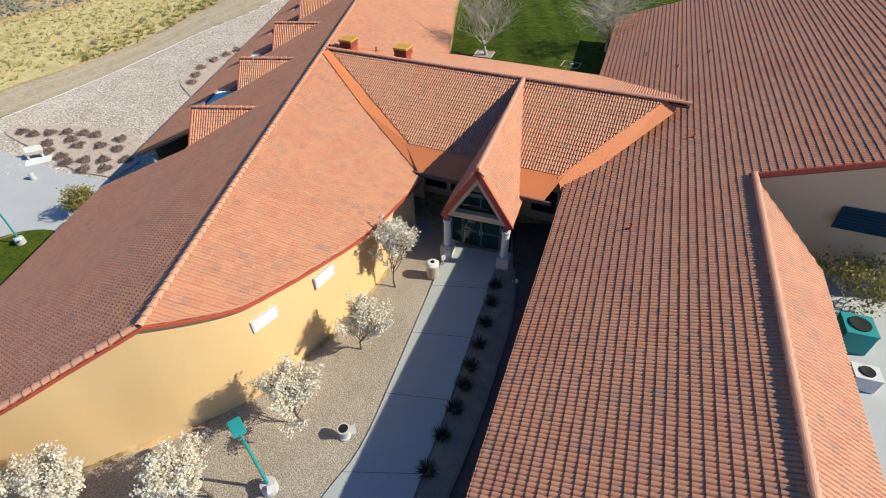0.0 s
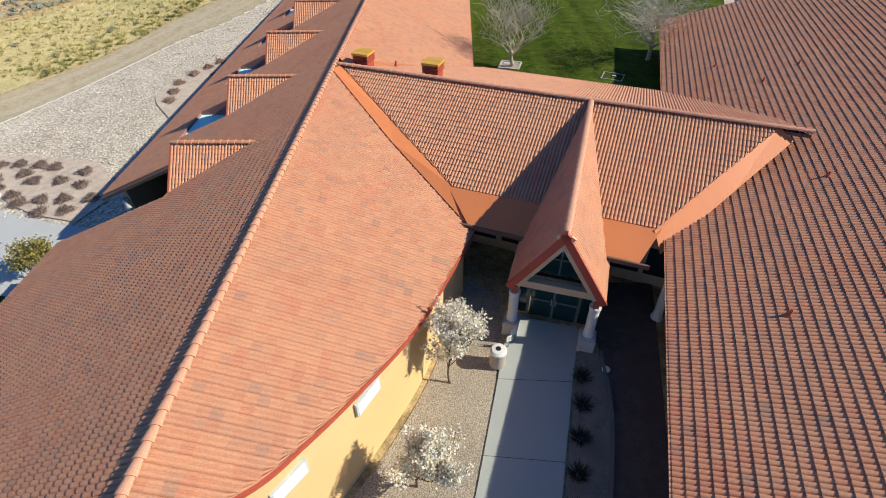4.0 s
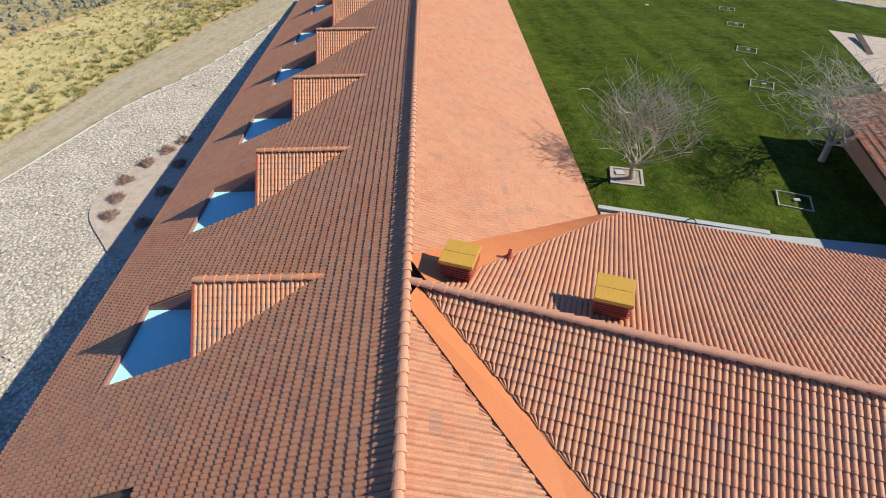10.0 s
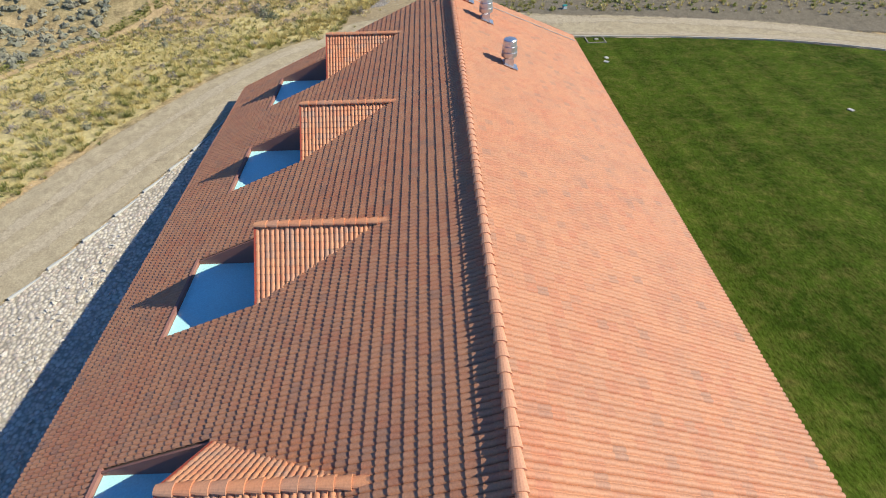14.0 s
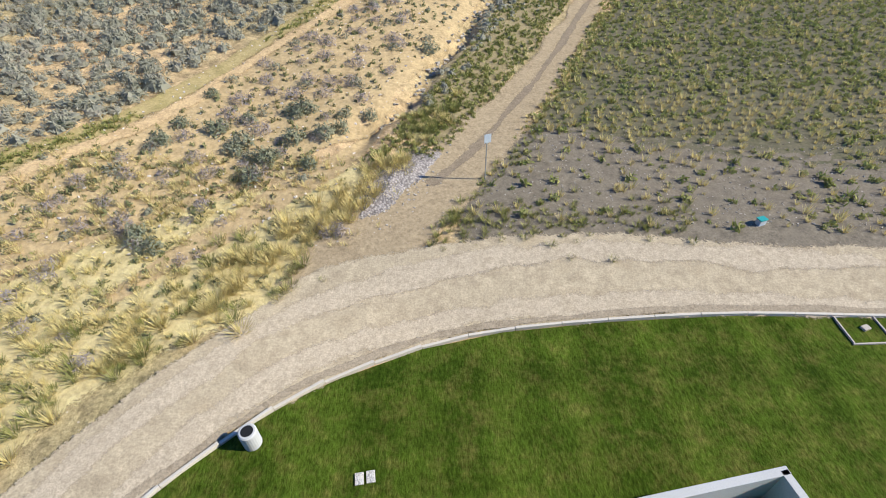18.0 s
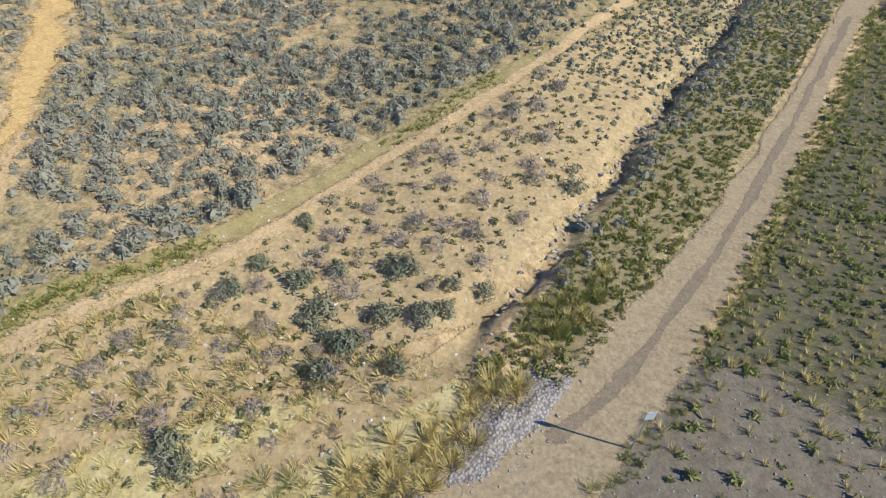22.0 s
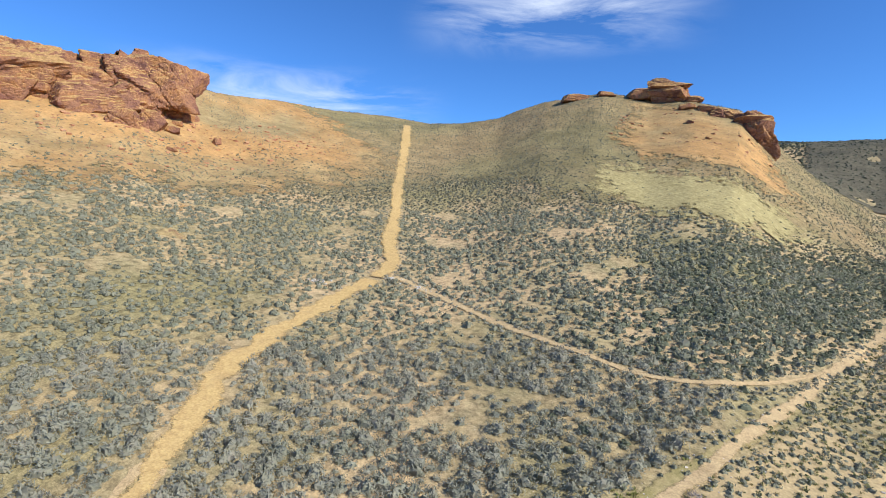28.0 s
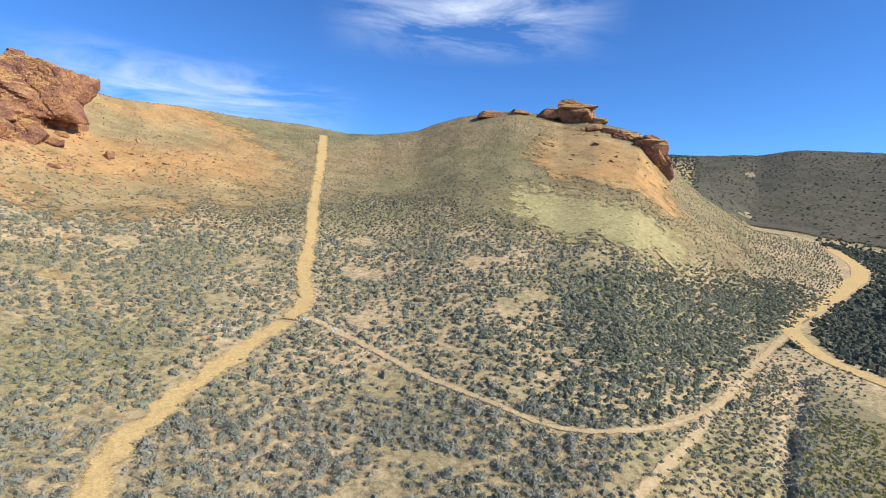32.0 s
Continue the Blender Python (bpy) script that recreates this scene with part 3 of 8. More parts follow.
def tile_field(name, origin, along, down, s_max, a_lo, a_hi, parent, material, label, skip=None, s_min=0.0, near=None, course=COURSE):
    """Courses of tiles from a top line downwards. a_lo, a_hi: the ends of a course at a slope distance. skip(x, y): no tile there.
    near(x, y): tiles that become pieces of their own."""
    a, d, n = frame_of(along, down)
    o = np.array(origin, float)
    w = ROLLS * PITCH
    count = int(math.ceil((s_max - s_min) / course))
    places = []
    for k in range(count):
        s = s_min + k * course
        lo, hi = min(a_lo(s), a_lo(s + course)), max(a_hi(s), a_hi(s + course))
        first = math.floor(lo / w)
        j = np.arange(first, math.ceil(hi / w))
        places.append(np.stack([j * w, np.full(len(j), s)], 1))
    places = np.concatenate(places)
    mid = o + (places[:, :1] + w / 2) * a + (places[:, 1:] + course / 2) * d
    if skip is not None:
        keep = ~skip(mid[:, 0], mid[:, 1])
        places, mid = places[keep], mid[keep]
    single = np.zeros(len(places), bool)
    if near is not None:
        single = near(mid[:, 0], mid[:, 1])
        inside = np.array([a_lo(s) < p and a_lo(s + course) < p and a_hi(s) > p + w and a_hi(s + course) > p + w and s + course < s_max for p, s in places])
        single &= inside
        m = Matrix([[*r, 0] for r in np.stack([a, d, n], 1).tolist()]).to_4x4()
        for p, s in places[single]:
            ob = new("roof_tile", TILE_MESH)
            m2 = m.copy()
            m2.translation = Vector(o + p * a + s * d)
            ob.matrix_basis = m2
            ob.parent = parent
    places = places[~single]
    v = TILE_V[None] + np.concatenate([places, np.zeros((len(places), 1))], 1)[:, None]
    lo_t, hi_t = np.array([a_lo(s) for s in np.arange(s_min, s_max + 2 * course, 0.05)]), np.array([a_hi(s) for s in np.arange(s_min, s_max + 2 * course, 0.05)])
    grid = np.arange(s_min, s_max + 2 * course, 0.05)
    v[..., 1] = np.minimum(v[..., 1], s_max)
    lo, hi = np.interp(v[..., 1], grid, lo_t), np.interp(v[..., 1], grid, hi_t)
    v[..., 0] = np.clip(v[..., 0], lo, hi)
    alive = (v[..., 0].max(1) - v[..., 0].min(1) > 0.06) & (v[..., 1].max(1) - v[..., 1].min(1) > 0.02)
    v = v[alive]
    rng = np.random.default_rng(len(v))
    v[..., 2] += rng.uniform(-0.004, 0.004, len(v))[:, None]
    pts = o + v[..., :1] * a + v[..., 1:2] * d + v[..., 2:] * n
    q = (TILE_Q[None] + (np.arange(len(v)) * len(TILE_V))[:, None, None]).reshape(-1, 4)
    ob = new(name, quick_mesh(name, pts.reshape(-1, 3), q, material, True))
    ob.parent = parent
    return tagged(ob, label, kind="stuff")


def cap_mesh(name, radius=0.13, length=0.42, material=M_CAP):
    """A half-round ridge tile, wider at one end."""
    n = 8
    v, q = [], []
    for x, k in ((0, 0.8), (length, 1.2), (length, 0.74)):
        for i in range(n + 1):
            t = math.pi * (i / n) * 1.1 - 0.05 * math.pi
            v.append((x, -radius * k * math.cos(t), radius * k * math.sin(t) * 0.66))
    for r in range(2):
        for i in range(n):
            q.append((r * (n + 1) + i, r * (n + 1) + i + 1, (r + 1) * (n + 1) + i + 1, (r + 1) * (n + 1) + i))
    return quick_mesh(name, v, q, material, False)


CAP_MESH = cap_mesh("ridge_cap")


FLAT_CAP = cap_mesh("ridge_cap", 0.14, 0.40, M_DORMER)


def cap_row(p, q, parent, name="ridge_cap", pitch=0.385, mesh=None, lift=0.03):
    p, q = Vector(p), Vector(q)
    d = q - p
    n = max(1, round(d.length / pitch))
    turn = d.to_track_quat("X", "Z").to_matrix().to_4x4()
    for k in range(n):
        ob = new(name, mesh or CAP_MESH)
        ob.matrix_basis = Matrix.Translation(p + d * (k / n) + Vector((0, 0, lift))) @ turn @ Matrix.Diagonal((d.length / n / pitch, 1, 1, 1))
        ob.parent = parent


def slab_part(name, corners, thick, material, parent, label=""):
    return part(name, add_slab(bmesh.new(), corners, thick), material, parent, label)


# ---- main hall ----
RIDGE_Z, SLOPE = 5.17, 0.434
W_X, E_X, N_Y = -13.75, 8.0, 82.85
COS = 1 / math.hypot(1, SLOPE)
W_LEN, E_LEN = -W_X / COS, E_X / COS
DORMER_Y = [22.5 + 8.07 * k for k in range(8)]


def roof_z(x):
    return RIDGE_Z - SLOPE * abs(x)


CURVE = resample([(-13.9, -0.9), (-9, 0.55), (-4.33, 2.22), (-2.19, 3.27), (0.0, 4.35), (2.06, 5.93), (3.09, 7.41), (4.22, 9.41), (5.53, 12.03), (6.62, 15.17), (7.54, 18.0), (8.2, 20.3)], 160)


def curve_y(x):
    return float(np.interp(x, CURVE[:, 0], CURVE[:, 1]))


hall = thing("main_hall", "long hall with red clay tile roof and yellow stucco walls", "building")


def dormer_skip(x, y):
    out = np.zeros(len(x), bool)
    for k, dy in enumerate(DORMER_Y):
        if k == 0:
            out |= (abs(y - dy) < 2.15) & (x < -6.95)
        out |= (abs(y - dy) < 1.85) & (x < -6.95) & (x > -10.5)
        out |= (x < -3.3) & (x > -7.05) & (abs(y - dy) < 1.9 * (-3.1 - x) / 3.9 - 0.25)
    return out


tile_field("west_tiles", (0, 0, RIDGE_Z), (0, 1, 0), (-1, 0, -SLOPE), W_LEN, lambda s: curve_y(-s * COS), lambda s: N_Y, hall, M_TILE, "weathered red-brown clay roof tiles", dormer_skip, near=lambda x, y: (x > -4.3) & (y > 47) & (y < 52.5))
tile_field("east_tiles", (0, 0, RIDGE_Z), (0, 1, 0), (1, 0, -SLOPE), E_LEN, lambda s: curve_y(s * COS), lambda s: float(np.interp(s * COS, (0, 1.86, 3.7, 5.7, 7.4, 9), (28.2, 25.45, 23.05, 20.6, 18.5, 16.5))), hall, M_TILE, "sunlit orange-red clay roof tiles")
tile_field("east_tiles", (0, 0, RIDGE_Z), (0, 1, 0), (1, 0, -SLOPE), E_LEN, lambda s: 30.05 + s * COS * 0.775, lambda s: N_Y + 0.105 * s * COS, hall, M_TILE, "sunlit orange-red clay roof tiles", near=lambda x, y: (x < 4.3) & (y > 47) & (y < 52.5))
cap_row((0, N_Y, RIDGE_Z + 0.06), (0, 4.3, RIDGE_Z + 0.06), hall)
verge = [(x, curve_y(x) + 0.1) for x in np.linspace(-13.6, -0.15, 13)]
for p, q in zip(verge, verge[1:]):
    cap_row((q[0], q[1], roof_z(q[0]) + 0.05), (p[0], p[1], roof_z(p[0]) + 0.05), hall, "verge_cap")


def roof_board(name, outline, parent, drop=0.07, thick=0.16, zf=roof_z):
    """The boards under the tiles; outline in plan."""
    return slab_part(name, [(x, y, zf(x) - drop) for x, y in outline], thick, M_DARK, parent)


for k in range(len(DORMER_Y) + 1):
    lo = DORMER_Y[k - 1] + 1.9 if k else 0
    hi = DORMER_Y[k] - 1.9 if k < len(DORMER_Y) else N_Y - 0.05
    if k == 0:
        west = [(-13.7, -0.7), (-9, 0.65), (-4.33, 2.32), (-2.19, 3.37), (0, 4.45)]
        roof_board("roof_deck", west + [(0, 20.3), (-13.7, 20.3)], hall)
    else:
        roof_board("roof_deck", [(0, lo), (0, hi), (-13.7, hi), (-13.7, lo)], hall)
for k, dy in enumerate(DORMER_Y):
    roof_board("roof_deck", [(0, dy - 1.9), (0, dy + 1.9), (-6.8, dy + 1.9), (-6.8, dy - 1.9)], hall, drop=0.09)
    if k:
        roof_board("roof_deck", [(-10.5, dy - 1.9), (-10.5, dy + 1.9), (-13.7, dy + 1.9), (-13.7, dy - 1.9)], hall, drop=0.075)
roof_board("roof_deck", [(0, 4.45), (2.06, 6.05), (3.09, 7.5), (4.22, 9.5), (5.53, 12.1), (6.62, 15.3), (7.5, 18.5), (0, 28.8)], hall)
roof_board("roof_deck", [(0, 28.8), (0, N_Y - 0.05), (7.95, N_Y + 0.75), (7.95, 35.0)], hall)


# curved south wall and its fascia
def curve_strip(name, inset, z_top, z_low, thick, material, parent, x0, x1, label=""):
    pts = [(x, y) for x, y in resample(CURVE, 400, False) if x0 <= x <= x1]
    bm = bmesh.new()
    rows = []
    for i, (x, y) in enumerate(pts):
        p, q = pts[max(i - 1, 0)], pts[min(i + 1, len(pts) - 1)]
        t = Vector((q[0] - p[0], q[1] - p[1], 0)).normalized()
        n = Vector((-t.y, t.x, 0))
        a, b = Vector((x, y, 0)) + n * inset, Vector((x, y, 0)) + n * (inset + thick)
        zt, zl = z_top(x), z_low(x)
        rows.append([bm.verts.new((a.x, a.y, zt)), bm.verts.new((a.x, a.y, zl)), bm.verts.new((b.x, b.y, zl)), bm.verts.new((b.x, b.y, zt))])
    for r, q in zip(rows, rows[1:]):
        for k in range(4):
            bm.faces.new((r[k], r[(k + 1) % 4], q[(k + 1) % 4], q[k]))
    bm.faces.new(rows[0])
    bm.faces.new(rows[-1][::-1])
    return part(name, bm, material, parent, label)


curve_strip("wall_south", 0.18, lambda x: roof_z(x) - 0.22, lambda x: -1.2 if x > -6 else -5, 0.25, M_STUCCO, hall, -13.3, 7.35, "smooth yellow stucco wall curving in plan")
curve_strip("fascia", -0.05, lambda x: roof_z(x) - 0.035, lambda x: roof_z(x) - 0.16, 0.16, M_FASCIA, hall, -13.7, 7.6, "painted red fascia board")
box_part("wall_west", (-12.9, 54.0, -3.2), (0.25, 57.2, 4.6), M_TAN, hall)
box_part("wall_east", (7.3, 58.9, -0.8), (0.25, 47.4, 4.9), M_STUCCO, hall)
slab = bmesh.new()
add_slab(slab, [(-12.9, 82.6, -5.5), (7.3, 82.6, -5.5), (7.3, 82.6, roof_z(7.3) - 0.25), (0, 82.6, RIDGE_Z - 0.25), (-12.9, 82.6, roof_z(12.9) - 0.25)], 0.25, Vector((0, -1, 0)))
part("wall_north", slab, M_STUCCO, hall)
for y0, y1 in ((-0.6, 20.3), (25.0, N_Y)):
    box_part("eave_fascia", (W_X + 0.03, (y0 + y1) / 2, roof_z(W_X) - 0.1), (0.08, y1 - y0, 0.2), M_FASCIA, hall)
box_part("eave_fascia", (E_X - 0.04, 59.7, roof_z(E_X) - 0.1), (0.08, 48.6, 0.2), M_FASCIA, hall)


# ---- dormers ----
def dormer(y, first=False):
    """A gabled dormer with its flat white deck in front."""
    front, back, top, half, drop = -7.0, -2.95, 3.86, 2.05, 1.95
    root = new("dormer", mesh_of("dormer", [(front + 0.35, y - 1.55, 0.1), (front + 0.35, y + 1.55, 0.1), (front + 0.35, y + 1.55, 2.25), (front + 0.35, y, 3.75), (front + 0.35, y - 1.55, 2.25), (front + 0.55, y - 1.55, 0.1), (front + 0.55, y + 1.55, 0.1), (front + 0.55, y + 1.55, 2.25), (front + 0.55, y, 3.75), (front + 0.55, y - 1.55, 2.25)], [(0, 1, 2, 3, 4), (9, 8, 7, 6, 5), (0, 5, 6, 1), (1, 6, 7, 2), (2, 7, 8, 3), (3, 8, 9, 4), (4, 9, 5, 0)], M_TAN))
    root.parent = hall
    tagged(root, "gabled dormer with mixed orange and grey clay tiles")
    ln = math.hypot(half, drop)
    for sgn in (-1, 1):
        # each course is cut where the main roof rises through it
        def far(s):
            z = top - drop * (s / ln)
            return (z - RIDGE_Z) / SLOPE - front
        tile_field("dormer_tiles", (front, y, top), (1, 0, 0), (0, sgn * half, -drop), ln, lambda s: 0.0, lambda s: max(0.02, far(s) + 0.25), root, M_DORMER, "orange and grey clay tiles", course=0.245)
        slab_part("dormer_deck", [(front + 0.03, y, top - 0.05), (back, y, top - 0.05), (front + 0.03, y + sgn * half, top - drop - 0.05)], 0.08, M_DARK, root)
        a, b = Vector((front - 0.02, y, top + 0.03)), Vector((front - 0.02, y + sgn * (half + 0.02), top - drop + 0.0))
        bm = bmesh.new()
        d = (b - a).normalized()
        up = Vector((0, -d.z * sgn, d.y * sgn))
        ring = [bm.verts.new(p + o) for p in (a, b) for o in (up * 0.03, up * 0.03 + Vector((0.07, 0, 0)), up * -0.17 + Vector((0.07, 0, 0)), up * -0.17)]
        for k in range(4):
            bm.faces.new((ring[k], ring[(k + 1) % 4], ring[4 + (k + 1) % 4], ring[4 + k]))
        bm.faces.new(ring[:4])
        bm.faces.new(ring[4:])
        part("barge_board", bm, M_FASCIA, root)
    cap_row((front, y, top + 0.03), (back + 0.15, y, top + 0.03), root, pitch=0.36, mesh=FLAT_CAP, lift=0.0)
    box_part("dormer_window", (front + 0.33, y, 1.3), (0.06, 2.2, 1.5), M_GLASS, root)
    if not first:
        z = roof_z(-10.45) - 0.12
        box_part("deck_floor", (-8.6, y, z - 0.1), (3.9, 3.72, 0.12), M_WHITE, root, label="flat white roof membrane")
        box_part("deck_fascia", (-10.53, y, z + 0.03), (0.1, 3.9, 0.2), M_CHEEK, root)
        for sgn in (-1, 1):
            bm = bmesh.new()
            yy = y + sgn * 1.88
            add_slab(bm, [(-10.5, yy, z - 0.1), (-6.7, yy, z - 0.1), (-6.7, yy, roof_z(6.7) - 0.02), (-10.5, yy, roof_z(10.5) + 0.0)], 0.06, Vector((0, sgn, 0)))
            part("cheek", bm, M_CHEEK, root)
    return root


for k, dy in enumerate(DORMER_Y):
    dormer(dy, k == 0)

# ---- cross wing ----
link = thing("cross_wing", "low connecting wing with red clay tile roof and orange metal gutter", "building")
CD, CN = Vector((0.9403, -0.3402, 0)), Vector((-0.3402, -0.9403, 0))
C0 = Vector((-0.1, 29.0, 5.16))
S_SL, N_SL = 0.40, 0.30


def cross(a, dist, dz=0.0):
    """A place on the wing's roof: along its ridge and out from it (south positive)."""
    z = C0.z - (S_SL * dist if dist > 0 else -N_SL * dist) + dz
    p = C0 + CD * a + CN * dist
    return Vector((p.x, p.y, z))


sc, nc = math.hypot(1, S_SL), math.hypot(1, N_SL)
tile_field("south_tiles", C0, CD, CN + Vector((0, 0, -S_SL)), 5.85 * sc, lambda s: 0.45 + s / sc * 8.75 / 5.8, lambda s: 22.3 - s / sc * 4.0 / 5.8, link, M_TILE, "red clay roof tiles with dark joints")
tile_field("north_tiles", C0, CD, -CN + Vector((0, 0, -N_SL)), 9.0 * nc, lambda s: 0.8 + s / nc * 0.575, lambda s: 23.6 - s / nc * 2.0 / 9, link, M_TILE, "orange-red clay roof tiles")
cap_row(cross(0.1, 0, 0.07), cross(23.6, 0, 0.07), link)
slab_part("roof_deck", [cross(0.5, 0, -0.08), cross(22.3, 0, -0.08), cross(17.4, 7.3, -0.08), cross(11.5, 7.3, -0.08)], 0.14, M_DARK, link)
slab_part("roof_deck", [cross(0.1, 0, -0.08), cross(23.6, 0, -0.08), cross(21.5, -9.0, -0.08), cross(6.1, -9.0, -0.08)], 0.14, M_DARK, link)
slab_part("gutter_roof", [cross(9.0, 5.8, 0.02), cross(18.4, 5.8, 0.02), cross(17.8, 7.45, 0.0), cross(10.6, 7.45, 0.0)], 0.06, M_FLASH, link, "flat orange painted metal roof edge")
box_part("gutter_lip", (cross(14.2, 7.5) + Vector((0, 0, -0.08))), (8.0, 0.1, 0.2), M_DARK, link, math.atan2(CD.y, CD.x))
def on_hall(x, y, dz):
    return Vector((x, y, roof_z(x) + dz))


def plates(name, a, b, parent, thick=0.03):
    """A bent metal strip between two edges of three points."""
    for k in range(len(a) - 1):
        slab_part(name, [a[k], a[k + 1], b[k + 1]], thick, M_FLASH, parent)
        slab_part(name, [a[k], b[k + 1], b[k]], thick, M_FLASH, parent)


inner = [on_hall(x, y, 0.10) for x, y in ((0.0, 28.1), (3.7, 22.9), (7.4, 18.35))]
tops = [cross(0.45 + d * 8.75 / 5.8, d, 0.02) for d in (0.0, 2.9, 5.85)]
plates("valley_flashing", inner, tops, link)
high = [cross(22.25 - d * 4.0 / 5.8, d, 0.07) for d in (-0.1, 2.9, 6.0)]
low = [cross(22.95 - d * 4.0 / 5.8, d + 0.25, -0.3) for d in (-0.1, 2.9, 6.4)]
plates("valley_flashing", high, low, link)
edge = [on_hall(x, 30.0 + x * 0.775, 0.085) for x in np.linspace(0, 8.05, 7)]
rise = [cross(0.85 + d * 0.575, -d, 0.02) for d in np.linspace(0, 9, 7)]
plates("valley_flashing", edge, rise, link)
for a, b, dist in ((9.4, 10.2, 6.0),):
    q = cross((a + b) / 2, dist)
    box_part("wall", (q.x, q.y, 0.6), (b - a, 0.25, 2.4), M_TAN, link, math.atan2(CD.y, CD.x))
q = cross(14, -8.2)
box_part("wall", (q.x, q.y, 0.6), (15, 0.25, 2.6), M_TAN, link, math.atan2(CD.y, CD.x))

# ---- east wing ----
wing = thing("east_wing", "large neighbouring wing with long red clay tile slopes", "building")
BU, BD = Vector((0.28, 0.96, 0)), Vector((-0.96, 0.28, 0))
B0 = Vector((22.7, 14.0, 5.2))
B_SL = 0.34
bc = math.hypot(1, B_SL)


def big(a, dist, dz=0.0):
    p = B0 + BU * a + BD * dist
    return Vector((p.x, p.y, B0.z - B_SL * dist + dz))


tile_field("west_tiles", B0, BU, BD + Vector((0, 0, -B_SL)), 7.95 * bc, lambda s: -17.0, lambda s: 30.3, wing, M_TILE, "dull red clay roof tiles", skip=None)
tile_field("upper_tiles", B0, BU, BD + Vector((0, 0, -B_SL)), 0.0, lambda s: 0.0, lambda s: 30.3, wing, M_TILE, "dull red clay roof tiles", s_min=-17 * COURSE * 2)
tile_field("east_tiles", B0, BU, -BD + Vector((0, 0, -0.55)), 2.85, lambda s: -17.0, lambda s: -0.05 - 1.4 * s, wing, M_TILE, "pale red clay roof tiles")
cap_row(big(-17, 0, 0.07), big(0, 0, 0.07), wing)
slab_part("roof_deck", [big(-17, 0, -0.08), big(30.2, 0, -0.08), big(30.2, 7.9, -0.08), big(-17, 7.9, -0.08)], 0.16, M_DARK, wing)
slab_part("roof_deck", [big(0.05, 0, -0.08), big(30.2, 0, -0.08), big(30.2, -12.8, -0.08), big(0.05, -12.8, -0.08)], 0.16, M_DARK, wing)
q = big(6.5, 7.2)
box_part("wall_west", (*big(6.6, 6.5).xy, 0.6), (0.25, 47, 3.6), M_TAN, wing, math.atan2(BU.y, BU.x) - math.pi / 2)

# ---- open country ----
M_FIELD = dirt_material("green_field_soil", (0.11, 0.105, 0.055), (0.14, 0.122, 0.075), (0.08, 0.085, 0.04), scale=0.9, fine=7)
M_GREYSOIL = dirt_material("grey_stony_soil", (0.155, 0.13, 0.092), (0.20, 0.168, 0.12), (0.115, 0.098, 0.07), scale=0.8, fine=10)
M_BANK = dirt_material("olive_bank_soil", (0.235, 0.187, 0.094), (0.285, 0.228, 0.118), (0.175, 0.152, 0.073), scale=0.9, fine=7)
M_STRAW = dirt_material("straw_slope", (0.46, 0.375, 0.17), (0.54, 0.44, 0.21), (0.31, 0.28, 0.125), scale=0.22, fine=5, dist=0.08)
M_YELLOW = dirt_material("pale_grass_slope", (0.345, 0.28, 0.12), (0.385, 0.315, 0.14), (0.285, 0.23, 0.10), scale=0.2, fine=1.6, dist=0.2)
M_BARE = dirt_material("bare_sandy_soil", (0.41, 0.30, 0.15), (0.455, 0.335, 0.17), (0.32, 0.25, 0.127), scale=0.4, fine=5, dist=0.06)
M_CROWN = dirt_material("road_crown_gravel", (0.215, 0.168, 0.11), (0.25, 0.195, 0.128), (0.18, 0.142, 0.093), scale=1.2, fine=12)
M_FRESH = dirt_material("fresh_grass_soil", (0.30, 0.25, 0.09), (0.40, 0.31, 0.14), (0.20, 0.19, 0.06), scale=0.5, fine=9)
M_FAR = dirt_material("far_olive_slope", (0.085, 0.078, 0.052), (0.125, 0.107, 0.068), (0.055, 0.053, 0.038), scale=0.035, fine=0.5, dist=0.5)
def slope_material(name, low, high, spots, cut):
    """Open hillside: two soils in wide patches, dotted with growth or rubble."""
    m = mat(name, low[0], 0.95, 0, 0.1)
    wide, mid, fine, dots = noise_tex(m, 0.022, 6, 0.6), noise_tex(m, 0.14, 7, 0.7), noise_tex(m, 1.6, 6, 0.7), noise_tex(m, 0.75, 4, 0.75)
    one, two, spot = (ramp(m, fine, [(0.3, c[0]), (0.7, c[1])]) for c in (low, high, spots))
    col = blend(m, sharpen(m, wide, 0.42, 0.6), one, two)
    col = blend(m, 0.55, col, ramp(m, mid, [(0.34, (0.26, 0.26, 0.26)), (0.66, (0.70, 0.70, 0.70))]), "OVERLAY")
    col = blend(m, sharpen(m, dots, cut, cut + 0.07), col, spot)
    return paint(m, col, dots, 0.35, 0.8)


M_ORANGE = slope_material("orange_scree", ((0.40, 0.225, 0.085), (0.54, 0.32, 0.125)), ((0.29, 0.215, 0.10), (0.41, 0.305, 0.145)), ((0.20, 0.115, 0.065), (0.30, 0.18, 0.10)), 0.57)

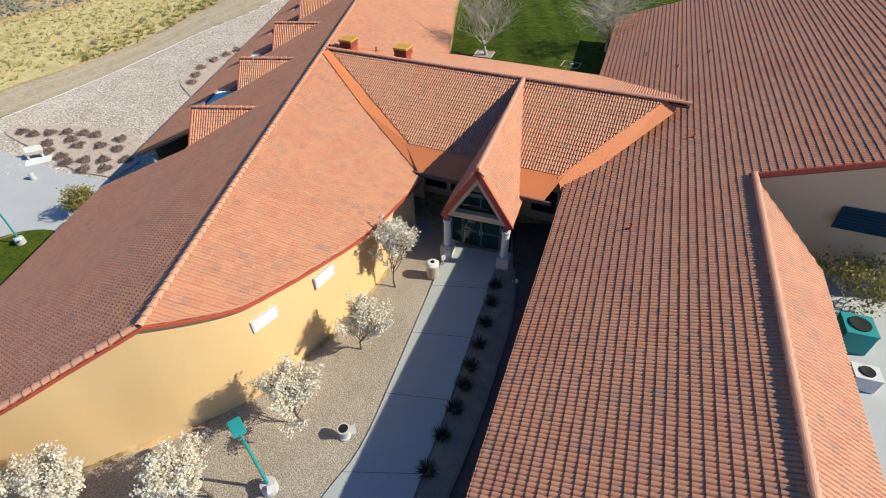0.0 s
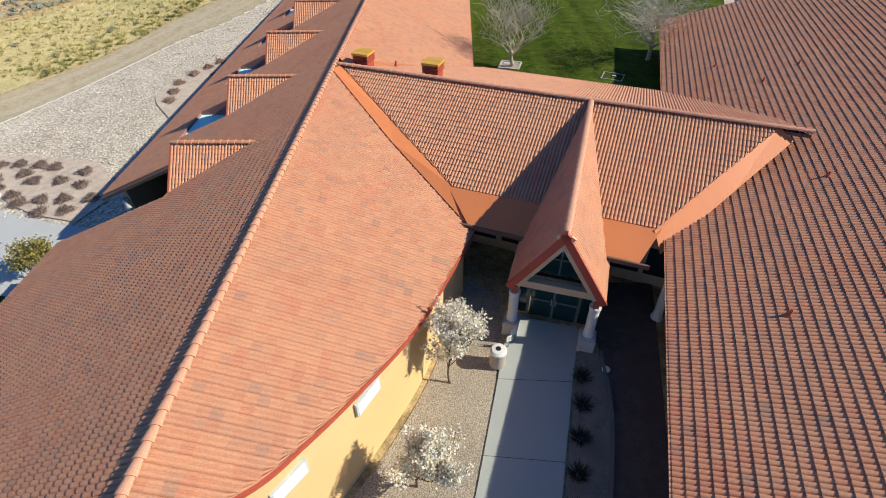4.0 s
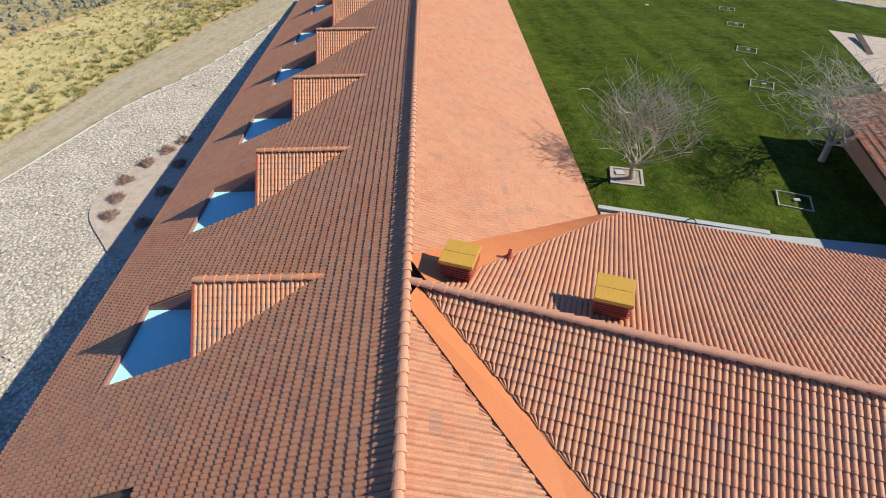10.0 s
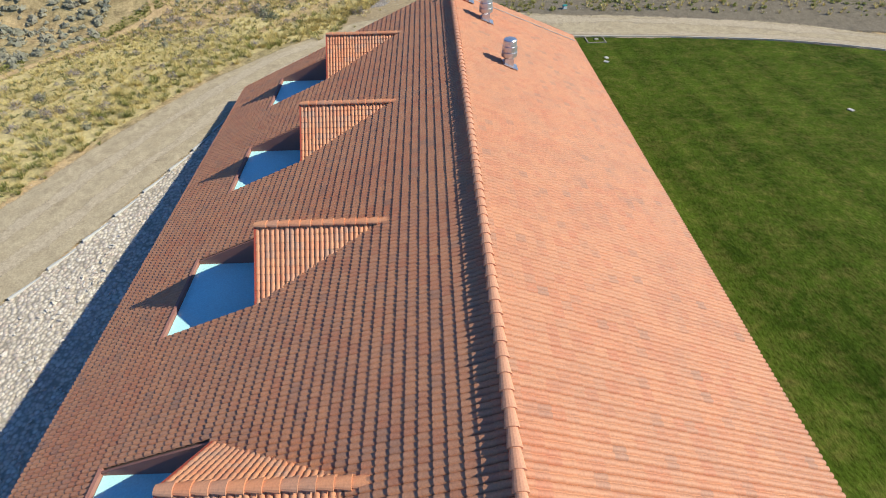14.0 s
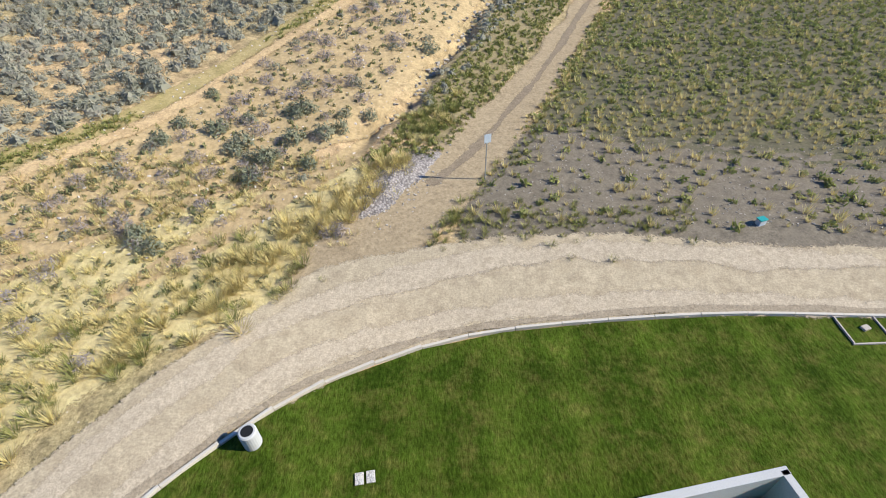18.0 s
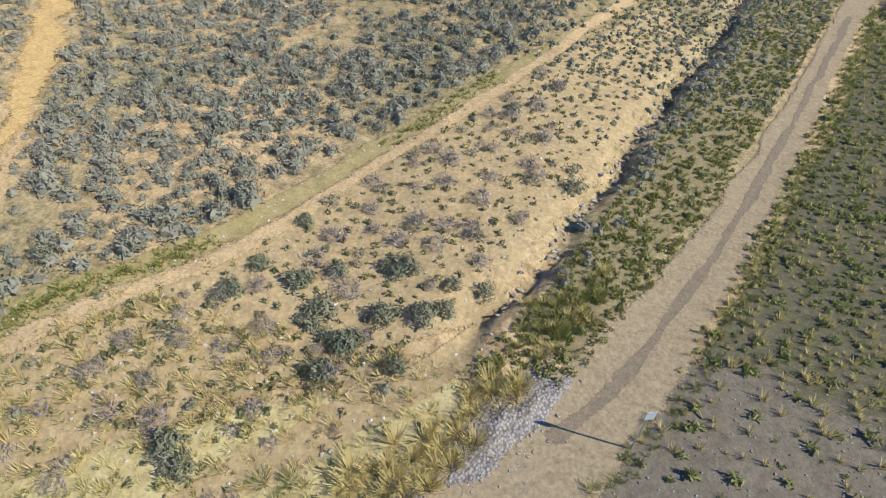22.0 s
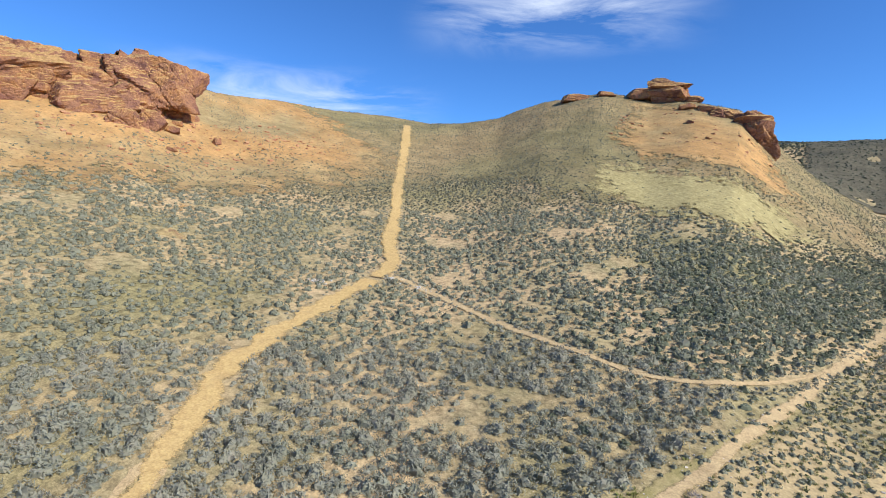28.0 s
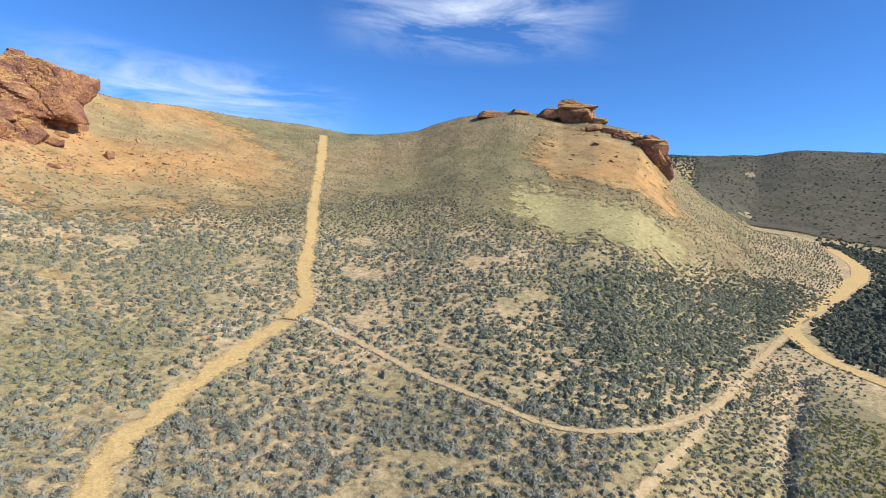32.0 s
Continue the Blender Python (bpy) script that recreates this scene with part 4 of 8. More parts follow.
sheet("green_field", [(1.6, 106.2), (5.3, 112), (9, 119), (14.5, 130), (22, 145), (29, 160)], [(60, 92), (66, 105), (72, 118), (80, 135), (90, 150), (96, 165)], M_FIELD, "rough green pasture full of grass tufts", "field", 0.04, ragged=0.4, na=70, nb=50)
sheet("stony_ground", [(-2.7, 98.9), (-0.6, 97.7), (8.9, 97.2), (23, 95.6), (44, 92.4)], [(-2.5, 101.2), (1.0, 106.2), (12, 105.2), (26, 102), (48, 98)], M_GREYSOIL, "bare grey-brown stony ground beside the road", "bare ground", 0.04, ragged=0.6, na=90, nb=14)
sheet("grass_bank", [(x + 0.9, y) for x, y in WASH[4:]], [(-3.2, 104.6), (-1.2, 108.2), (1.0, 112), (4.0, 117.8), (7.5, 124.5), (11.4, 132.6), (18.6, 147.6), (24, 159)], M_BANK, "bank of short olive grass between wash and track", "grassland", 0.03, ragged=0.3, na=80, nb=8)
band("sandy_gully", [(-5.84, 107.3), (-6.9, 105.1), (-8.4, 102.85), (-10.2, 101.6), (-11.7, 100.1), (-13.0, 98.9), (-14.2, 97.9), (-16.6, 95.2)], [0.9, 1.4, 1.5, 1.2, 0.7], M_BARE, "smooth sandy gully bed winding downhill", "gully", 0.055, 0.15)
band("road_crown", [(-3.6, 101.8), (-1.0, 105.0), (2.7, 111.3), (5.8, 117.2), (13.0, 132.1), (20, 147)], 0.42, M_CROWN, "darker gravel crown between two wheel tracks", "gravel", 0.066, 0.22)
band("grass_strip", [(-32.8, 92.4), (-26.2, 100), (-22.6, 103.8), (-18.8, 108.1), (-14.8, 115.1), (-11.2, 120.6), (-5.4, 129.6), (2.4, 144)], [0.7, 1.3, 1.1, 1.2, 0.7], M_FRESH, "fresh yellow-green strip beside the worn track", "grass", 0.05, 0.35)
sheet("bare_slope", [(-21, 96.5), (-15.4, 100.3), (-10.2, 103.8), (-8.2, 105.2), (-6.2, 107.2)] + [(x - 0.7, y) for x, y in WASH if 107 < y < 140], [(-29, 95.8), (-22.2, 102.4), (-14.4, 113.6), (-10.8, 119.4), (-5, 128.2), (2.8, 142.5)], M_BARE, "bare sandy orange slope with small stones", "bare ground", 0.045, ragged=0.45, na=60, nb=14)
sheet("straw_slope", [(-44.5, 27.5), (-35, 50), (-30, 65), (-24.5, 75), (-19.5, 83.6), (-15.4, 90.8), (-8.4, 96.2), (-4.8, 99)], [(-70, 45), (-58, 55), (-48, 64.5), (-42, 73), (-38, 79.8), (-31, 90.5), (-16.4, 99.5), (-6.6, 103.4)], M_STRAW, "slope of dry yellow grass above the road", "grassland", 0.04, ragged=0.5, na=110, nb=30)


M_OLIVE = slope_material("olive_and_tan_slope", ((0.20, 0.165, 0.075), (0.32, 0.255, 0.12)), ((0.27, 0.19, 0.09), (0.39, 0.28, 0.14)), ((0.085, 0.08, 0.048), (0.15, 0.135, 0.08)), 0.56)
arcs = [[(HUB_X + (r + w * math.sin(a * 0.21)) * math.sin(math.radians(a)), HUB_Y + (r + w * math.sin(a * 0.21)) * math.cos(math.radians(a))) for a in range(-76, 17, 4)] for r, w in ((122, 12), (262, 0))]
sheet("upper_slope", *arcs, M_OLIVE, "olive grass over the upper hillside", "hillside", 0.16, ragged=11.0, na=190, nb=90, thin=26)
PALE_LOW, PALE_TOP = [(-31, 213), (-22, 206), (-12.6, 200.5), (-1.6, 198), (7.8, 205), (19, 222)], [(-35, 227), (-26, 229), (-18.4, 228.4), (-6.2, 225), (4.9, 224.2), (17, 229)]
sheet("pale_slope", PALE_LOW, PALE_TOP, M_YELLOW, "pale yellow grass patch on the hill", "grassland", 0.34, ragged=5.0, na=60, nb=24, thin=21)
sheet("scree_slope", [(-104, 118), (-102, 134), (-98, 145), (-92, 160), (-86, 180), (-82, 200), (-88, 222), (-97, 240)], [(-160, 116), (-164, 146), (-168, 168), (-168, 190), (-168, 212), (-160, 232), (-146, 246), (-136, 262)], M_ORANGE, "steep orange scree below a rock bluff", "scree", 0.22, ragged=6.0, na=110, nb=50, thin=34)
sheet("valley_floor", [(22, 146), (29, 160), (33, 170), (28, 180), (30, 192), (39, 208), (56, 237), (72, 266), (90, 325)], [(75, 128), (86, 140), (95, 155), (100, 170), (108, 190), (120, 215), (140, 245), (165, 280), (190, 320)], M_FAR, "dark sagebrush flat beside the winding road", "valley floor", 0.05, ragged=2.0, na=90, nb=36)
ring = [[(HUB_X + r * math.sin(math.radians(a)), HUB_Y + r * math.cos(math.radians(a))) for a in (9, 12, 16, 20, 25, 30, 36)] for r in (285, 560)]
sheet("far_hillside", *ring, M_FAR, "olive-grey hillside closing the valley", "hillside", 0.6, ragged=6.0, na=60, nb=40)
sheet("scree_slope", [(-34, 262), (-20, 244), (-2, 234), (14, 238), (26, 250)], [(-36, 296), (-22, 294), (-4, 286), (10, 282), (22, 276)], M_ORANGE, "reddish scree under the rock cap", "scree", 0.36, ragged=4.0, na=50, nb=30, thin=26)


def leaf_material(name, stops, rough=0.8):
    m = mat(name, stops[0][1], rough, 0, 0.15)
    col = blend(m, 0.4, ramp(m, random_out(m), stops), ramp(m, noise_tex(m, 0.25, 3), [(0.35, stops[0][1]), (0.65, stops[-1][1])]))
    paint(m, col)
    n, l = m.node_tree.nodes, m.node_tree.links
    thin, mix = n.new("ShaderNodeBsdfTranslucent"), n.new("ShaderNodeMixShader")
    mix.inputs[0].default_value = 0.3
    l.new(col, thin.inputs[0])
    l.new(n["Principled BSDF"].outputs[0], mix.inputs[1])
    l.new(thin.outputs[0], mix.inputs[2])
    l.new(mix.outputs[0], n["Material Output"].inputs[0])
    return m


M_SAGE = leaf_material("sage_leaf", [(0, (0.240, 0.237, 0.165)), (0.4, (0.336, 0.328, 0.235)), (0.75, (0.400, 0.390, 0.283)), (1, (0.368, 0.324, 0.248))])
M_SHRUB = leaf_material("dark_shrub_leaf", [(0.0, (0.168, 0.189, 0.112)), (0.5, (0.262, 0.276, 0.168)), (1.0, (0.337, 0.319, 0.210))])
M_GRASS = leaf_material("green_tuft", [(0.0, (0.180, 0.200, 0.048)), (0.5, (0.281, 0.289, 0.080)), (1.0, (0.389, 0.355, 0.136))])
M_STRAWLEAF = leaf_material("straw_tuft", [(0.0, (0.56, 0.45, 0.18)), (0.5, (0.72, 0.59, 0.27)), (1.0, (0.58, 0.51, 0.21))])
M_FIELDGRASS = leaf_material("field_tuft", [(0.0, (0.19, 0.225, 0.06)), (0.5, (0.29, 0.315, 0.09)), (1.0, (0.45, 0.40, 0.15))])
M_HILLSAGE = leaf_material("olive_sage_leaf", [(0, (0.14, 0.138, 0.09)), (0.5, (0.215, 0.208, 0.138)), (1, (0.30, 0.28, 0.19))])
M_FARSAGE = leaf_material("dark_sage_leaf", [(0, (0.075, 0.085, 0.055)), (0.5, (0.12, 0.128, 0.085)), (1, (0.18, 0.175, 0.12))])
M_MIDSAGE = leaf_material("green_sage_leaf", [(0, (0.199, 0.198, 0.129)), (0.4, (0.289, 0.289, 0.194)), (0.75, (0.355, 0.351, 0.241)), (1, (0.328, 0.299, 0.211))])
M_GREENSAGE = leaf_material("deep_green_sage_leaf", [(0, (0.125, 0.135, 0.08)), (0.5, (0.195, 0.205, 0.125)), (1, (0.27, 0.27, 0.175))])
M_TUFT = leaf_material("dull_green_tuft", [(0.0, (0.15, 0.165, 0.07)), (0.5, (0.24, 0.24, 0.10)), (1.0, (0.36, 0.31, 0.15))])
M_GREYTWIG = leaf_material("grey_twig", [(0.0, (0.27, 0.225, 0.205)), (1.0, (0.43, 0.38, 0.35))])
M_TWIG = leaf_material("dry_twig", [(0.0, (0.30, 0.195, 0.15)), (1.0, (0.44, 0.31, 0.25))])
rng = np.random.default_rng(7)


def spray(n, spread, tall, leaf, wide, up=0.5, hollow=0.55, stand=0.9):
    """A bush of n small blades round a dome: vertices (n, 4, 3)."""
    th, ph = rng.uniform(0, 2 * np.pi, n), np.arccos(rng.uniform(0.0, 1, n))
    d = np.stack([np.sin(ph) * np.cos(th), np.sin(ph) * np.sin(th), np.cos(ph)], 1)
    r = rng.uniform(hollow, 1.0, n)[:, None]
    lump = 1 + 0.25 * np.sin(3 * th + rng.uniform(0, 6)) * np.sin(ph)
    base = d * r * [spread, spread, tall] * lump[:, None]
    lie = np.cross(d, rng.normal(0, 1, (n, 3)))
    lie /= np.linalg.norm(lie, axis=1)[:, None]
    out = lie + d * rng.uniform(0.0, stand, (n, 1)) + [0, 0, up * 0.5]
    out /= np.linalg.norm(out, axis=1)[:, None]
    side = np.cross(out, d + rng.normal(0, 0.3, (n, 3)))
    side /= np.linalg.norm(side, axis=1)[:, None]
    ln, wd = leaf * rng.uniform(0.6, 1.3, n)[:, None], wide * rng.uniform(0.7, 1.3, n)[:, None]
    a, b = base - out * ln * 0.5, base + out * ln * 0.5
    v = np.stack([a - side * wd * 0.35, a + side * wd * 0.35, b + side * wd * 0.5, b - side * wd * 0.5], 1)
    v[..., 2] = np.maximum(v[..., 2], -0.05)
    return v


def bush(sides, bands, n, spread, tall, leaf, wide, stand=0.5, core=1.0):
    """A rounded, lumpy bush: a dome of separate patches with n sprigs standing out of it."""
    ph = np.linspace(np.pi / 2, 0.12, bands + 1)
    th = np.linspace(0, 2 * np.pi, sides, endpoint=False)
    T, F = np.meshgrid(th, ph)
    T = T + rng.normal(0, 0.16, T.shape)
    r = rng.uniform(0.66, 1.12, T.shape) * (1 + 0.18 * np.sin(2 * T + rng.uniform(0, 6)))
    D = np.stack([np.sin(F) * np.cos(T) * r * spread, np.sin(F) * np.sin(T) * r * spread, np.cos(F) * r * tall - 0.04], -1)
    E = np.roll(D, -1, 1)
    skin = np.stack([D[:-1], E[:-1], E[1:], D[1:]], 2).reshape(-1, 4, 3)
    return np.concatenate([skin * core, spray(n, spread, tall, leaf, wide, 0.6, 0.72, stand)]) if n else skin


def tuft(n, radius, tall, lean=0.5, wide=0.03):
    """A bunch of grass of n blades."""
    th, r = rng.uniform(0, 2 * np.pi, n), radius * np.sqrt(rng.uniform(0, 1, n))
    foot = np.stack([r * np.cos(th) * 0.5, r * np.sin(th) * 0.5, np.full(n, -0.03)], 1)
    tip = foot + np.stack([np.cos(th) * lean * r / radius * tall, np.sin(th) * lean * r / radius * tall, tall * rng.uniform(0.6, 1.1, n)], 1) + rng.normal(0, 0.05 * tall, (n, 3))
    s = np.stack([-np.sin(th), np.cos(th), 0 * th], 1) * wide
    return np.stack([foot - s, foot + s, tip + s * 0.35, tip - s * 0.35], 1)


def sow(name, variants, xy, scale, material, label, category, squash=(0.8, 1.2), dz=0.0):
    """One object of many plants: variants of one size, spread over places."""
    xy, scale = np.asarray(xy, float), np.asarray(scale, float)
    z = land(xy[:, 0], xy[:, 1]) + 0.04 + dz
    pick = rng.integers(0, len(variants), len(xy))
    turn = rng.uniform(0, 2 * np.pi, len(xy))
    high = rng.uniform(*squash, len(xy))
    V = np.stack(variants)[pick]
    c, s = np.cos(turn)[:, None, None], np.sin(turn)[:, None, None]
    x, y = V[..., 0] * c - V[..., 1] * s, V[..., 0] * s + V[..., 1] * c
    k = scale[:, None, None]
    P = np.stack([x * k + xy[:, 0, None, None], y * k + xy[:, 1, None, None], V[..., 2] * k * high[:, None, None] + z[:, None, None]], -1)
    P = P.reshape(-1, 3)
    ob = new(name, quick_mesh(name, P, np.arange(len(P)).reshape(-1, 4), material))
    return tagged(ob, label, category, kind="stuff")


def off_line(xy, line, dist):
    """Which places lie farther than dist from a line."""
    p = resample(line, 160)
    d = np.hypot(xy[:, None, 0] - p[None, :, 0], xy[:, None, 1] - p[None, :, 1]).min(1)
    return d > dist


def side_of(xy, line):
    """Positive to the left of a line that runs northwards."""
    p = resample(line, 200)
    i = np.hypot(xy[:, None, 0] - p[None, :, 0], xy[:, None, 1] - p[None, :, 1]).argmin(1)
    d = np.gradient(p, axis=0)[i]
    v = xy - p[i]
    return d[:, 0] * v[:, 1] - d[:, 1] * v[:, 0]


LOWER = [(-80, 40), (-62, 52), (-48, 64), (-38, 79.3), (-31.5, 91.5), (-25.3, 99.2), (-21.7, 103), (-17.8, 107.4), (-13.8, 114.6), (-10.2, 120), (-5.2, 129.3), (1.8, 143.7), (10.6, 162.0), (21.2, 182.9), (33.2, 202.5), (56, 245), (80, 320)]
SIDE = [(-8, 94.6), (-5.0, 99.3), (-1.0, 105.0), (2.7, 111.3), (5.8, 117.2), (13.0, 132.1), (20, 147), (27, 160), (30, 169), (25, 178), (26, 192), (34, 208), (51, 236.6), (66, 266), (82, 325)]
BRANCH = [(-43.6, 153), (-33.8, 149.5), (-24.8, 145.3), (-18.5, 142.4), (-13.4, 140.6), (-9, 139.8), (-3.8, 141.5), (2.6, 148.1), (12.2, 162.3)]


def sector(n, r0, r1, a0, a1):
    """About n places, evenly spread with some jitter, over a ring sector round the hub of the hills."""
    gap = math.sqrt(math.radians(a1 - a0) * (r1 * r1 - r0 * r0) / 2 / n)
    g = np.arange(-r1, r1, gap)
    u, v = (c.ravel() + rng.uniform(-0.42, 0.42, g.size ** 2) * gap for c in np.meshgrid(g, g))
    r, a = np.hypot(u, v), np.degrees(np.arctan2(u, v))
    ok = (r > r0) & (r < r1) & (a > a0) & (a < a1)
    return np.stack([HUB_X + u[ok], HUB_Y + v[ok]], 1)[rng.permutation(ok.sum())]


def patchy(xy, scale, cut):
    return bumps(xy[:, 0] * scale, xy[:, 1] * scale) + rng.normal(0, 0.55, len(xy)) > cut


# sagebrush beyond the worn track
far_sage = [bush(5, 2, 0, 0.56, 0.5, 0.3, 0.2) for _ in range(16)]
dot_sage = [bush(4, 1, 0, 0.44, 0.5, 0.4, 0.3) for _ in range(16)]
hill_sage = [bush(5, 2, 9, 0.54, 0.46, 0.22, 0.12, 0.5, 0.85) for _ in range(16)]
mid_sage = [bush(5, 2, 22, 0.56, 0.48, 0.20, 0.095, 0.8, 0.78) for _ in range(16)]
near_sage = [bush(5, 2, 80, 0.58, 0.50, 0.17, 0.052, 0.9, 0.70) for _ in range(10)]


def sage_places(xy, cut=-1.0):
    ok = (side_of(xy, LOWER) > 0.6) & off_line(xy, TRAIL, 1.6) & off_line(xy, BRANCH, 0.85) & (off_line(xy, LOWER, 2.3) | (xy[:, 1] < 97))
    return xy[ok & patchy(xy, 2.6, cut)]


xy = sage_places(sector(2400, 12, 48, -72, 14), -1.5)
sow("sagebrush", near_sage, xy, 0.45 + 1.0 * rng.uniform(0, 1, len(xy)) ** 1.5, M_SAGE, "grey-green sagebrush scattered over sandy ground", "sagebrush")
xy = sage_places(sector(8600, 48, 105, -78, 22), -1.3)
sow("sagebrush", mid_sage, xy, 0.42 + 0.95 * rng.uniform(0, 1, len(xy)) ** 1.4, M_MIDSAGE, "grey-green sagebrush on the lower hillside", "sagebrush")
def hill_cover(xy):
    """Thins sage over the hill: dense by the trail, sparse under the bluff and on the pale grass."""
    ang = np.degrees(np.arctan2(xy[:, 0] - HUB_X, xy[:, 1] - HUB_Y))
    rad = np.hypot(xy[:, 0] - HUB_X, xy[:, 1] - HUB_Y)
    thick = np.interp(ang, (-60, -46, -39, -33, -24, -14, -5, 10), (0.10, 0.22, 0.55, 0.85, 0.95, 0.8, 0.55, 0.7)) * np.interp(rad, (105, 150, 185, 210, 228), (1.0, 0.9, 0.85, 0.75, 0.6)) + np.interp(rad, (106, 140), (0.5, 0))
    spur = np.hypot(xy[:, 0] + 105 + 0.3 * (xy[:, 1] - 165), (xy[:, 1] - 165) * 0.8)
    thick = np.where(spur < 11, 0.85, thick)
    thick = np.where(np.abs(ang + 46 + (rad - 150) * 0.12) < 2.2, 0.9, thick)
    pale = (xy[:, 0] > -34) & (xy[:, 0] < 19) & (xy[:, 1] > np.interp(xy[:, 0], *zip(*PALE_LOW))) & (xy[:, 1] < np.interp(xy[:, 0], *zip(*PALE_TOP)))
    return xy[(rng.uniform(0, 1, len(xy)) < thick) & ~(pale & (rng.uniform(0, 1, len(xy)) < 0.8))]


xy = hill_cover(sage_places(sector(12500, 105, 142, -74, 24), -2.6))
sow("sagebrush", hill_sage, xy, 0.34 + 0.66 * rng.uniform(0, 1, len(xy)) ** 1.4, M_HILLSAGE, "olive sagebrush dotting the middle of the hillside", "sagebrush")
xy = hill_cover(sage_places(sector(66000, 142, 262, -74, 24), -2.6))
sow("sagebrush", dot_sage, xy, 0.36 + 0.6 * rng.uniform(0, 1, len(xy)) ** 1.5, M_HILLSAGE, "distant small sagebrush dotting the upper hillside", "sagebrush")
xy = sector(10500, 120, 620, 4, 36)
xy = xy[((side_of(xy, SIDE) < 3) | (np.hypot(xy[:, 0] - HUB_X, xy[:, 1] - HUB_Y) > 300)) & off_line(xy, SIDE, 5.0)]
sow("sagebrush", far_sage, xy, rng.uniform(1.0, 2.4, len(xy)), M_FARSAGE, "dark sagebrush covering the far valley side", "sagebrush")
xy = sector(15000, 170, 300, -14, 14)
xy = xy[off_line(xy, SIDE, 3.4)]
sow("sagebrush", dot_sage, xy, rng.uniform(0.3, 0.75, len(xy)), M_HILLSAGE, "small olive sagebrush over the hill's flank", "sagebrush")
xy = sector(8500, 88, 270, 5, 30)
xy = xy[off_line(xy, SIDE, 2.6) & (side_of(xy, SIDE) < 14) & (side_of(xy, LOWER) < -1.5)]
sow("sagebrush", far_sage, xy, rng.uniform(0.6, 1.4, len(xy)), M_FARSAGE, "dark sagebrush beside the winding road", "sagebrush")
xy = sector(3600, 60, 135, 12, 42)
xy = xy[side_of(xy, SIDE) < -2.6]
sow("sagebrush", hill_sage, xy, rng.uniform(0.5, 1.3, len(xy)), M_FARSAGE, "dense sagebrush east of the dirt road", "sagebrush")
# sage in the bottom between the worn track and the wash
xy = sector(4600, 24, 110, -20, 24)
xy = xy[(side_of(xy, LOWER) < -0.8) & (side_of(xy, SIDE) > 1.6) & (xy[:, 1] > 122 + rng.uniform(-6, 6, len(xy)))]
extra = np.stack([rng.uniform(-9, 20, 2300), rng.uniform(127, 172, 2300)], 1)
extra = extra[(side_of(extra, SIDE) > 1.6) & off_line(extra, LOWER, 0.7) & off_line(extra, BRANCH, 0.7)]
xy = np.concatenate([xy, extra])
sow("sagebrush", hill_sage, xy, rng.uniform(0.25, 0.62, len(xy)), M_MIDSAGE, "grey sagebrush filling the valley bottom", "sagebrush")
def inside_of(xy, corners):
    """Which places lie inside a closed outline."""
    hit = np.zeros(len(xy), bool)
    for (ax, ay), (bx, by) in zip(corners, corners[1:] + corners[:1]):
        cross_y = (ay > xy[:, 1]) != (by > xy[:, 1])
        hit ^= cross_y & (xy[:, 0] < (bx - ax) * (xy[:, 1] - ay) / (by - ay + 1e-9) + ax)
    return hit


for n, corners in ((10500, [(-14, 142), (-12, 165), (-4, 188), (10, 200), (24, 214), (40, 236), (36, 212), (26, 190), (12, 166), (3, 150), (-5, 142)]), (1500, [(-17, 128), (-10, 124), (-5.6, 131), (1.4, 145), (-4, 140.6), (-10, 139)])):
    xy = np.stack([rng.uniform(-18, 42, n), rng.uniform(122, 238, n)], 1)
    xy = xy[inside_of(xy + rng.normal(0, 3.5, xy.shape), corners) & (side_of(xy, LOWER) > -2.0) & off_line(xy, BRANCH, 0.8) & off_line(xy, LOWER, 1.2)]
    sow("sagebrush", hill_sage, xy, rng.uniform(0.5, 1.15, len(xy)), M_GREENSAGE, "thick deep green sagebrush beside the side path", "sagebrush")
for line, w in ((TRAIL, 1.15), (BRANCH, 0.6)):
    p = resample(line, 520)
    side = np.where(rng.uniform(0, 1, len(p)) < 0.5, -1, 1)
    g = np.gradient(p, axis=0)
    g /= np.hypot(g[:, 0], g[:, 1])[:, None]
    xy = p + np.stack([-g[:, 1], g[:, 0]], 1) * (side * (w + rng.uniform(-0.25, 0.9, len(p))))[:, None]
    sow("sagebrush", mid_sage, xy, rng.uniform(0.2, 0.6, len(xy)), M_SAGE, "small sagebrush along the edges of a trail", "sagebrush")
# a belt of sage west of the straw slope
xy = np.stack([rng.uniform(-85, -30, 4200), rng.uniform(46, 100, 4200)], 1)
xy = xy[(side_of(xy, LOWER) > 0.8)]
sow("sagebrush", hill_sage, xy, rng.uniform(0.5, 1.1, len(xy)), M_SAGE, "grey sagebrush above the straw slope", "sagebrush")

# low shrubs on the bare slope between the track and the wash
xy = sector(9500, 6, 78, -72, 20)
xy = xy[(side_of(xy, LOWER) < -0.5) & (side_of(xy, WASH) > 0.6) & off_line(xy, LOWER, 0.7)]
few = rng.uniform(0, 1, len(xy)) < 0.07
sow("low_shrubs", [spray(120, 0.55, 0.48, 0.17, 0.05) for _ in range(6)], xy[few], 0.35 + 0.7 * rng.uniform(0, 1, few.sum()) ** 2, M_MIDSAGE, "small dark shrubs dotting bare soil", "shrub")
sow("small_tufts", [spray(10, 0.17, 0.16, 0.15, 0.07, 0.6, 0.5, 0.8) for _ in range(8)], xy[~few], rng.uniform(0.5, 1.5, (~few).sum()), M_TUFT, "tiny dull green tufts on bare soil", "grass")

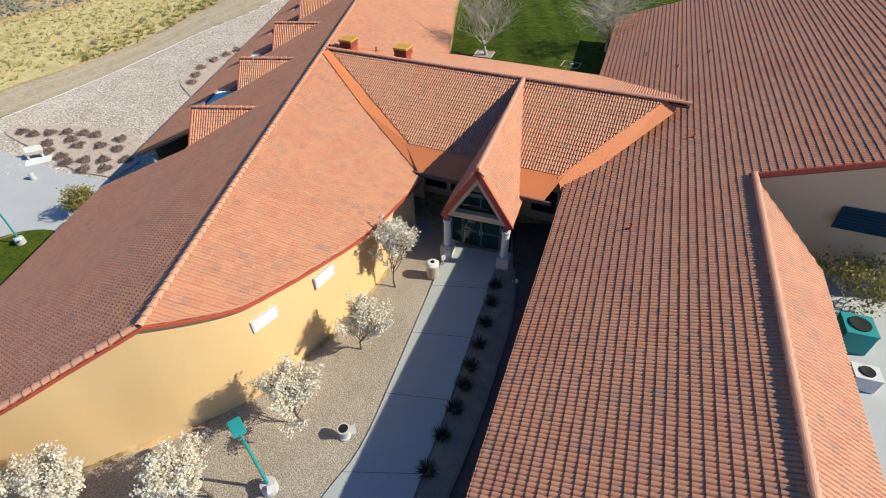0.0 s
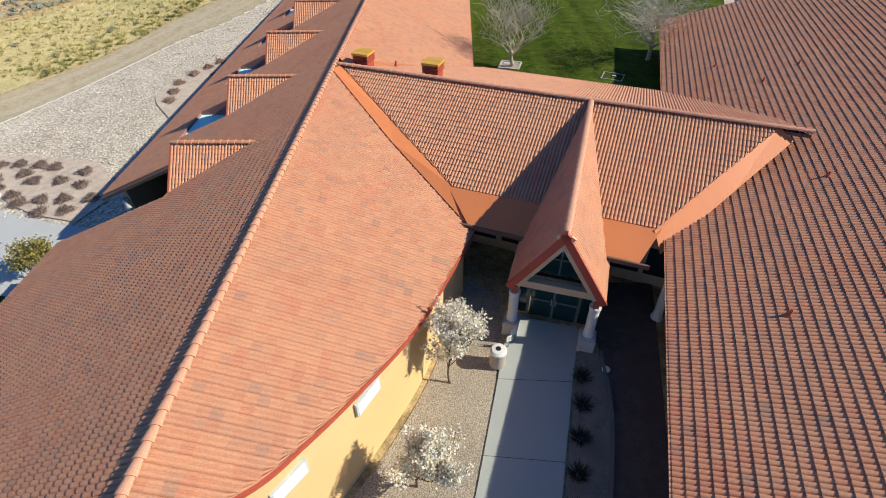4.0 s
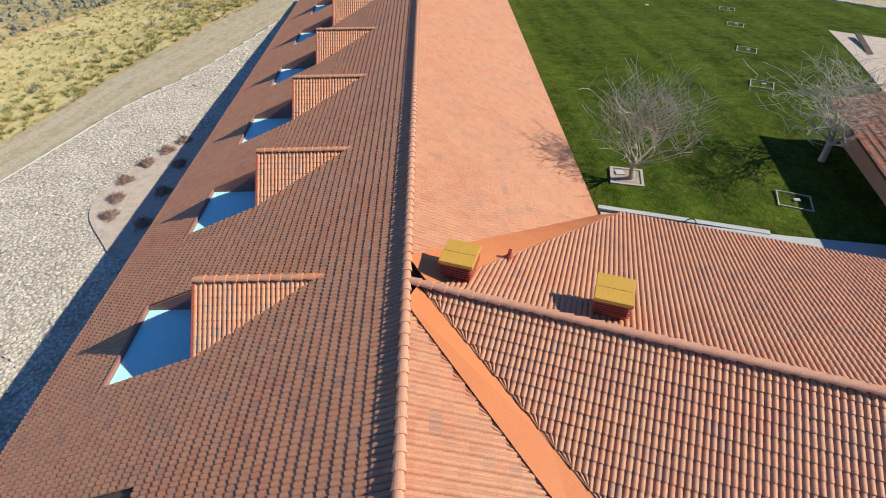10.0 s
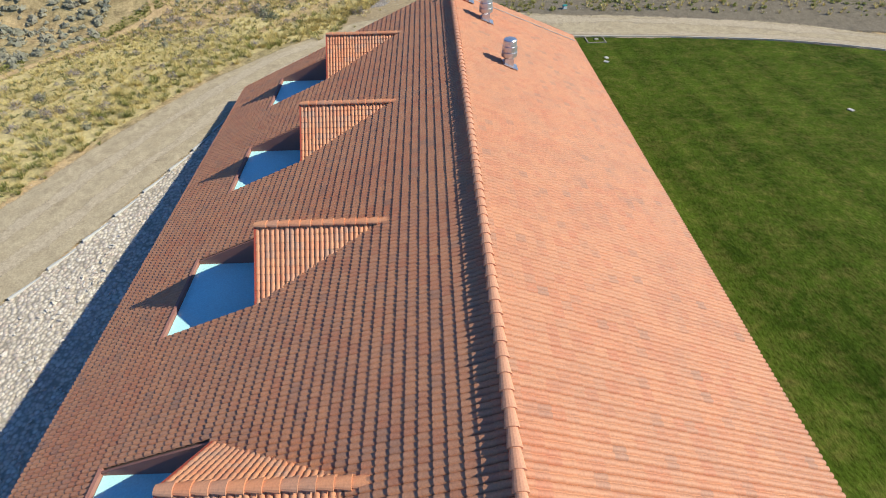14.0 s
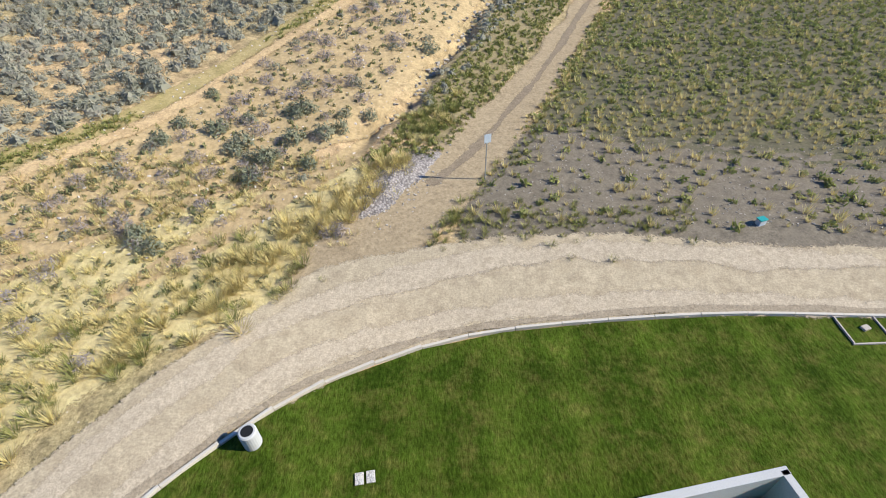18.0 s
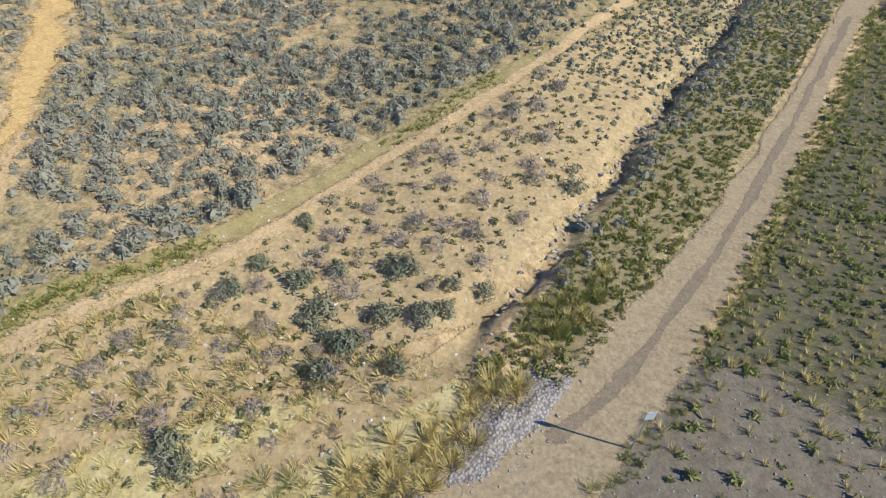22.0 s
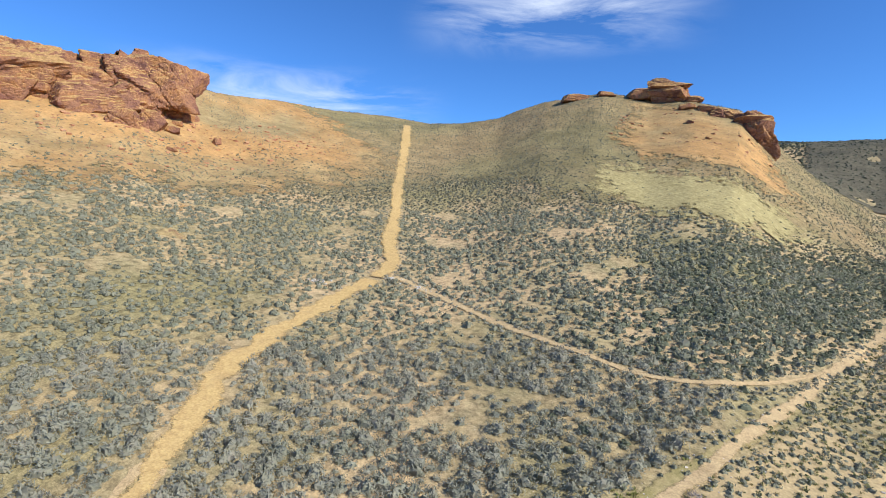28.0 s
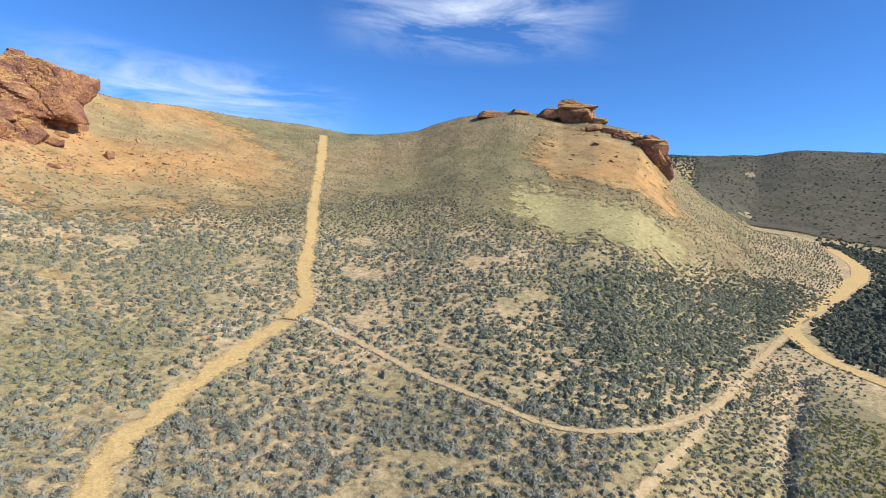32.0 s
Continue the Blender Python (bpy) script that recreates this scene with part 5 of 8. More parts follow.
# fresh grass along the worn track
p = resample(LOWER[3:11], 700)
g = np.gradient(p, axis=0)
g /= np.hypot(g[:, 0], g[:, 1])[:, None]
up_side = np.stack([-g[:, 1], g[:, 0]], 1)
xy = np.concatenate([p + up_side * rng.normal(1.15, 0.28, len(p))[:, None] for _ in range(2)] + [p + rng.normal(0, 1.0, p.shape)])
xy = xy[patchy(xy, 3.0, 0.1)]
xy = xy[off_line(xy, LOWER, 0.5)]
sow("grass_tufts", [tuft(16, 0.18, 0.15, 0.9, 0.028) for _ in range(6)], xy, rng.uniform(0.5, 1.3, len(xy)), M_GRASS, "yellow-green grass strips beside the worn track", "grass")

xy = sector(700, 5, 60, -72, 6)
xy = xy[(side_of(xy, LOWER) < -1.2) & (side_of(xy, WASH) > 0.8)][:110]
sow("low_shrubs", [spray(170, 0.6, 0.5, 0.22, 0.022) for _ in range(5)], xy, rng.uniform(0.6, 1.25, len(xy)), M_GREYTWIG, "loose grey-mauve leafless shrubs on bare soil", "shrub")

# shrubs in a group by the gully, and along the lip of the wash
xy = np.array([(-10.5, 105.4), (-9.4, 103.3), (-12.1, 102.5), (-11.25, 104.1), (-11.7, 103.8), (-13.3, 104.5), (-13.1, 105.2), (-8.1, 107.6), (-8.9, 105.75), (-10.8, 108), (-10.2, 108.1), (-13.2, 107.3), (-6.7, 107.7), (-8.1, 106.3), (-7.2, 121.5), (-3.25, 115.5), (-22.1, 106), (-25.3, 104.5), (-15.8, 109.7), (-16.6, 106.7), (-14.6, 106.3), (-17.1, 105.1), (-16.2, 98.9), (-15.4, 98.3)])
sow("low_shrubs", [spray(300, 0.6, 0.6, 0.17, 0.05) for _ in range(6)], xy, rng.uniform(0.75, 1.3, len(xy)), M_SHRUB, "rounded dark green-grey shrubs by a sandy gully", "shrub")
p = resample(WASH[5:], 420)
xy = p + np.stack([rng.uniform(0.5, 2.0, len(p)), rng.normal(0, 0.6, len(p))], 1)
xy = xy[rng.uniform(0, 1, len(xy)) < np.interp(xy[:, 1], (108, 125), (0.3, 0.55))]
sow("sagebrush", mid_sage, xy, rng.uniform(0.35, 0.85, len(xy)), M_SAGE, "grey sagebrush crowding the lip of the wash", "sagebrush")
xy = np.stack([rng.uniform(-15, -4.5, 900), rng.uniform(92, 104, 900)], 1)
xy = xy[(side_of(xy, WASH) < -0.6) & (side_of(xy, SIDE) > 2.0) & off_line(xy, [(-16.5, 89.2), (-13.2, 92.2), (-8.4, 96.2), (-5.6, 98.4)], 1.2)]
sow("straw_tufts", [tuft(60, 0.32, 0.4, 0.8, 0.013) for _ in range(6)], xy[:120], rng.uniform(0.6, 1.4, len(xy[:120])), M_STRAWLEAF, "big pale bunchgrass clumps by the gully", "grass")
xy = np.stack([rng.uniform(-4.2, 8.5, 190), rng.normal(99.2, 0.8, 190)], 1)
xy = xy[side_of(xy, SIDE) < -2.2]
p = resample(SIDE[1:7], 260)
g = np.gradient(p, axis=0)
g /= np.hypot(g[:, 0], g[:, 1])[:, None]
xy = np.concatenate([xy, p + np.stack([g[:, 1], -g[:, 0]], 1) * rng.uniform(1.55, 2.5, len(p))[:, None]])
sow("grass_tufts", [tuft(40, 0.3, 0.36, 0.9, 0.016) for _ in range(6)], xy, rng.uniform(0.3, 0.75, len(xy)), M_GRASS, "thick green clumps at the road's edge", "grass")

# rank clumps where the bank meets the track
xy = np.array([(-3.2, 107.6)]) + rng.normal(0, 1, (70, 1)) * [[0.5, 0.86]] * 1.9 + rng.normal(0, 1, (70, 1)) * [[0.86, -0.5]] * 0.6
sow("grass_tufts", [tuft(80, 0.3, 0.36, 0.8, 0.012) for _ in range(6)], xy[:45], rng.uniform(0.5, 1.1, 45), M_GRASS, "tall green bunchgrass clumps beside the track", "grass")
sow("straw_tufts", [tuft(80, 0.3, 0.36, 0.9, 0.012) for _ in range(6)], xy[45:], rng.uniform(0.5, 1.1, 25), M_STRAWLEAF, "tall pale bunchgrass clumps beside the track", "grass")

# grass between wash and dirt track, and on the field beyond
yy = rng.uniform(103.5, 158, 2500)
xw, xs = np.interp(yy, WASH_Y, WASH_X) + 1.0, np.interp(yy, [p[1] for p in SIDE[:8]], [p[0] for p in SIDE[:8]]) - 1.5
xy = np.stack([xw + (xs - xw) * rng.uniform(0, 1, len(yy)), yy], 1)[xs > xw]
sow("grass_tufts", [np.concatenate([spray(12, 0.17, 0.16, 0.14, 0.06, 0.8, 0.5, 0.9), tuft(8, 0.16, 0.24, 0.5, 0.014)]) for _ in range(8)], xy, rng.uniform(0.5, 1.25, len(xy)), M_GRASS, "short olive grass tufts beside the dirt track", "grass")
xy = sector(11000, 4, 62, 2, 92)
xy = xy[(side_of(xy, SIDE) < -1.4) & ((xy[:, 1] > 106.5 - 0.1 * xy[:, 0]) | (rng.uniform(0, 1, len(xy)) < 0.42)) & (xy[:, 1] > 99.0 - 0.08 * xy[:, 0])]
dry = rng.uniform(0, 1, len(xy)) < np.where(xy[:, 1] < 110, 0.55, 0.2)
sow("grass_tufts", [np.concatenate([spray(14, 0.19, 0.17, 0.16, 0.06, 0.8, 0.5, 0.9), tuft(8, 0.18, 0.26, 0.5, 0.014)]) for _ in range(8)], xy[~dry], rng.uniform(0.5, 1.7, (~dry).sum()), M_FIELDGRASS, "green grass tufts over a rough field", "grass")
sow("straw_tufts", [tuft(30, 0.18, 0.36, 0.5, 0.013) for _ in range(6)], xy[dry], rng.uniform(0.5, 1.2, dry.sum()), M_STRAWLEAF, "tall yellow bunchgrass among green tufts", "grass")

# straw slope above the road
xy = np.stack([rng.uniform(-64, -4, 17000), rng.uniform(40, 104, 17000)], 1)
ROAD_EDGE = [(-46, 24), (-35.3, 50), (-30.3, 65), (-24.8, 75), (-19.8, 83.8), (-15.6, 91), (-8.4, 96.6), (-4.6, 99.4)]
d = side_of(xy, ROAD_EDGE)
xy = xy[(d > 0.4) & (side_of(xy, LOWER) < 0.8) & ((side_of(xy, WASH) > -1.0) | (xy[:, 1] < 92))]
xy = xy[rng.uniform(0, 1, len(xy)) < np.clip((xy[:, 0] + 66) / 14, 0, 1) * np.clip((xy[:, 1] - 38) / 10, 0, 1)]
kind = rng.uniform(0, 1, len(xy))
close = xy[:, 1] > 85
for near_road in (True, False):
    pick = (kind < 0.4) & (close == near_road)
    blades = [tuft(26, 0.24, 0.28, 0.7, 0.016) if near_road else tuft(16, 0.28, 0.34, 0.8, 0.024) for _ in range(8)]
    sow("straw_tufts", blades, xy[pick], rng.uniform(0.4, 1.1, pick.sum()), M_STRAWLEAF, "yellow bunchgrass on the slope above the road", "grass")
    pick = (kind > 0.4) & (kind < 0.66) & (close == near_road)
    blades = [tuft(22, 0.24, 0.2, 0.8, 0.016) if near_road else tuft(14, 0.28, 0.26, 0.9, 0.026) for _ in range(8)]
    sow("grass_tufts", blades, xy[pick], rng.uniform(0.4, 1.1, pick.sum()), M_GRASS, "olive green grass on the slope above the road", "grass")
sow("sagebrush", near_sage, xy[kind > 0.985], rng.uniform(0.4, 1.0, (kind > 0.985).sum()), M_MIDSAGE, "single grey-green bushes among yellow grass", "sagebrush")

# thick mixed growth on the bank above the bend
xy = np.stack([rng.uniform(-32, -5, 9000), rng.uniform(80, 104, 9000)], 1)
xy = xy[(side_of(xy, ROAD_EDGE) > 0.2) & (side_of(xy, LOWER) < -0.6) & ((side_of(xy, WASH) > 0.4) | (xy[:, 1] < 98) | (rng.uniform(0, 1, len(xy)) < 0.5))]
kind = rng.uniform(0, 1, len(xy))
sow("straw_tufts", [tuft(26, 0.24, 0.26, 0.9, 0.010) for _ in range(8)], xy[kind < 0.3], rng.uniform(0.5, 1.4, (kind < 0.3).sum()), M_STRAWLEAF, "fine straw clumps on the bank above the bend", "grass")
sow("small_tufts", [spray(12, 0.16, 0.15, 0.13, 0.05, 0.6, 0.5, 0.8) for _ in range(8)], xy[(kind > 0.3) & (kind < 0.42)], rng.uniform(0.5, 1.6, ((kind > 0.3) & (kind < 0.42)).sum()), M_TUFT, "small dull tufts on the bank above the bend", "grass")
sow("low_shrubs", [spray(90, 0.5, 0.42, 0.2, 0.03) for _ in range(6)], xy[kind > 0.985], rng.uniform(0.5, 1.1, (kind > 0.985).sum()), M_GREYTWIG, "loose grey-mauve twiggy shrubs on the bank", "shrub")

# rank growth along the outer edge of the road
for share, (name, variants, material, label) in enumerate((("grass_tufts", [tuft(60, 0.32, 0.3, 0.9, 0.012) for _ in range(6)], M_GRASS, "rank green grass along the road's outer edge"), ("straw_tufts", [tuft(70, 0.34, 0.42, 0.9, 0.012) for _ in range(6)], M_STRAWLEAF, "tall straw-yellow clumps along the road's outer edge"))):
    n = (340, 140)[share]
    p = resample(ROAD_EDGE[1:7], n)
    g = np.gradient(p, axis=0)
    g /= np.hypot(g[:, 0], g[:, 1])[:, None]
    xy = p + np.stack([-g[:, 1], g[:, 0]], 1) * (rng.uniform(0, 1, n) ** 1.5 * 4.2 - 0.2)[:, None] + rng.normal(0, 0.3, p.shape)
    sow(name, variants, xy, rng.uniform(0.5, 1.25, n), material, label, "grass")

# ---- rocks ----


def stone_material(name, stops, scale=0.35):
    m = mat(name, stops[0][1], 0.9, 0, 0.15)
    lay, grit = noise_tex(m, scale, 7, 0.65, (0.6, 0.6, 3.2)), noise_tex(m, scale * 14, 5)
    col = blend(m, 0.45, ramp(m, lay, stops), ramp(m, grit, [(0.3, (0.3, 0.3, 0.3)), (0.7, (0.72, 0.72, 0.72))]), "OVERLAY")
    return paint(m, col, lay, 0.5, 0.8)


M_BLUFF = stone_material("red_sandstone", [(0.25, (0.26, 0.105, 0.06)), (0.45, (0.40, 0.19, 0.10)), (0.6, (0.52, 0.29, 0.15)), (0.75, (0.34, 0.16, 0.10))])
M_STONE = stone_material("pale_fieldstone", [(0.3, (0.36, 0.32, 0.265)), (0.7, (0.50, 0.445, 0.37))], 2.0)


def rock_bm(size, cuts=26, seed=0, square=0.5):
    """An angular boulder: the hull of points thrown into a rounded box."""
    r = random.Random(seed)
    bm = bmesh.new()
    for _ in range(cuts):
        v = Vector([r.gauss(0, 1) for _ in range(3)])
        v.normalize()
        m = max(abs(c) for c in v)
        v = v * (1 - square) + v / m * square
        v = Vector([c * k * r.uniform(0.82, 1.05) * 0.5 for c, k in zip(v, size)])
        bm.verts.new(v)
    bmesh.ops.convex_hull(bm, input=bm.verts)
    loose = [v for v in bm.verts if not v.link_faces]
    bmesh.ops.delete(bm, geom=loose, context="VERTS")
    return bm


def bluff_material():
    m = mat("bedded_red_sandstone", (0.4, 0.2, 0.1), 0.92, 0, 0.12)
    bed, mott, grit = noise_tex(m, 0.20, 7, 0.62, (0.7, 0.7, 2.0)), noise_tex(m, 0.33, 6, 0.7), noise_tex(m, 2.0, 6, 0.7)
    rock = ramp(m, bed, [(0.28, (0.135, 0.066, 0.05)), (0.42, (0.23, 0.105, 0.072)), (0.55, (0.36, 0.18, 0.10)), (0.7, (0.205, 0.095, 0.068))])
    rust = ramp(m, grit, [(0.3, (0.37, 0.17, 0.07)), (0.7, (0.50, 0.26, 0.105))])
    rock = blend(m, sharpen(m, mott, 0.46, 0.62), rock, rust)
    sand = ramp(m, grit, [(0.3, (0.42, 0.24, 0.085)), (0.7, (0.54, 0.335, 0.14))])
    n = m.node_tree.nodes
    g, sep = n.new("ShaderNodeNewGeometry"), n.new("ShaderNodeSeparateXYZ")
    m.node_tree.links.new(g.outputs["True Normal"], sep.inputs[0])
    add = n.new("ShaderNodeMath")
    m.node_tree.links.new(sep.outputs[2], add.inputs[0])
    m.node_tree.links.new(mott, add.inputs[1])
    col = blend(m, sharpen(m, add.outputs[0], 1.0, 1.16), rock, sand)
    col = blend(m, 0.5, col, ramp(m, grit, [(0.3, (0.28, 0.28, 0.28)), (0.7, (0.74, 0.74, 0.74))]), "OVERLAY")
    return paint(m, col, grit, 0.5, 1.0)


M_CLIFF = bluff_material()


def cliff(x, y, wide, deep, z_low, z_top, seed, square=3.0, turn=0.0, amp=1.0, cells_n=70, parent=None):
    """The earthy core of an outcrop: a squared dome with an uneven skin."""
    r = np.random.default_rng(seed)
    na, nv = 110, 40
    tall = z_top - z_low
    th = np.linspace(0, 2 * np.pi, na, endpoint=False)
    v = np.linspace(0, 1, nv) ** 0.8
    c, s = np.cos(th), np.sin(th)
    ring = 1 / (np.abs(c) ** 2.6 + np.abs(s) ** 2.6) ** (1 / 2.6)
    ring = ring * (1 + 0.13 * np.sin(2 * th + r.uniform(0, 6)) + 0.09 * np.sin(5 * th + r.uniform(0, 6)))
    prof = (1 - np.minimum(v, 0.9995) ** square) ** (1 / square)
    R = ring[None] * prof[:, None]
    P = np.stack([R * c * wide / 2, R * s * deep / 2, np.repeat(v[:, None], na, 1) * tall], -1)
    P[..., 2] -= tall * 0.16 * v[:, None] * (1 + np.sin(th * 1.0 + r.uniform(0, 6)))[None] * 0.5
    flat = P.reshape(-1, 3)
    seeds = np.stack([r.uniform(-wide / 2, wide / 2, cells_n), r.uniform(-deep / 2, deep / 2, cells_n), r.uniform(0, tall, cells_n)], 1)
    shift = r.normal(0, 1, cells_n)
    w = np.array([1, 1, 0.8])
    wob = np.stack([np.sin(flat[:, 2] * 1.3 + flat[:, 1]), np.sin(flat[:, 0] * 0.9), 0.4 * np.sin(flat[:, 0] * 0.7 + flat[:, 1])], 1) * 0.5
    d = np.linalg.norm(((flat + wob)[:, None] - seeds[None]) * w, axis=2)
    o = np.argsort(d, axis=1)[:, :2]
    d1, d2 = np.take_along_axis(d, o[:, :1], 1)[:, 0], np.take_along_axis(d, o[:, 1:], 1)[:, 0]
    out = shift[o[:, 0]] * 1.1 * amp - np.where(d2 - d1 < 0.5, 1.0 * amp, 0) + r.normal(0, 0.12, len(flat)) * amp
    bed = 0.22 * np.sin(flat[:, 2] * 1.7 + 0.8 * np.sin(flat[:, 0] * 0.3) + 0.1 * flat[:, 1])
    n = flat / [wide / 2, deep / 2, tall] * [1, 1, 0.35]
    n /= np.maximum(np.linalg.norm(n, axis=1)[:, None], 0.05)
    flat = flat + n * (out + bed * amp)[:, None] * np.clip(flat[:, 2:] / (0.15 * tall) + 0.3, 0, 1)
    a = math.atan2(HUB_Y - y, HUB_X - x) + math.pi / 2 + turn
    ca, sa = math.cos(a), math.sin(a)
    V = np.stack([flat[:, 0] * ca - flat[:, 1] * sa + x, flat[:, 0] * sa + flat[:, 1] * ca + y, flat[:, 2] + z_low], 1)
    i = np.arange(na * nv).reshape(nv, na)
    q = np.stack([i[:-1], np.roll(i[:-1], -1, 1), np.roll(i[1:], -1, 1), i[1:]], -1).reshape(-1, 4)
    ob = new("core", quick_mesh("core", V, q, M_CLIFF, False))
    ob.parent = parent
    return ob


def boulder(x, y, size, seed, sink=0.25):
    bm = rock_bm(size, 30, seed, 0.55)
    bmesh.ops.rotate(bm, verts=bm.verts, matrix=Matrix.Rotation(seed * 1.7, 3, "Z") @ Matrix.Rotation(0.2 * math.sin(seed * 2.3), 3, "X"))
    bmesh.ops.translate(bm, verts=bm.verts, vec=(x, y, float(land(x, y)) + size[2] * (0.5 - sink)))
    ob = part("boulder", bm, M_CLIFF, None)
    return tagged(ob, "fallen red sandstone block on a scree slope", "boulder", "fallen blocks")


def crag_mesh(wide, deep, tall, seed):
    """A massive block: flat faces cut by a few planes, joints along its beds, a rough skin."""
    r = np.random.default_rng(seed)
    na, nv = 72, 40
    th, ph = np.linspace(0, 2 * np.pi, na, endpoint=False), np.linspace(-1.45, 1.45, nv)
    th = th + 0.02 * r.normal(0, 1, na)
    T, F = np.meshgrid(th, ph)
    d = np.stack([np.cos(F) * np.cos(T), np.cos(F) * np.sin(T), np.sin(F)], -1)
    rad = np.full(T.shape, 9.0)
    normals = np.concatenate([[(0, 0, 1), (0, -1, 0.1), (1, 0, 0.1), (-1, 0, 0.1), (0, 1, 0), (0, 0, -1)] + r.normal(0, 0.22, (6, 3)), r.normal(0, 1, (9, 3))])
    normals /= np.linalg.norm(normals, axis=1)[:, None]
    for k, n in enumerate(normals):
        reach = (0.86 if k < 6 else 1.0) * r.uniform(0.92, 1.06)
        c = d @ n
        rad = np.minimum(rad, np.where(c > 0.05, reach / np.maximum(c, 0.05), 9.0))
    P = d * rad[..., None] * np.array([wide, deep, tall]) / 2
    low = bumps(P[..., 0] * 6 / wide * 3 + seed, P[..., 2] * 6 / tall * 3 + P[..., 1])
    crack = np.exp(-((np.sin(P[..., 2] * 0.55 + 0.3 * P[..., 0] + 0.6 * low + seed) / 0.13) ** 2)) + np.exp(-((np.sin(P[..., 0] * 0.5 + 0.4 * P[..., 2] + 0.5 * low + 2.1 * seed) / 0.10) ** 2))
    size = min(wide, tall)
    P = P + d * (0.022 * size * low - 0.05 * size * crack + r.normal(0, 0.010 * size, T.shape))[..., None]
    i = np.arange(na * nv).reshape(nv, na)
    q = np.stack([i[:-1], np.roll(i[:-1], -1, 1), np.roll(i[1:], -1, 1), i[1:]], -1).reshape(-1, 4)
    return P.reshape(-1, 3), q


def outcrop(label, blocks, seed):
    """A thing of several massive sandstone blocks, each a part: centre, width across the slope, height."""
    root = thing("rock_bluff", label, "rock", (0, 0, 0), "rock bluffs")
    r = random.Random(seed)
    for k, (x, y, z, w, h) in enumerate(blocks):
        deep = 0.9 * max(w, h)
        P, q = crag_mesh(w * 1.3, deep, h * 1.22, seed * 31 + k)
        a = math.atan2(HUB_Y - y, HUB_X - x) + math.pi / 2 + r.uniform(-0.25, 0.25)
        tip = r.uniform(-0.1, 0.1)
        P = np.stack([P[:, 0] * math.cos(tip) - P[:, 2] * math.sin(tip), P[:, 1] + 0.24 * deep, P[:, 0] * math.sin(tip) + P[:, 2] * math.cos(tip)], 1)
        V = np.stack([P[:, 0] * math.cos(a) - P[:, 1] * math.sin(a) + x, P[:, 0] * math.sin(a) + P[:, 1] * math.cos(a) + y, P[:, 2] + z], 1)
        new("block", quick_mesh("block", V, q, M_CLIFF, False)).parent = root
    return root


bluff = outcrop("massive maroon and orange sandstone bluff with split blocks", [(-128.4, 164.1, 38.6, 15, 7.3), (-133.6, 165.6, 43.8, 9.9, 5.3), (-129.2, 174.1, 46, 9.3, 8.6), (-125.3, 178.7, 44.1, 7.6, 9.2), (-127.0, 183.0, 46.0, 7.6, 9.6), (-136.4, 180.9, 53.1, 3.6, 3.6), (-135.6, 172.5, 48.8, 10.3, 4.8), (-133.0, 182.4, 51.2, 10.5, 4.4), (-120.1, 165.7, 33.4, 6.6, 6), (-119.5, 171.5, 35, 4.9, 4), (-118.4, 176.5, 33.4, 2.8, 1.6)], 3)
cliff(-139, 175.5, 34, 30, 30, 53.0, 3, 2.4, 0.1, 0.8, 60, bluff)
side_bluff = outcrop("broken dark red sandstone ledges on an orange slope", [(-140.4, 153.2, 45, 16, 9.8), (-136.5, 154.8, 41.1, 10.9, 5.9), (-135, 150, 38.5, 8.4, 4.5), (-143, 161.5, 48.5, 8.8, 4.2)], 8)
cliff(-151, 151, 28, 26, 32, 51.5, 8, 2.6, 0.2, 0.8, 50, side_bluff)
outcrop("square dark-topped sandstone cap rock on a hilltop", [(-15.5, 296.5, 59.4, 10.2, 7.6), (-15.7, 296.2, 62.6, 10.8, 2.4), (-24.6, 296.8, 60.2, 9.6, 4.2), (-7.1, 296.2, 57.3, 5.1, 2.3)], 21)
outcrop("low broken sandstone ledge along the crest", [(-48.2, 293.4, 59.8, 8.4, 2.6), (-36.8, 295.3, 60.9, 6, 2.1)], 23)
outcrop("orange sandstone cliff ending a mesa", [(10.8, 280.2, 42.4, 7.4, 11.4), (14.0, 280.4, 38.8, 4.2, 7.4), (7.4, 281.6, 45.0, 8.5, 8.6), (2.1, 283.8, 48.0, 9.9, 5.6), (-2.8, 286.5, 50.6, 7.8, 4.0), (8.8, 280.0, 47.0, 8.6, 2.4)], 26)
for k, (x, y, s) in enumerate([(-124, 182, (3, 2.5, 2)), (-115.6, 186.2, (2.6, 2.4, 2.6)), (-110, 170, (2.4, 2, 1.6)), (-9.1, 287, (6.2, 4, 3.1)), (-8, 270, (3, 2.4, 1.6)), (-14, 262, (2.4, 2, 1.3)), (-3, 256, (2.4, 1.8, 1.2))]):
    boulder(x, y, s, 60 + k)
# ledges and rubble breaking through the scree
xy = np.concatenate([np.stack([rng.uniform(-128, -100, 500), rng.uniform(150, 225, 500)], 1), np.stack([rng.uniform(-30, 18, 260), rng.uniform(250, 290, 260)], 1)])
# loose stones
M_COBBLE = stone_material("mixed_cobble", [(0.3, (0.50, 0.42, 0.34)), (0.5, (0.64, 0.57, 0.48)), (0.7, (0.72, 0.66, 0.57))], 1.2)
M_PALESTONE = stone_material("chalky_stone", [(0.3, (0.55, 0.51, 0.44)), (0.7, (0.68, 0.64, 0.56))], 2.0)
stones = []
for k in range(6):
    bm = rock_bm((1, 0.8, 0.6), 14, 300 + k, 0.3)
    bmesh.ops.triangulate(bm, faces=bm.faces)
    stones.append([[v.co[:] for v in f.verts] for f in bm.faces])
    bm.free()


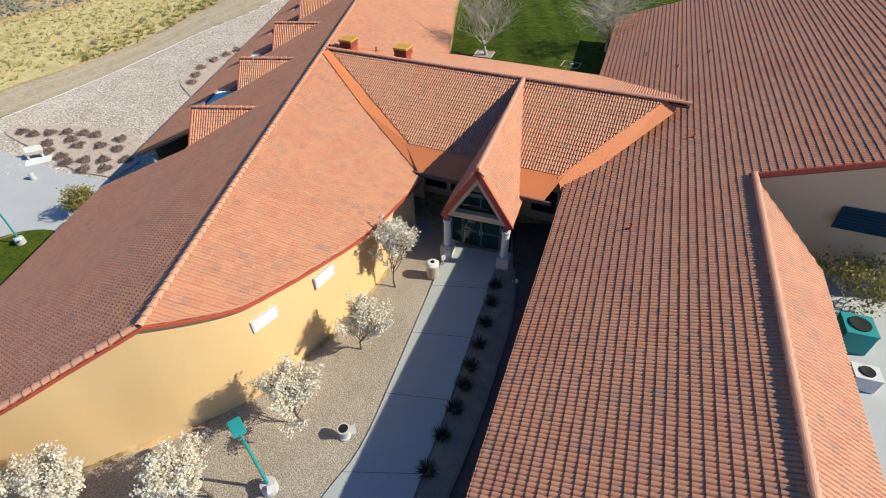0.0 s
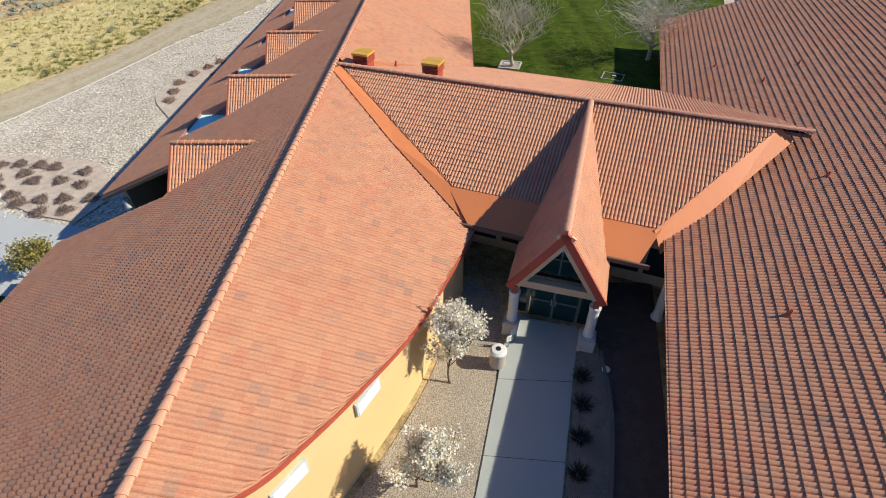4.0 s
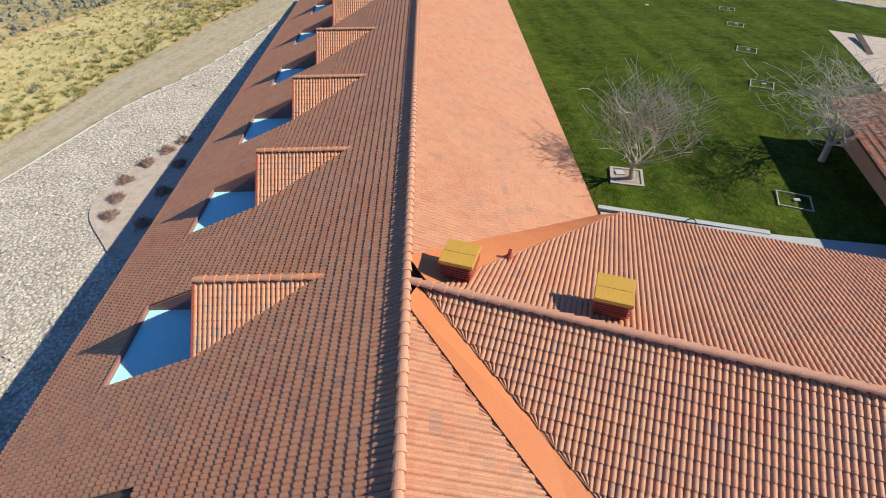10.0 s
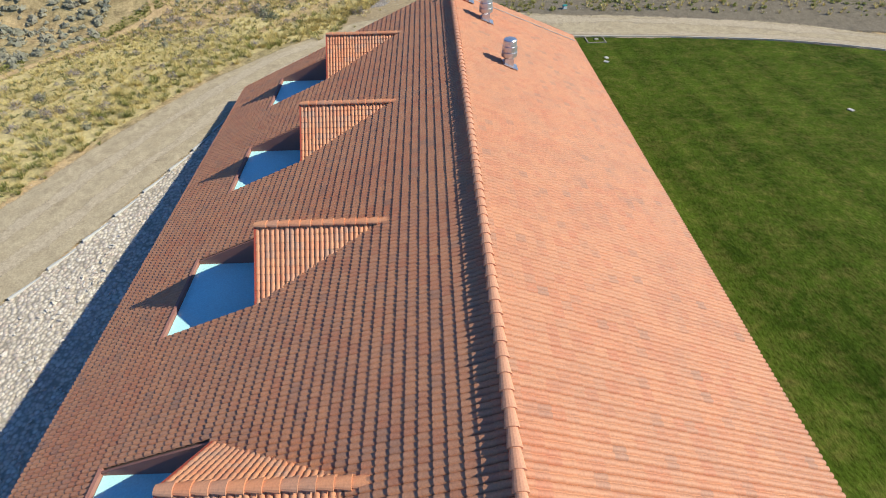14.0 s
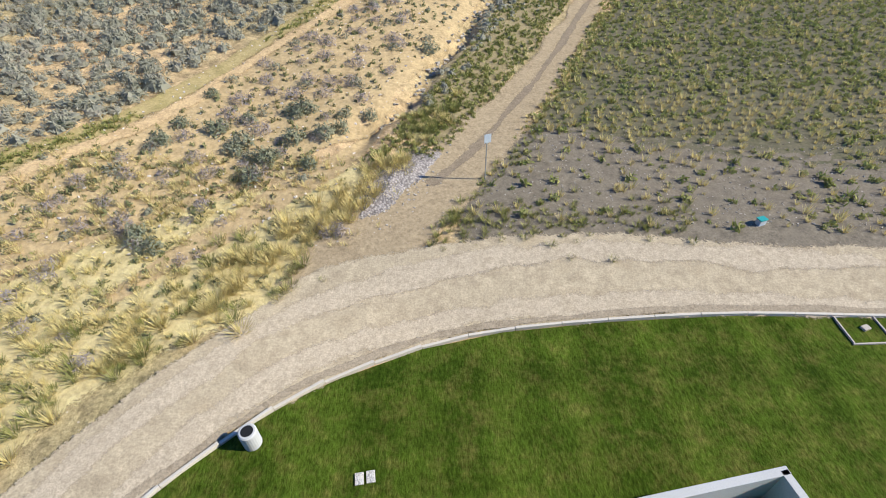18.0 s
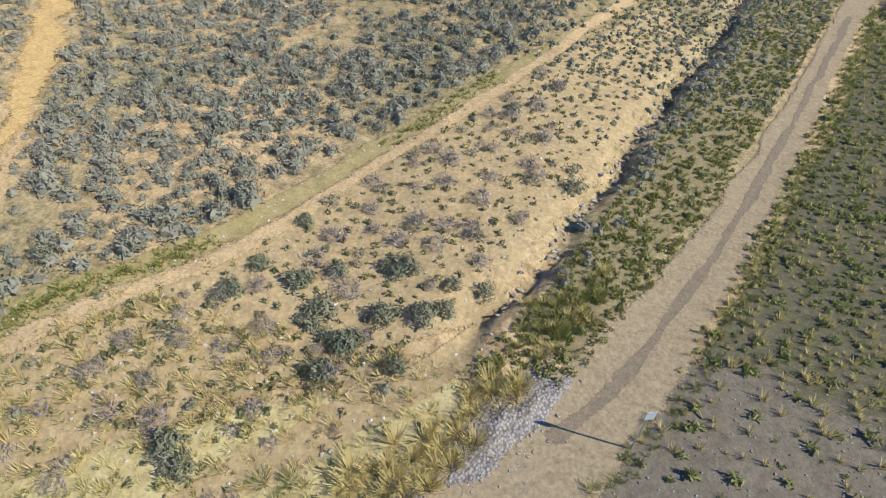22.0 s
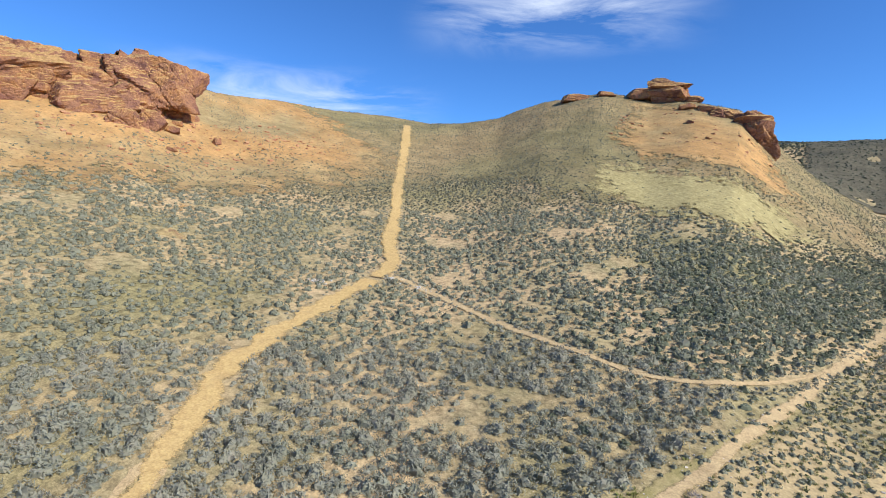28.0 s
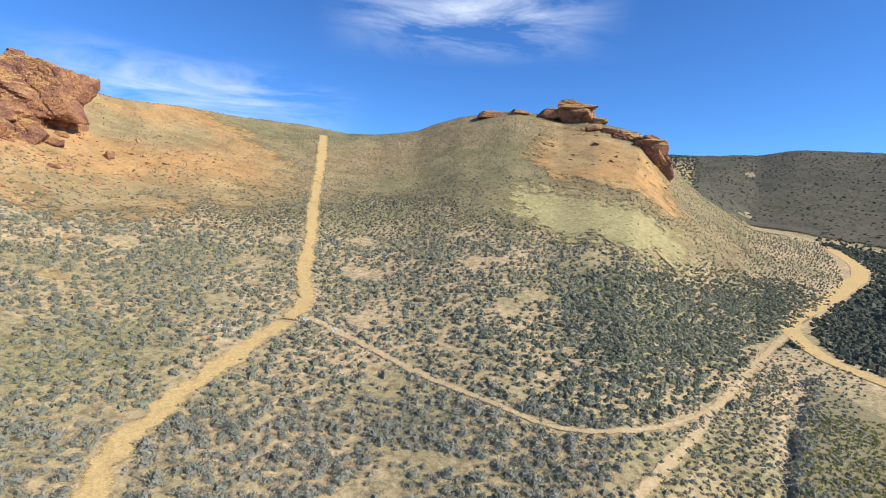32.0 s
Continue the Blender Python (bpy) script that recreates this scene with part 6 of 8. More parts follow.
def strew(name, xy, scale, material, label):
    pts = []
    z = land(xy[:, 0], xy[:, 1])
    for (x, y), s, h in zip(xy, scale, z):
        a = rng.uniform(0, 6.28)
        c, d = math.cos(a) * s, math.sin(a) * s
        t = np.array(stones[rng.integers(0, 6)])
        pts.append(np.stack([t[..., 0] * c - t[..., 1] * d + x, t[..., 0] * d + t[..., 1] * c + y, t[..., 2] * s + h + 0.1 * s + 0.04], -1))
    P = np.concatenate(pts).reshape(-1, 3)
    ob = new(name, quick_mesh(name, P, np.arange(len(P)).reshape(-1, 3), material))
    return tagged(ob, label, "stones", kind="stuff")


strew("scree_rubble", xy, 0.35 + 1.5 * rng.uniform(0, 1, len(xy)) ** 3, M_BLUFF, "broken red rubble over the scree slopes")
w = resample(WASH[4:], 420)
xy = w + rng.normal(0, 0.3, w.shape) - [0.25, 0]
strew("wash_stones", xy, 0.08 + 0.38 * rng.uniform(0, 1, len(xy)) ** 1.6, M_STONE, "grey rubble lying along a dry wash")
def mound(name, x, y, long, wide, high, turn, material, label):
    """A low heap with an uneven skirt."""
    n = 40
    u, v = np.meshgrid(np.linspace(-1, 1, n), np.linspace(-1, 1, n))
    r = np.hypot(u, v) * (1 + 0.16 * np.sin(3 * np.arctan2(v, u)) + 0.1 * np.sin(7 * np.arctan2(v, u) + 1))
    h = high * np.clip(1 - r, -0.1, 1) ** 1 * (1 + 0.25 * np.sin(9 * u + 2) * np.sin(8 * v)) + rng.normal(0, 0.012, u.shape)
    c, d = math.cos(turn), math.sin(turn)
    px, py = x + u * long * c - v * wide * d, y + u * long * d + v * wide * c
    V = np.stack([px, py, land(px, py) + 0.03 + h], -1).reshape(-1, 3)
    i = np.arange(n * n).reshape(n, n)
    q = np.stack([i[:-1, :-1], i[:-1, 1:], i[1:, 1:], i[1:, :-1]], -1).reshape(-1, 4)
    return tagged(new(name, quick_mesh(name, V, q, material, True)), label, "gravel heap", kind="structure")


mound("dirt_heap", -72, 142, 2.2, 1.2, 0.9, 0.6, M_ORANGE, "small heap of orange dirt among sagebrush")
M_GREYGRAVEL = gravel_material("grey_gravel", [(0.32, 0.28, 0.245), (0.38, 0.34, 0.30), (0.26, 0.225, 0.195), (0.43, 0.39, 0.345)], 9, 0.05)
mound("gravel_heap", -5.0, 102.2, 3.0, 1.0, 0.26, 0.93, M_GREYGRAVEL, "low spread heap of grey gravel by the track")
xy = np.array([(-5.2, 102.0)]) + (rng.normal(0, 1, (900, 1)) * [[0.56, 0.83]] * 1.55 + rng.normal(0, 1, (900, 1)) * [[0.83, -0.56]] * 0.7)
strew("rubble_heap", xy, 0.03 + 0.16 * rng.uniform(0, 1, len(xy)) ** 3, M_STONE, "pale grey rubble over a gravel heap")
xy = np.stack([rng.uniform(-4, 40, 2600), rng.uniform(96.5, 107, 2600)], 1)
xy = xy[(side_of(xy, SIDE) < -1.5) & (xy[:, 1] > 98.6 - 0.08 * np.maximum(xy[:, 0] - 8, 0))]
strew("field_stones", xy, rng.uniform(0.03, 0.12, len(xy)), M_STONE, "small grey stones scattered over bare ground")
xy = sector(11000, 4, 60, -75, 8)
xy = xy[(side_of(xy, LOWER) < 3) & (side_of(xy, WASH) > -0.5)]
strew("slope_stones", xy, 0.03 + 0.2 * rng.uniform(0, 1, len(xy)) ** 4, M_COBBLE, "small sandy stones on the bare slope")
xy = np.stack([rng.uniform(-36, -14.2, 5200), rng.uniform(26, 83, 5200)], 1)
inside = (side_of(xy, [(-40, 22), (-31, 45.4), (-26.6, 59.5), (-21.5, 67), (-16.3, 77), (-13.9, 83.6)]) < -0.5)
strew("river_stones", xy[inside], rng.uniform(0.10, 0.32, inside.sum()), M_COBBLE, "loose rounded river stones in a wide bed")

# ---- high cloud ----
def cloud(az0, az1, el0, el1, seed, strength, label):
    """A thin veil of cirrus, very far off."""
    m = bpy.data.materials.new("cirrus")
    m.use_nodes = True
    n, l = m.node_tree.nodes, m.node_tree.links
    n.clear()
    out, mix, clear, glow = n.new("ShaderNodeOutputMaterial"), n.new("ShaderNodeMixShader"), n.new("ShaderNodeBsdfTransparent"), n.new("ShaderNodeEmission")
    glow.inputs[0].default_value, glow.inputs[1].default_value = (0.93, 0.96, 1.0, 1), 0.95
    uv, mp, t = n.new("ShaderNodeUVMap"), n.new("ShaderNodeMapping"), n.new("ShaderNodeTexNoise")
    mp.inputs["Scale"].default_value, mp.inputs["Rotation"].default_value = (1.5, 1.9, 1), (0, 0, 0.5)
    mp.inputs["Location"].default_value = (seed, seed * 0.37, 0)
    t.inputs["Scale"].default_value, t.inputs["Detail"].default_value, t.inputs["Roughness"].default_value, t.inputs["Distortion"].default_value = 1.6, 9, 0.62, 0.9
    sep, fade = n.new("ShaderNodeSeparateXYZ"), []
    l.new(uv.outputs[0], mp.inputs[0])
    l.new(mp.outputs[0], t.inputs[0])
    l.new(uv.outputs[0], sep.inputs[0])
    for k in range(2):
        c, a = n.new("ShaderNodeMath"), n.new("ShaderNodeMapRange")
        c.operation = "PINGPONG"
        c.inputs[1].default_value = 0.5
        l.new(sep.outputs[k], c.inputs[0])
        a.inputs[1].default_value, a.inputs[2].default_value = 0.0, 0.38
        a.interpolation_type = "SMOOTHSTEP"
        l.new(c.outputs[0], a.inputs[0])
        fade.append(a.outputs[0])
    veil = n.new("ShaderNodeMapRange")
    veil.inputs[1].default_value, veil.inputs[2].default_value, veil.inputs[4].default_value = 0.40, 0.78, strength
    l.new(t.outputs["Fac"], veil.inputs[0])
    value = veil.outputs[0]
    for f in fade:
        k = n.new("ShaderNodeMath")
        k.operation = "MULTIPLY"
        l.new(value, k.inputs[0])
        l.new(f, k.inputs[1])
        value = k.outputs[0]
    l.new(value, mix.inputs[0])
    l.new(clear.outputs[0], mix.inputs[1])
    l.new(glow.outputs[0], mix.inputs[2])
    l.new(mix.outputs[0], out.inputs[0])
    na, ne, far_off = 24, 8, 2300.0
    a, e = np.meshgrid(np.radians(np.linspace(az0, az1, na)), np.radians(np.linspace(el0, el1, ne)))
    V = np.stack([far_off * np.cos(e) * np.sin(a) - 10, far_off * np.cos(e) * np.cos(a) + 90, far_off * np.sin(e) + 20], -1).reshape(-1, 3)
    i = np.arange(na * ne).reshape(ne, na)
    q = np.stack([i[:-1, :-1], i[:-1, 1:], i[1:, 1:], i[1:, :-1]], -1).reshape(-1, 4)
    me = quick_mesh("cirrus_cloud", V, q, m, True)
    u = np.stack(np.meshgrid(np.linspace(0, 1, na), np.linspace(0, 1, ne)), -1).reshape(-1, 2)
    me.uv_layers.new(name="UVMap").data.foreach_set("uv", u[q.ravel()].astype(np.float32).ravel())
    return tagged(new("backdrop_cloud", me), label, "cloud", kind="structure")


cloud(-32, 4, 15.0, 27, 7.3, 0.75, "thin torn white cirrus high in a blue sky")
cloud(-62, -24, 4.5, 15, 4.1, 0.75, "soft pale cloud veil behind the saddle")

xy = np.concatenate([np.array([c]) + rng.normal(0, 1, (26, 2)) * [0.9, 0.5] for c in ((-41.8, 151.6), (-37.0, 150.6), (-47.5, 144.5))])
strew("trail_stones", xy, rng.uniform(0.15, 0.5, len(xy)), M_PALESTONE, "chalky white stones beside the trail")

# ---- entrance porch ----
M_COL = speckled("white_column_paint", (0.70, 0.68, 0.64), (0.62, 0.60, 0.56), 1.5, 0.8)
M_PIER = speckled("tan_block", (0.46, 0.40, 0.33), (0.40, 0.35, 0.29), 2, 0.9)
M_FRAME = speckled("pale_metal_frame", (0.55, 0.58, 0.56), (0.48, 0.51, 0.50), 2, 0.45)
M_TEAL = speckled("teal_enamel", (0.03, 0.32, 0.29), (0.025, 0.27, 0.25), 1.5, 0.45)
M_DOORFRAME = speckled("dark_green_metal", (0.13, 0.17, 0.155), (0.10, 0.14, 0.125), 2, 0.4)
M_GREENGLASS = mat("green_tinted_glass", (0.015, 0.04, 0.038), 0.06, 0, 0.6)
M_METAL = mat("galvanised_metal", (0.62, 0.64, 0.66), 0.35, 0.85, 0.5)
paint(M_METAL, ramp(M_METAL, noise_tex(M_METAL, 6, 4), [(0.3, (0.52, 0.54, 0.56)), (0.7, (0.72, 0.74, 0.76))]))
M_BLACK = mat("black_opening", (0.012, 0.012, 0.012), 0.7)
M_OCHRE = speckled("yellow_painted_metal", (0.62, 0.36, 0.06), (0.52, 0.28, 0.05), 1.2, 0.55, 14)
M_REDPAINT = speckled("red_painted_metal", (0.42, 0.09, 0.05), (0.36, 0.075, 0.045), 2, 0.5)

porch = thing("entrance_porch", "steep gabled entrance porch with glazed doors and white columns", "porch")
PR = Vector((10.65, 14.6, 4.72))
PB = Vector((0.266, 0.964, 0.043)).normalized()
PL = Vector((0.964, -0.266, 0))
HALF, DROP = 1.85, 2.98
PLEN = math.hypot(HALF, DROP)


def porch_at(back, side, z):
    p = PR + Vector((0.266, 0.964, 0)) * back + PL * side
    return Vector((p.x, p.y, z))


for sgn in (-1, 1):
    tile_field("porch_tiles", PR, PB, PL * sgn * HALF + Vector((0, 0, -DROP)), PLEN, lambda s: 0.0, lambda s: 10.0 - 0.72 * s, porch, M_TILE, "clay tiles on a steep porch roof")
    slab_part("porch_deck", [PR + Vector((0, 0, -0.1)) + PB * 0.03, PR + PB * 9.7 + Vector((0, 0, -0.1)), PR + PB * 7.0 + PL * sgn * HALF + Vector((0, 0, -DROP - 0.1)), PR + PB * 0.03 + PL * sgn * HALF + Vector((0, 0, -DROP - 0.1))], 0.12, M_DARK, porch)
    a, b = PR - PB * 0.04 + Vector((0, 0, 0.02)), PR - PB * 0.04 + PL * sgn * (HALF + 0.05) + Vector((0, 0, -DROP - 0.02))
    out = Vector((sgn * DROP * PL.x, sgn * DROP * PL.y, HALF)).normalized()
    for name, lo, hi, push, mt in (("barge_board", -0.24, 0.04, 0.0, M_FASCIA), ("barge_trim", -0.42, -0.24, 0.06, M_TAN)):
        bm = bmesh.new()
        ring = [bm.verts.new(p + out * o + PB * (push + k)) for p in (a, b) for o, k in ((hi, 0), (hi, 0.09), (lo, 0.09), (lo, 0))]
        for k in range(4):
            bm.faces.new((ring[k], ring[(k + 1) % 4], ring[4 + (k + 1) % 4], ring[4 + k]))
        bm.faces.new(ring[:4])
        bm.faces.new(ring[4:])
        part(name, bm, mt, porch)
cap_row(PR + Vector((0, 0, 0.07)), PR + PB * 9.9 + Vector((0, 0, 0.07)), porch)
turn = math.atan2(PL.y, PL.x)
box_part("tie_beam", porch_at(0.35, 0, 1.78), (3.1, 0.3, 0.34), M_TAN, porch, turn, 0.02)
bm = bmesh.new()
tri = [porch_at(0.95, -1.5, 1.9), porch_at(0.95, 1.5, 1.9), porch_at(0.95, 0, 4.35)]
add_slab(bm, tri, 0.04, Vector((-0.266, -0.964, 0)))
gable = part("gable_window", bm, M_GREENGLASS, porch, "dark triangular gable window")
box_part("mullion", porch_at(0.9, 0, 3.0), (0.07, 0.07, 2.2), M_DOORFRAME, gable, turn)
box_part("mullion", porch_at(0.9, 0, 2.75), (1.7, 0.07, 0.07), M_DOORFRAME, gable, turn)
G = -1.0
for k in range(3):
    w = (-1.05, 0.0, 1.05)[k]
    if k < 2:
        leaf = box_part("door_leaf", porch_at(1.25, (-0.5, 0.5)[k], G + 1.1), (0.94, 0.06, 2.1), M_GREENGLASS, porch, turn, 0.01, "dark green glazed door leaf")
        box_part("rail", porch_at(1.21, (-0.5, 0.5)[k], G + 1.05), (0.9, 0.05, 0.09), M_DOORFRAME, leaf, turn)
        box_part("handle", porch_at(1.17, (-0.09, 0.09)[k], G + 1.05), (0.03, 0.05, 0.35), M_METAL, leaf, turn)
    box_part("door_post", porch_at(1.22, w, G + 1.2), (0.1, 0.14, 2.4), M_DOORFRAME, porch, turn)
for sgn in (-1, 1):
    box_part("side_light", porch_at(1.27, sgn * 1.38, G + 1.15), (0.55, 0.05, 2.2), M_GREENGLASS, porch, turn)
    c = porch_at(0.1, sgn * 1.56, G)
    bm = bmesh.new()
    add_lathe(bm, c + Vector((0, 0, 0.75)), [(0.23, 0), (0.22, 0.1), (0.2, 0.4), (0.2, 1.5), (0.23, 1.58), (0.23, 1.7)], 20)
    part("column", bm, M_COL, porch, "round white column")
    bm = bmesh.new()
    add_box(bm, c + Vector((0, 0, 0.32)), (0.66, 0.66, 0.84), turn, 0.03)
    add_box(bm, c + Vector((0, 0, 0.765)), (0.58, 0.58, 0.05), turn, 0.015)
    part("pier", bm, M_CONC, porch, "square pale concrete pier")
    box_part("bracket", c + Vector((0, 0, 2.6)), (0.22, 0.3, 0.35), M_REDPAINT, porch, turn, 0.01)
box_part("transom", porch_at(1.22, 0, G + 2.42), (3.2, 0.16, 0.14), M_DOORFRAME, porch, turn)
# recessed front of the connecting wing
ct = math.atan2(CD.y, CD.x)
for a in (9.3, 19.2):
    q = cross(a, 7.0)
    bm = bmesh.new()
    add_lathe(bm, Vector((q.x, q.y, -1.1)), [(0.3, 0), (0.22, 0.3), (0.2, 0.5), (0.2, 3.0)], 16)
    part("post", bm, M_COL, link, "round white post under the eave")
q = cross(14.5, 4.9)
box_part("recess_wall", (q.x, q.y, 0.4), (11, 0.2, 3.2), M_TAN, link, ct)
for a in (10.6, 12.3, 17.4, 19):
    q = cross(a, 5.03)
    box_part("recess_window", (q.x, q.y, 0.4), (1.4, 0.06, 1.5), M_GLASS, link, ct)
q = cross(14, 4.9)

# M_EDGE: concrete coloured dark to stand for the shade on the bed edging
M_EDGE = speckled("shade_dark_concrete", (0.20, 0.18, 0.16), (0.15, 0.135, 0.12), 1.2, 0.9)
M_PATH = speckled("grey_path_concrete", (0.40, 0.42, 0.39), (0.34, 0.36, 0.335), 0.5, 0.85, 30, 0.004)
# ---- courtyard ----
sheet("courtyard_gravel", [(-9, -8), (-8, 0.2), (-4.2, 2.2), (0.1, 4.3), (3.1, 7.4), (5.6, 12), (7.4, 18.2)], [(-2, -12), (3.2, -3), (5.3, 1.6), (6.4, 3.6), (7.25, 7.0), (8.35, 12.2), (8.9, 17)], M_PEA, "bed of pale pea gravel along the curved wall", "gravel bed", 0.03, na=60, nb=14)
walkway = sheet("walkway", [(3.2, -3), (5.35, 1.7), (6.45, 3.8), (7.3, 7.2), (8.45, 12.4), (9.2, 15.9)], [(7.2, -3), (8.75, 2.3), (9.3, 4.3), (9.84, 6.3), (11.4, 12.6), (12.1, 15.2)], M_PATH, "smooth grey concrete path to the entrance", "path", 0.08, na=30, nb=6)
for k, (x0, y0, x1, y1) in enumerate(((5.9, 2.8, 8.95, 2.9), (7.05, 6.2, 9.75, 6.0), (7.8, 9.5, 10.6, 9.3), (8.5, 12.6, 11.4, 12.5))):
    d = Vector((x1 - x0, y1 - y0, 0))
    box_part("path_joint", ((x0 + x1) / 2, (y0 + y1) / 2, -0.917), (d.length, 0.018, 0.006), M_DARKBED, walkway, math.atan2(d.y, d.x))
sheet("planting_bed", [(7.6, -3), (8.8, 2.2), (9.9, 6.2), (11.5, 12.6), (11.9, 14)], [(8.0, -3), (9.9, 2.2), (11.1, 5.6), (12.5, 10.8), (12.8, 14)], M_SOIL, "dark soil bed with dormant tufts", "planting bed", 0.05, na=30, nb=5)
# near-black soil: the shade along the east wing is put into its colour
sheet("shaded_bed", [(8.0, -3), (9.9, 2.2), (11.1, 5.6), (12.5, 10.8), (12.8, 18)], [(11, -3), (12.2, 2.2), (13.4, 6.6), (14.6, 11.6), (16, 18)], M_DARKBED, "mulch strip with the east wing's shade in its dark colour", "planting bed", 0.04, na=30, nb=5)
bm = bmesh.new()
line = resample([(8.2, -2), (9.9, 2.2), (11.1, 5.6), (12.5, 10.8), (12.75, 14)], 40)
for p, q in zip(line, line[1:]):
    d = q - p
    add_box(bm, ((p[0] + q[0]) / 2, (p[1] + q[1]) / 2, -0.94), (np.hypot(*d) + 0.01, 0.12, 0.16), math.atan2(d[1], d[0]))
tagged(part("bed_edging", bm, M_EDGE, None), "low concrete edging round the planting bed", "edging", kind="structure")

M_DEADTUFT = leaf_material("dormant_tuft", [(0.0, (0.045, 0.035, 0.025)), (1.0, (0.10, 0.08, 0.055))])
M_PURPLE = leaf_material("dormant_shrub", [(0.0, (0.16, 0.11, 0.09)), (0.5, (0.26, 0.185, 0.155)), (1.0, (0.36, 0.28, 0.24))])


def shrub(name, x, y, r, h, n, material, label, group, leaf=0.16, wide=0.03, blades=False):
    v = tuft(n, r, h, 1.1, wide) if blades else spray(n, r, h, leaf, wide)
    P = v.reshape(-1, 3) + [0, 0, 0.03]
    ob = new(name, quick_mesh(name, P, np.arange(len(P)).reshape(-1, 4), material))
    ob.location = (x, y, float(land(x, y)) + 0.03)
    return tagged(ob, label, "shrub", group)


for x, y in ((11.75, 12.7), (11.55, 11.5), (11.25, 10.2), (10.95, 8.9), (10.6, 7.7), (10.35, 6.7), (10.0, 5.6), (9.55, 4.4), (9.1, 3.0)):
    shrub("dormant_tuft", x, y, 0.3, 0.3, 160, M_DEADTUFT, "dark dormant grass tuft in a soil bed", "bed tufts", wide=0.014, blades=True)

# ---- trees ----


def grow(base, height, spread, seed, levels, forks, first=0.22, thick=0.12, upward=0.35, wiggle=0.16, reach=(0.62, 0.86)):
    """Branches as (points, radii), and the twig ends."""
    r = random.Random(seed)
    out, tips = [], []

    def limb(p, d, length, rad, level):
        n = 4 if level < levels else 3
        pts, q, dd = [p.copy()], p.copy(), d.copy()
        for _ in range(n):
            dd = (dd + Vector((r.gauss(0, wiggle), r.gauss(0, wiggle), r.gauss(0, wiggle) + 0.05 * upward))).normalized()
            q = q + dd * length / n
            pts.append(q.copy())
        end = rad * 0.55
        out.append((pts, [rad + (end - rad) * k / n for k in range(n + 1)], level))
        if level == levels:
            tips.append((q, dd))
            return
        for k in range(forks[level]):
            at = r.uniform(0.45, 1.0) if k else 1.0
            i = min(n - 1, int(at * n))
            s = pts[i].lerp(pts[i + 1], at * n - i) if at < 1 else pts[-1]
            ang = r.uniform(0, 2 * math.pi)
            side = Vector((math.cos(ang), math.sin(ang), upward)).normalized()
            nd = (dd * (1 - spread) + side * spread).normalized()
            limb(s, nd, length * r.uniform(*reach), end * r.uniform(0.6, 0.85), level + 1)

    limb(Vector(base), Vector((r.gauss(0, 0.05), r.gauss(0, 0.05), 1)), height * first, thick, 0)
    return out, tips


def tree(name, x, y, label, category, height, spread, seed, levels, forks, bark, group="", leaf=None, per_tip=0, leaf_size=0.05, crown_name="crown", scatter=0.16, **kw):
    z = float(land(x, y))
    ob = thing(name, label, category, (x, y, z), group)
    limbs, tips = grow((0, 0, -0.1), height, spread, seed, levels, forks, **kw)
    pieces = []
    for pts, radii, level in limbs:
        if level < 2:
            pieces.append(bmesh.new())
        add_tube(pieces[-1], pts, [max(0.010, v) for v in radii], 8 if level == 0 else 5 if level < 3 else 3)
    for k, bm in enumerate(pieces):
        part("limb" if k else "trunk", bm, bark, ob)
    if leaf:
        g = np.random.default_rng(seed)
        ends = np.array([p[:] for p, _ in tips] + [p[len(p) // 2][:] for p, _, l in limbs if l >= levels - 1])
        c = np.repeat(ends, per_tip, 0) + g.normal(0, scatter, (len(ends) * per_tip, 3))
        a, b = g.normal(0, 1, c.shape), g.normal(0, 1, c.shape)
        a /= np.linalg.norm(a, axis=1)[:, None]
        b = np.cross(a, b)
        b /= np.linalg.norm(b, axis=1)[:, None]
        s = leaf_size * g.uniform(0.6, 1.4, len(c))[:, None]
        P = np.stack([c - a * s, c - b * s, c + a * s, c + b * s], 1).reshape(-1, 3)
        cr = new(crown_name, quick_mesh(crown_name, P, np.arange(len(P)).reshape(-1, 4), leaf))
        cr.parent = ob
        tagged(cr, kind="stuff")
    return ob


M_BARK = speckled("dark_bark", (0.16, 0.11, 0.08), (0.10, 0.07, 0.055), 6, 0.9)
M_PALEBARK = speckled("pale_bark", (0.54, 0.48, 0.365), (0.42, 0.37, 0.28), 6, 0.9)
M_BLOSSOM = leaf_material("white_blossom", [(0.0, (0.84, 0.79, 0.64)), (0.6, (0.90, 0.86, 0.74)), (0.92, (0.80, 0.72, 0.55)), (1.0, (0.52, 0.42, 0.27))])
M_NEWLEAF = leaf_material("young_leaf", [(0.0, (0.22, 0.22, 0.05)), (0.5, (0.38, 0.33, 0.09)), (1.0, (0.30, 0.22, 0.08))])
for k, (x, y) in enumerate(((-5.4, 0.4), (-2.3, 1.0), (1.5, 1.7), (3.93, 4.8), (5.6, 8.45), (6.65, 12.4))):
    tree("blossom_tree", x, y, "small tree covered in white spring blossom", "tree", (4.2, 4.5, 4.3, 4.3, 4.3, 5.0)[k], 0.42, 11 + k, 3, (7, 4, 4), M_BARK, "blossom trees along the wall", M_BLOSSOM, 40, 0.036, "blossom", 0.085, first=0.28, thick=0.05, upward=1.3, reach=(0.72, 0.98))
tree("bare_tree", 11.2, 41.1, "leafless pale-barked tree in a concrete-edged square", "tree", 13.0, 0.66, 5, 5, (8, 4, 3, 2, 2), M_PALEBARK, "bare lawn trees", first=0.13, thick=0.17, upward=0.55, reach=(0.74, 1.0))
